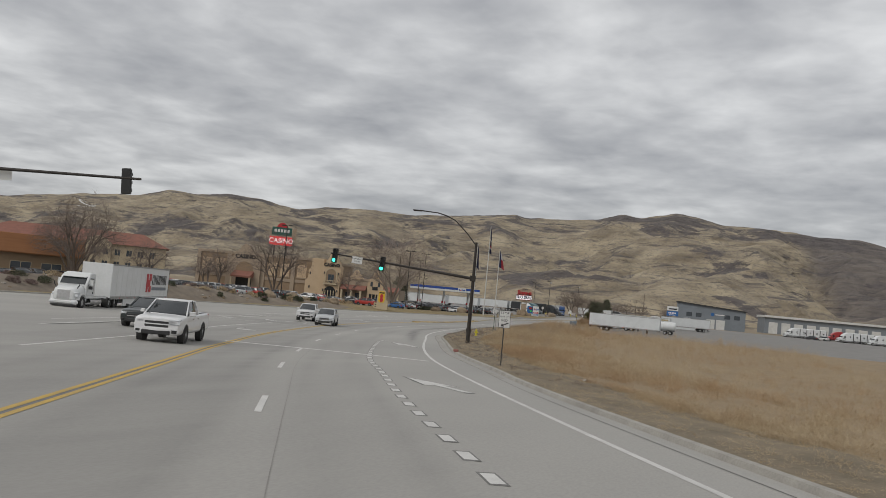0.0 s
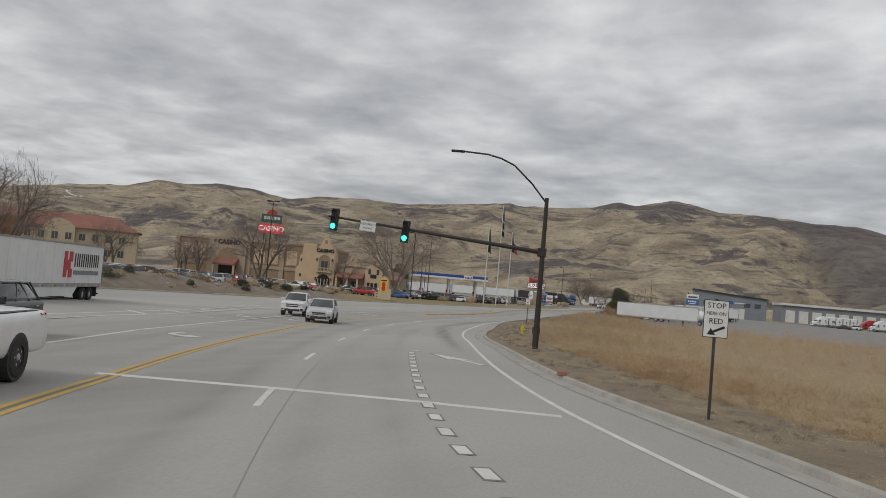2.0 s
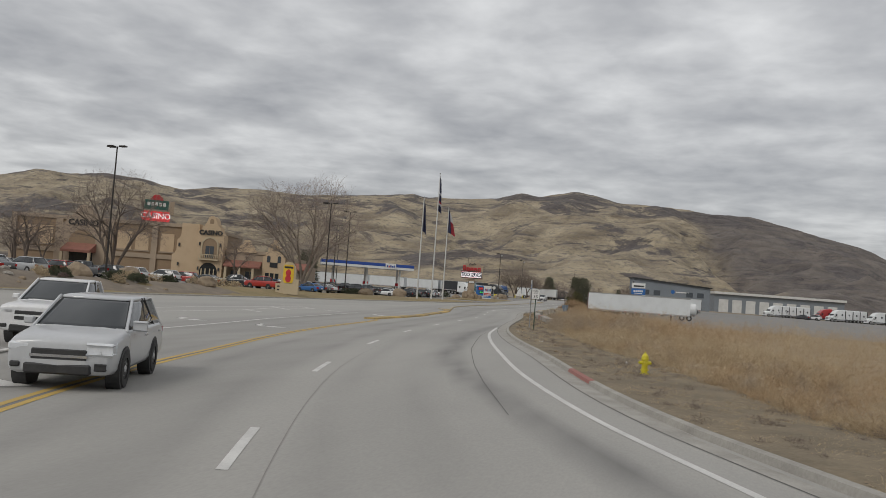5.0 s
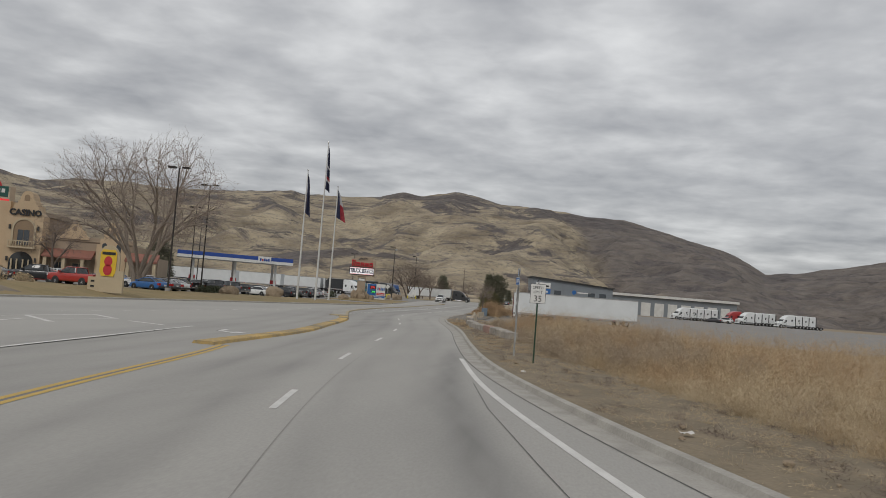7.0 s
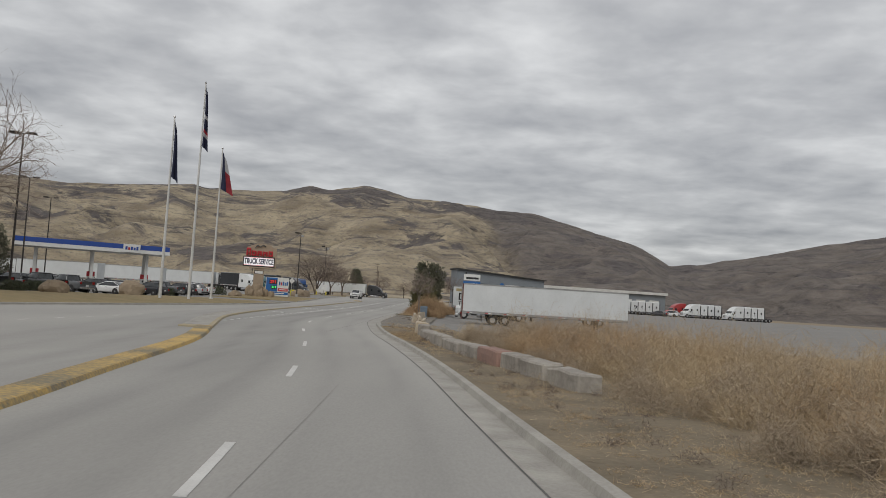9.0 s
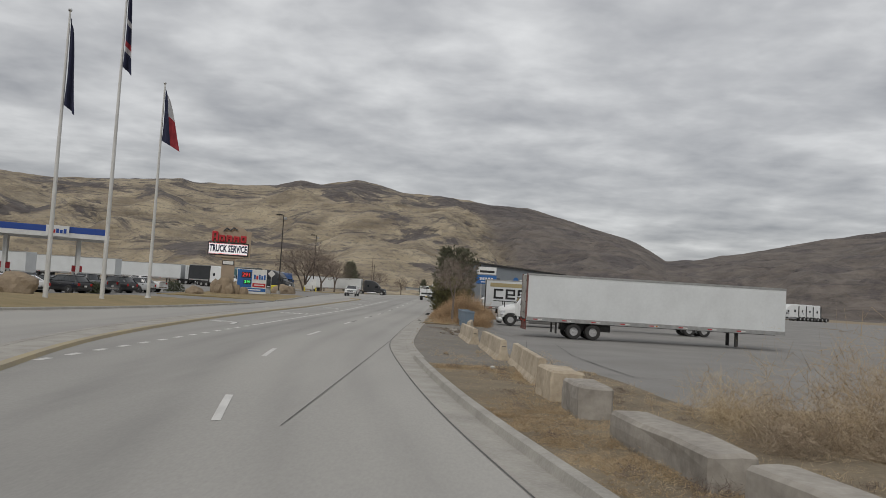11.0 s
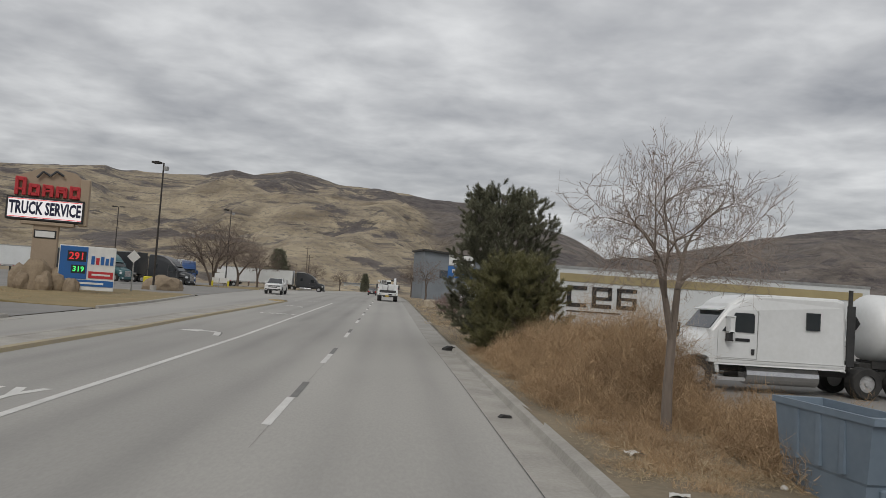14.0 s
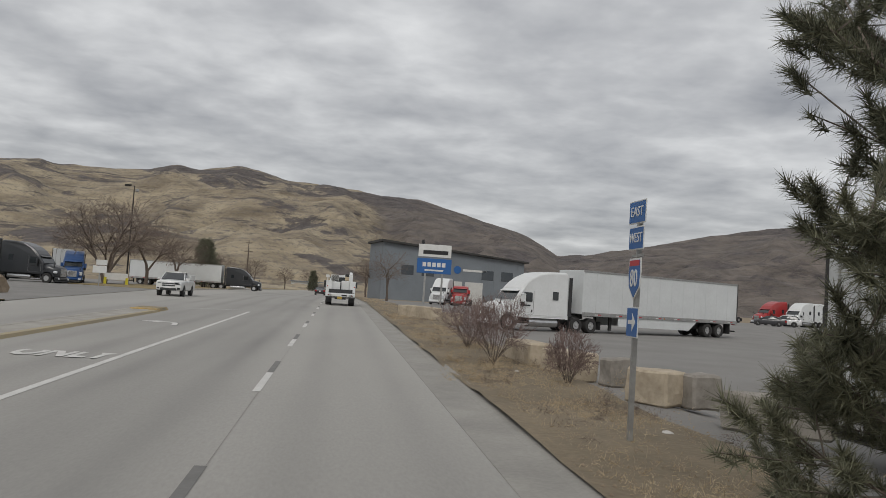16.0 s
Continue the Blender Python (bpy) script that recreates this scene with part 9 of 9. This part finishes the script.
for k in range(5200):
    y = wr.uniform(-200, -46) if k % 2 else wr.uniform(-46, 50)
    x = right_kerb(y) + 0.12 + 4.2 * wr.random() ** 1.3
    s = 0.008 + 0.03 * wr.random() ** 3
    i0 = len(gv)
    for dx, dy, dz in ((1, 0, 0), (0, 1, 0.1), (-1, 0.1, 0), (0.1, -1, 0), (0, 0.2, 0.8)):
        gv.append((x + dx * s * wr.uniform(0.7, 1.3), y + dy * s * wr.uniform(0.7, 1.3), gz(y) + 0.085 + dz * s))
    gf += [(i0, i0 + 1, i0 + 4), (i0 + 1, i0 + 2, i0 + 4), (i0 + 2, i0 + 3, i0 + 4), (i0 + 3, i0, i0 + 4)]
raw("gravel", gv, gf, "rock", "scattered gravel on the dirt verge", "gravel", "stuff")
for k in range(46):
    y = wr.uniform(-190, 20)
    x = right_kerb(y) + 0.6 + 3.2 * wr.random()
    if -44 < y < -23:
        continue
    s = 0.03 + 0.05 * wr.random()
    boulder(50 + k, s * 1.3, s, s * 0.8, "small pale stone on the dirt verge", x, y, gz(y) + 0.07, wr.uniform(0, 180), "rock" if k % 3 else "litter", "verge stones")
# litter
for x, y, rz in ((19.0, -121.5, 20), (5.1, -19.5, 10), (49.5, -186.0, 30), (4.9, -21.8, 70)):
    bm = bmesh.new()
    bmesh.ops.create_grid(bm, x_segments=5, y_segments=5, size=0.11)
    for v in bm.verts:
        v.co.z = 0.05 + 0.07 * noise.noise((v.co.x * 9 + x, v.co.y * 9, y))
    solo("litter", bm, "litter", "crumpled pale scrap of litter on the verge", "litter", x, y, gz(y) + 0.07, rz, "litter")
bm = bmesh.new()
prism(bm, [(-0.22, 0), (0.2, 0), (0.26, 0.1), (0.05, 0.16), (-0.2, 0.07)], -0.12, 0.12, "y")
solo("scrap", bm, "rubber", "torn black tyre scrap lying in the gutter", "scrap", 3.95, -0.6, gz(-0.6) + 0.02, 35)
bm = bmesh.new()
prism(bm, [(-0.12, 0), (0.12, 0), (0.1, 0.04), (-0.05, 0.05)], -0.06, 0.06, "y")
solo("scrap", bm, "rubber", "small dark scrap lying in the gutter", "scrap", 3.8, -16.2, gz(-16) + 0.01, 15)
